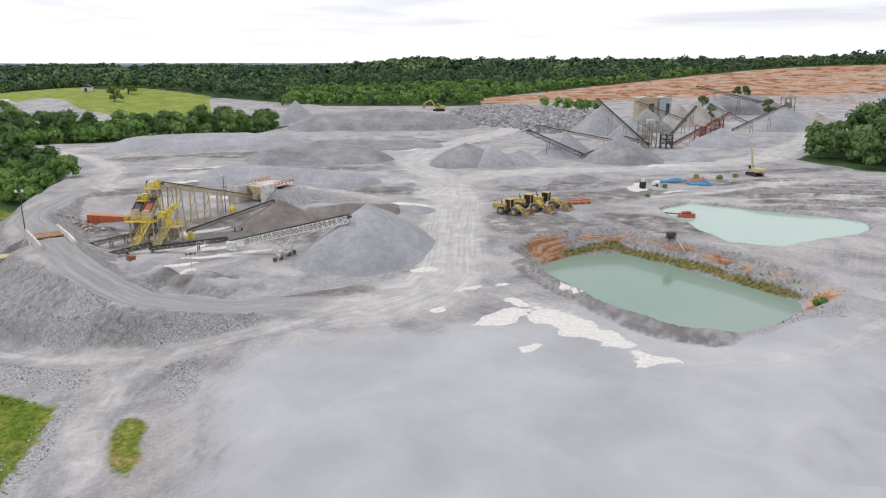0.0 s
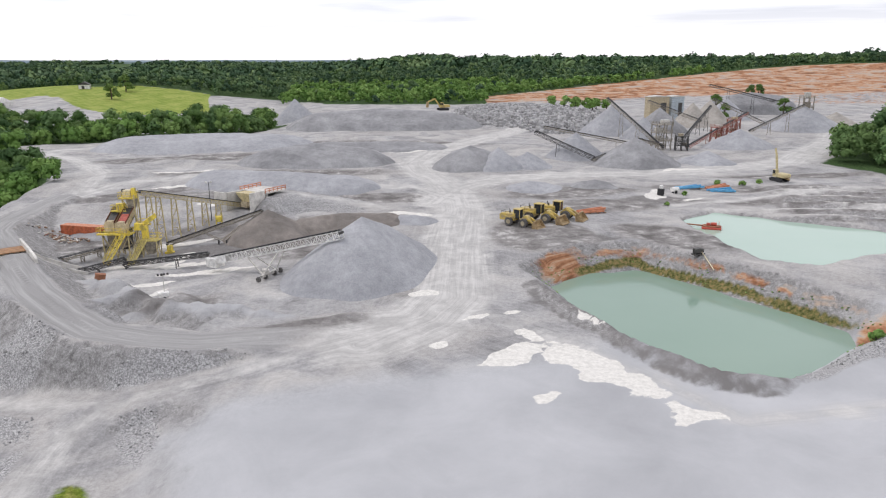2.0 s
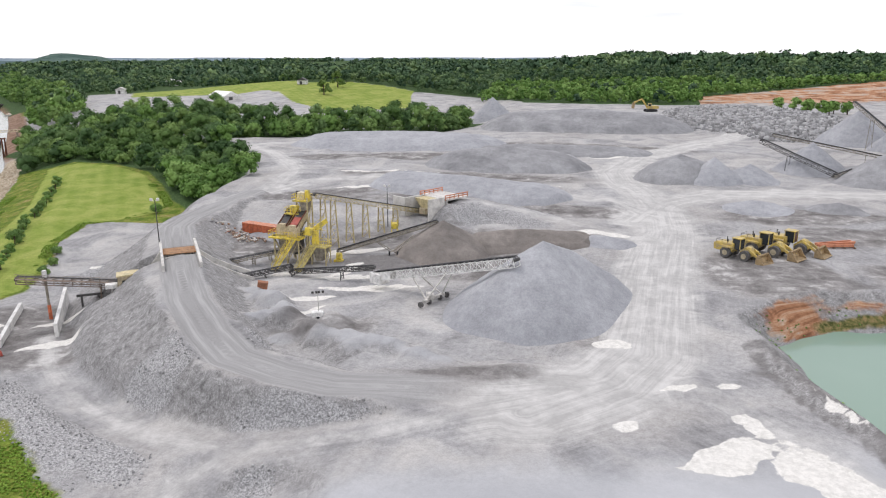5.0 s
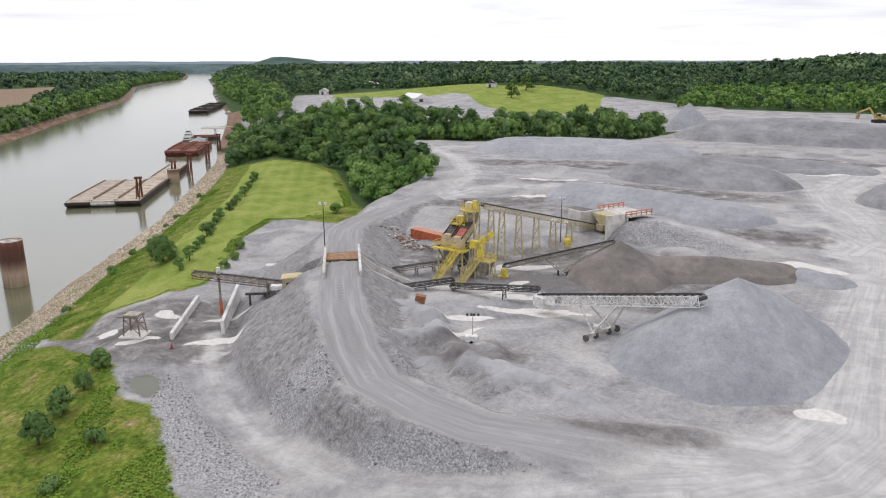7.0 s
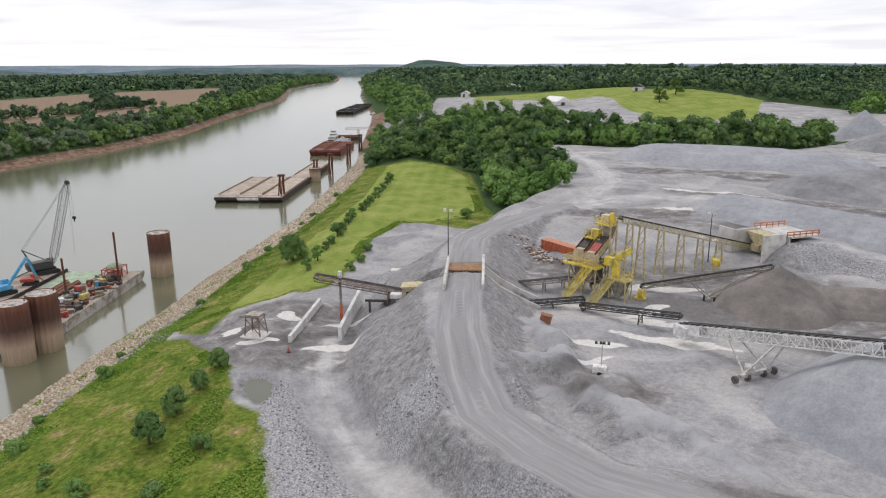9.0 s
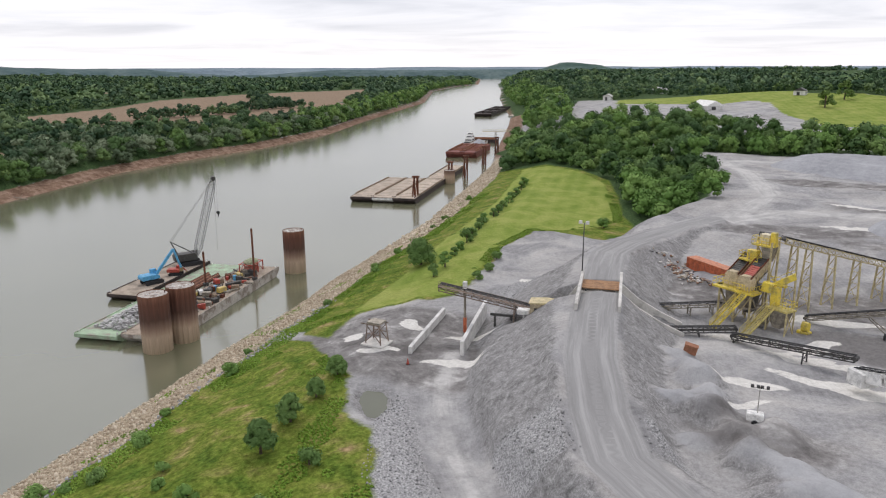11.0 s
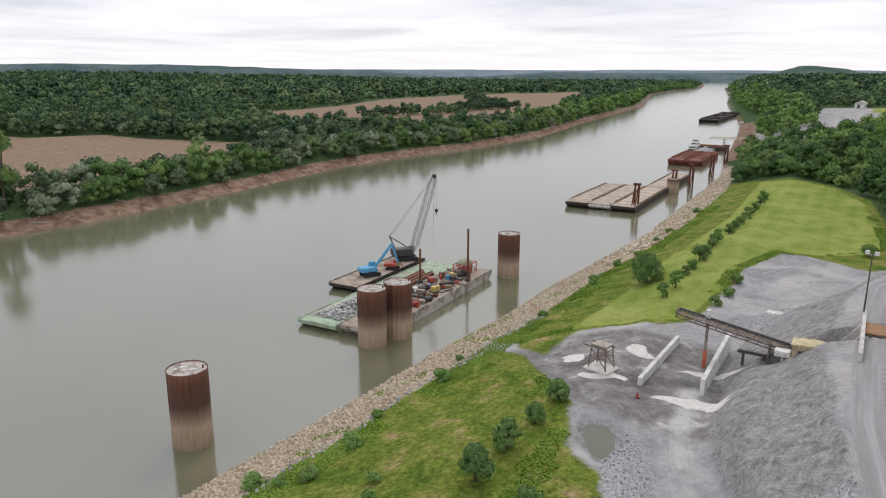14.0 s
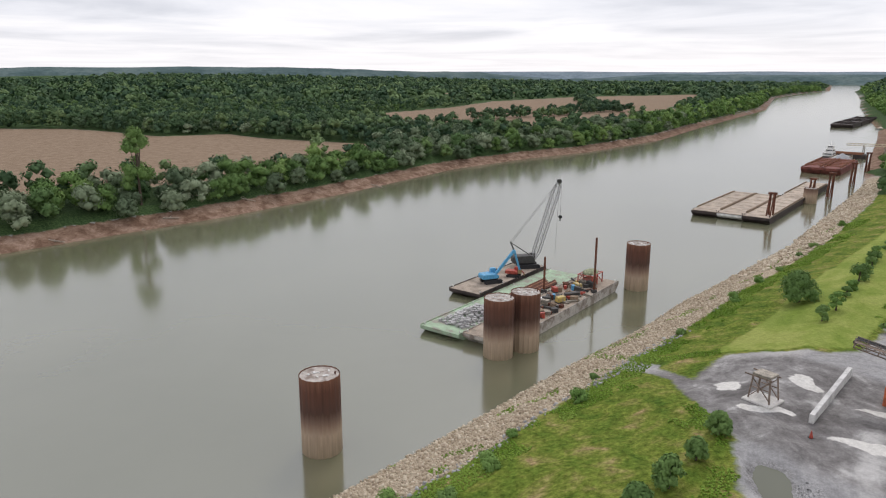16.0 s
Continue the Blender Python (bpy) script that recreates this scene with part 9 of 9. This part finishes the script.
bank_1 = scatter(bank_band(-0.6, 11.6), -200, -60, -10, 176, 0.56, 51)
stones("riprap_stones", bank_1, 0.22, 0.62, M_STONE_TAN, "tan riprap stones lining the river bank", 52)
bank_2 = scatter(bank_band(-0.6, 11.6), -345, -196, 170, 345, 1.1, 53)
stones("riprap_stones", bank_2, 0.6, 1.3, M_STONE_TAN, "tan riprap stones lining the river bank", 54)
bank_3 = scatter(bank_band(11.0, 13.2), -170, -70, 10, 135, 1.0, 55)
stones("grey_bank_stones", bank_3, 0.3, 0.7, M_STONE_GREY, "grey stones between riprap and grass", 56)


def rubble_test(x, y):
    best = np.full(np.shape(x), -9.0)
    for px, py, rx, ry, turn in RUBBLE_PATCHES:
        if py > 300:
            continue
        c, s = math.cos(radians(turn)), math.sin(radians(turn))
        u, v = ((x - px) * c + (y - py) * s) / rx, (-(x - px) * s + (y - py) * c) / ry
        best = np.maximum(best, (1 - np.hypot(u, v)) * min(rx, ry))
    for line, wdt in ROADS:
        best = np.minimum(best, along(x, y, line)[0] - max(wdt, 3.0) - 0.5)
    return best + 0.8 * vnoise(x, y, 4, 78)


stones("rubble_stones", scatter(rubble_test, -125, 70, 60, 216, 0.66, 57), 0.12, 0.32, M_STONE_GREY, "loose grey rubble stones on the slopes", 58)
stones("rock_heap_stones", scatter(lambda x, y: 1 - np.hypot((x - 56) / 53, (y - 510) / 116) + 0.12 * vnoise(x, y, 18, 68), -5, 125, 385, 635, 2.4, 59), 1.0, 2.9, M_STONE_GREY, "field of pale blasted rock at the quarry's back", 60, 0.1)


# ---- rough grass and weeds ----
def tufts(name, spots, h, mat, label, seed):
    rng = np.random.default_rng(seed)
    z = height(spots[:, 0], spots[:, 1])
    c = np.concatenate([spots, z[:, None]], 1)
    v = leaf_clumps(c + (0, 0, h * 0.3), np.full(len(c), h * 0.6), 6, h * 1.15, rng, 0.6, 0.3, 1.6, 0)
    return tagged(new(name, quad_mesh(name, v, mat, 0.5 + 0.5 * vnoise(c[:, 0], c[:, 1], 5, 88))), label, "grass", kind="stuff")


def weeds(x, y):
    s = inside(x, y, SOUTH_GRASS)
    l = inside(x, y, LAWN)
    d, sg, _ = along(x, y, NEAR_BANK)
    i = -d * sg
    patch = vnoise(x, y, 9, 81) + 0.5 * vnoise(x, y, 3, 82)
    edge_band = np.minimum(np.minimum(i - 12.0, 17.5 - i), 3.0)
    ditch = 1.7 + 1.3 * vnoise(x, y, 6, 85) + 0.8 * vnoise(x, y, 2.2, 86) - np.abs(along(x, y, [(-92, 102), (-86, 97), (-79, 90), (-74, 82), (-70, 66)])[0])
    rim = np.minimum(s, 2.2 - s)
    return np.maximum.reduce([np.minimum(edge_band + 1.5 * vnoise(x, y, 4, 87), patch + 0.35), np.minimum(ditch, patch + 0.5), np.minimum(rim, patch - 0.25), np.minimum(s, patch - 0.75), np.minimum(np.minimum(l, 3 - l), patch - 0.1)])


tufts("weed_growth", scatter(weeds, -240, -40, 10, 262, 0.46, 61), 0.26, M_WEED, "lush green weeds along the bank and ditch", 62)
tufts("pond_edge_growth", scatter(lambda x, y: np.minimum(1.6 - np.abs(inside(x, y, POND_1_RIM) + 2.0), np.minimum(y - 118 + 0.2 * (x - 30), vnoise(x, y, 4, 83) - 0.1)), 10, 80, 95, 175, 1.3, 63), 0.25, M_LEAF_B, "thin olive growth along the pond's edge", 64)


# ---- drift logs on the far bank ----
def log(x, y, ln, turn, seed):
    o = thing("drift_log", "bare pale drift log lying on the muddy far bank", "log", pose(x, y, height_at(x, y) + 0.3, 0, 6, turn), "drift logs")
    bm = B()
    beam(bm, (-ln / 2, 0, 0), (ln / 2, 0, 0.15), 0.7, 0.4, sides=8)
    part("stem", bm, M_DRIFT, o)
    rng = random.Random(seed)
    for _ in range(3):
        bm = B()
        px = rng.uniform(-ln / 2, ln / 4)
        beam(bm, (px, 0, 0), (px + rng.uniform(0.5, 1.6), rng.uniform(-1.2, 1.2), rng.uniform(0.4, 1.5)), 0.25, 0.1, sides=6)
        part("branch_stub", bm, M_DRIFT, o)


M_DRIFT = plain("driftwood", (0.36, 0.30, 0.24), 0.95, 0.0, 0.3)
for k, (x, y, ln, tn) in enumerate(((-309, 10, 6, 110), (-296, 3, 7, 40), (-333, 17, 8, 60), (-336, 36, 10, 55), (-345, 66, 12, 50), (-384, 96, 9, 40), (-420, 131, 8, 60), (-281, -22, 6, 70))):
    log(x, y, ln, tn, k)


# ---- farm buildings and parked machines far off ----
def farm_building(x, y, turn, sx, sy, sz, roof, label):
    z = height_at(x, y)
    o = thing("farm_building", label, "building", pose(x, y, z - 0.2, 0, 0, turn))
    bm = B()
    box(bm, (0, 0, sz / 2), (sx, sy, sz))
    w = part("wall", bm, M_WHITE_C, o)
    bm = B()
    prism(bm, [(-sx / 2 - 0.5, sz), (sx / 2 + 0.5, sz), (0, sz + sx * 0.28)], -sy / 2 - 0.5, sy / 2 + 0.5)
    part("roof", bm, roof, o)
    for k in range(3):
        bm = B()
        box(bm, (sx / 2 + 0.03, -sy / 3 + sy / 3 * k, sz * 0.55), (0.08, sy * 0.12, sz * 0.4))
        part("window", bm, M_GLASS, o)
    bm = B()
    box(bm, (-sx * 0.1, -sy / 2 - 0.03, sz * 0.4), (sx * 0.25, 0.08, sz * 0.8))
    part("door", bm, M_DARKSTEEL, o)


farm_building(-352, 722, 20, 10, 13, 4, M_DARKSTEEL, "grey barn with a dark pitched roof on a hill")
farm_building(-376, 614, 60, 15, 30, 3.2, M_WHITE, "long white shed with a pale roof by the lot")
farm_building(-560, 700, 30, 9, 12, 5, M_GALV, "white house with a pale roof among trees")
farm_building(-640, 900, 10, 16, 30, 5, M_WHITE, "long pale building far off")
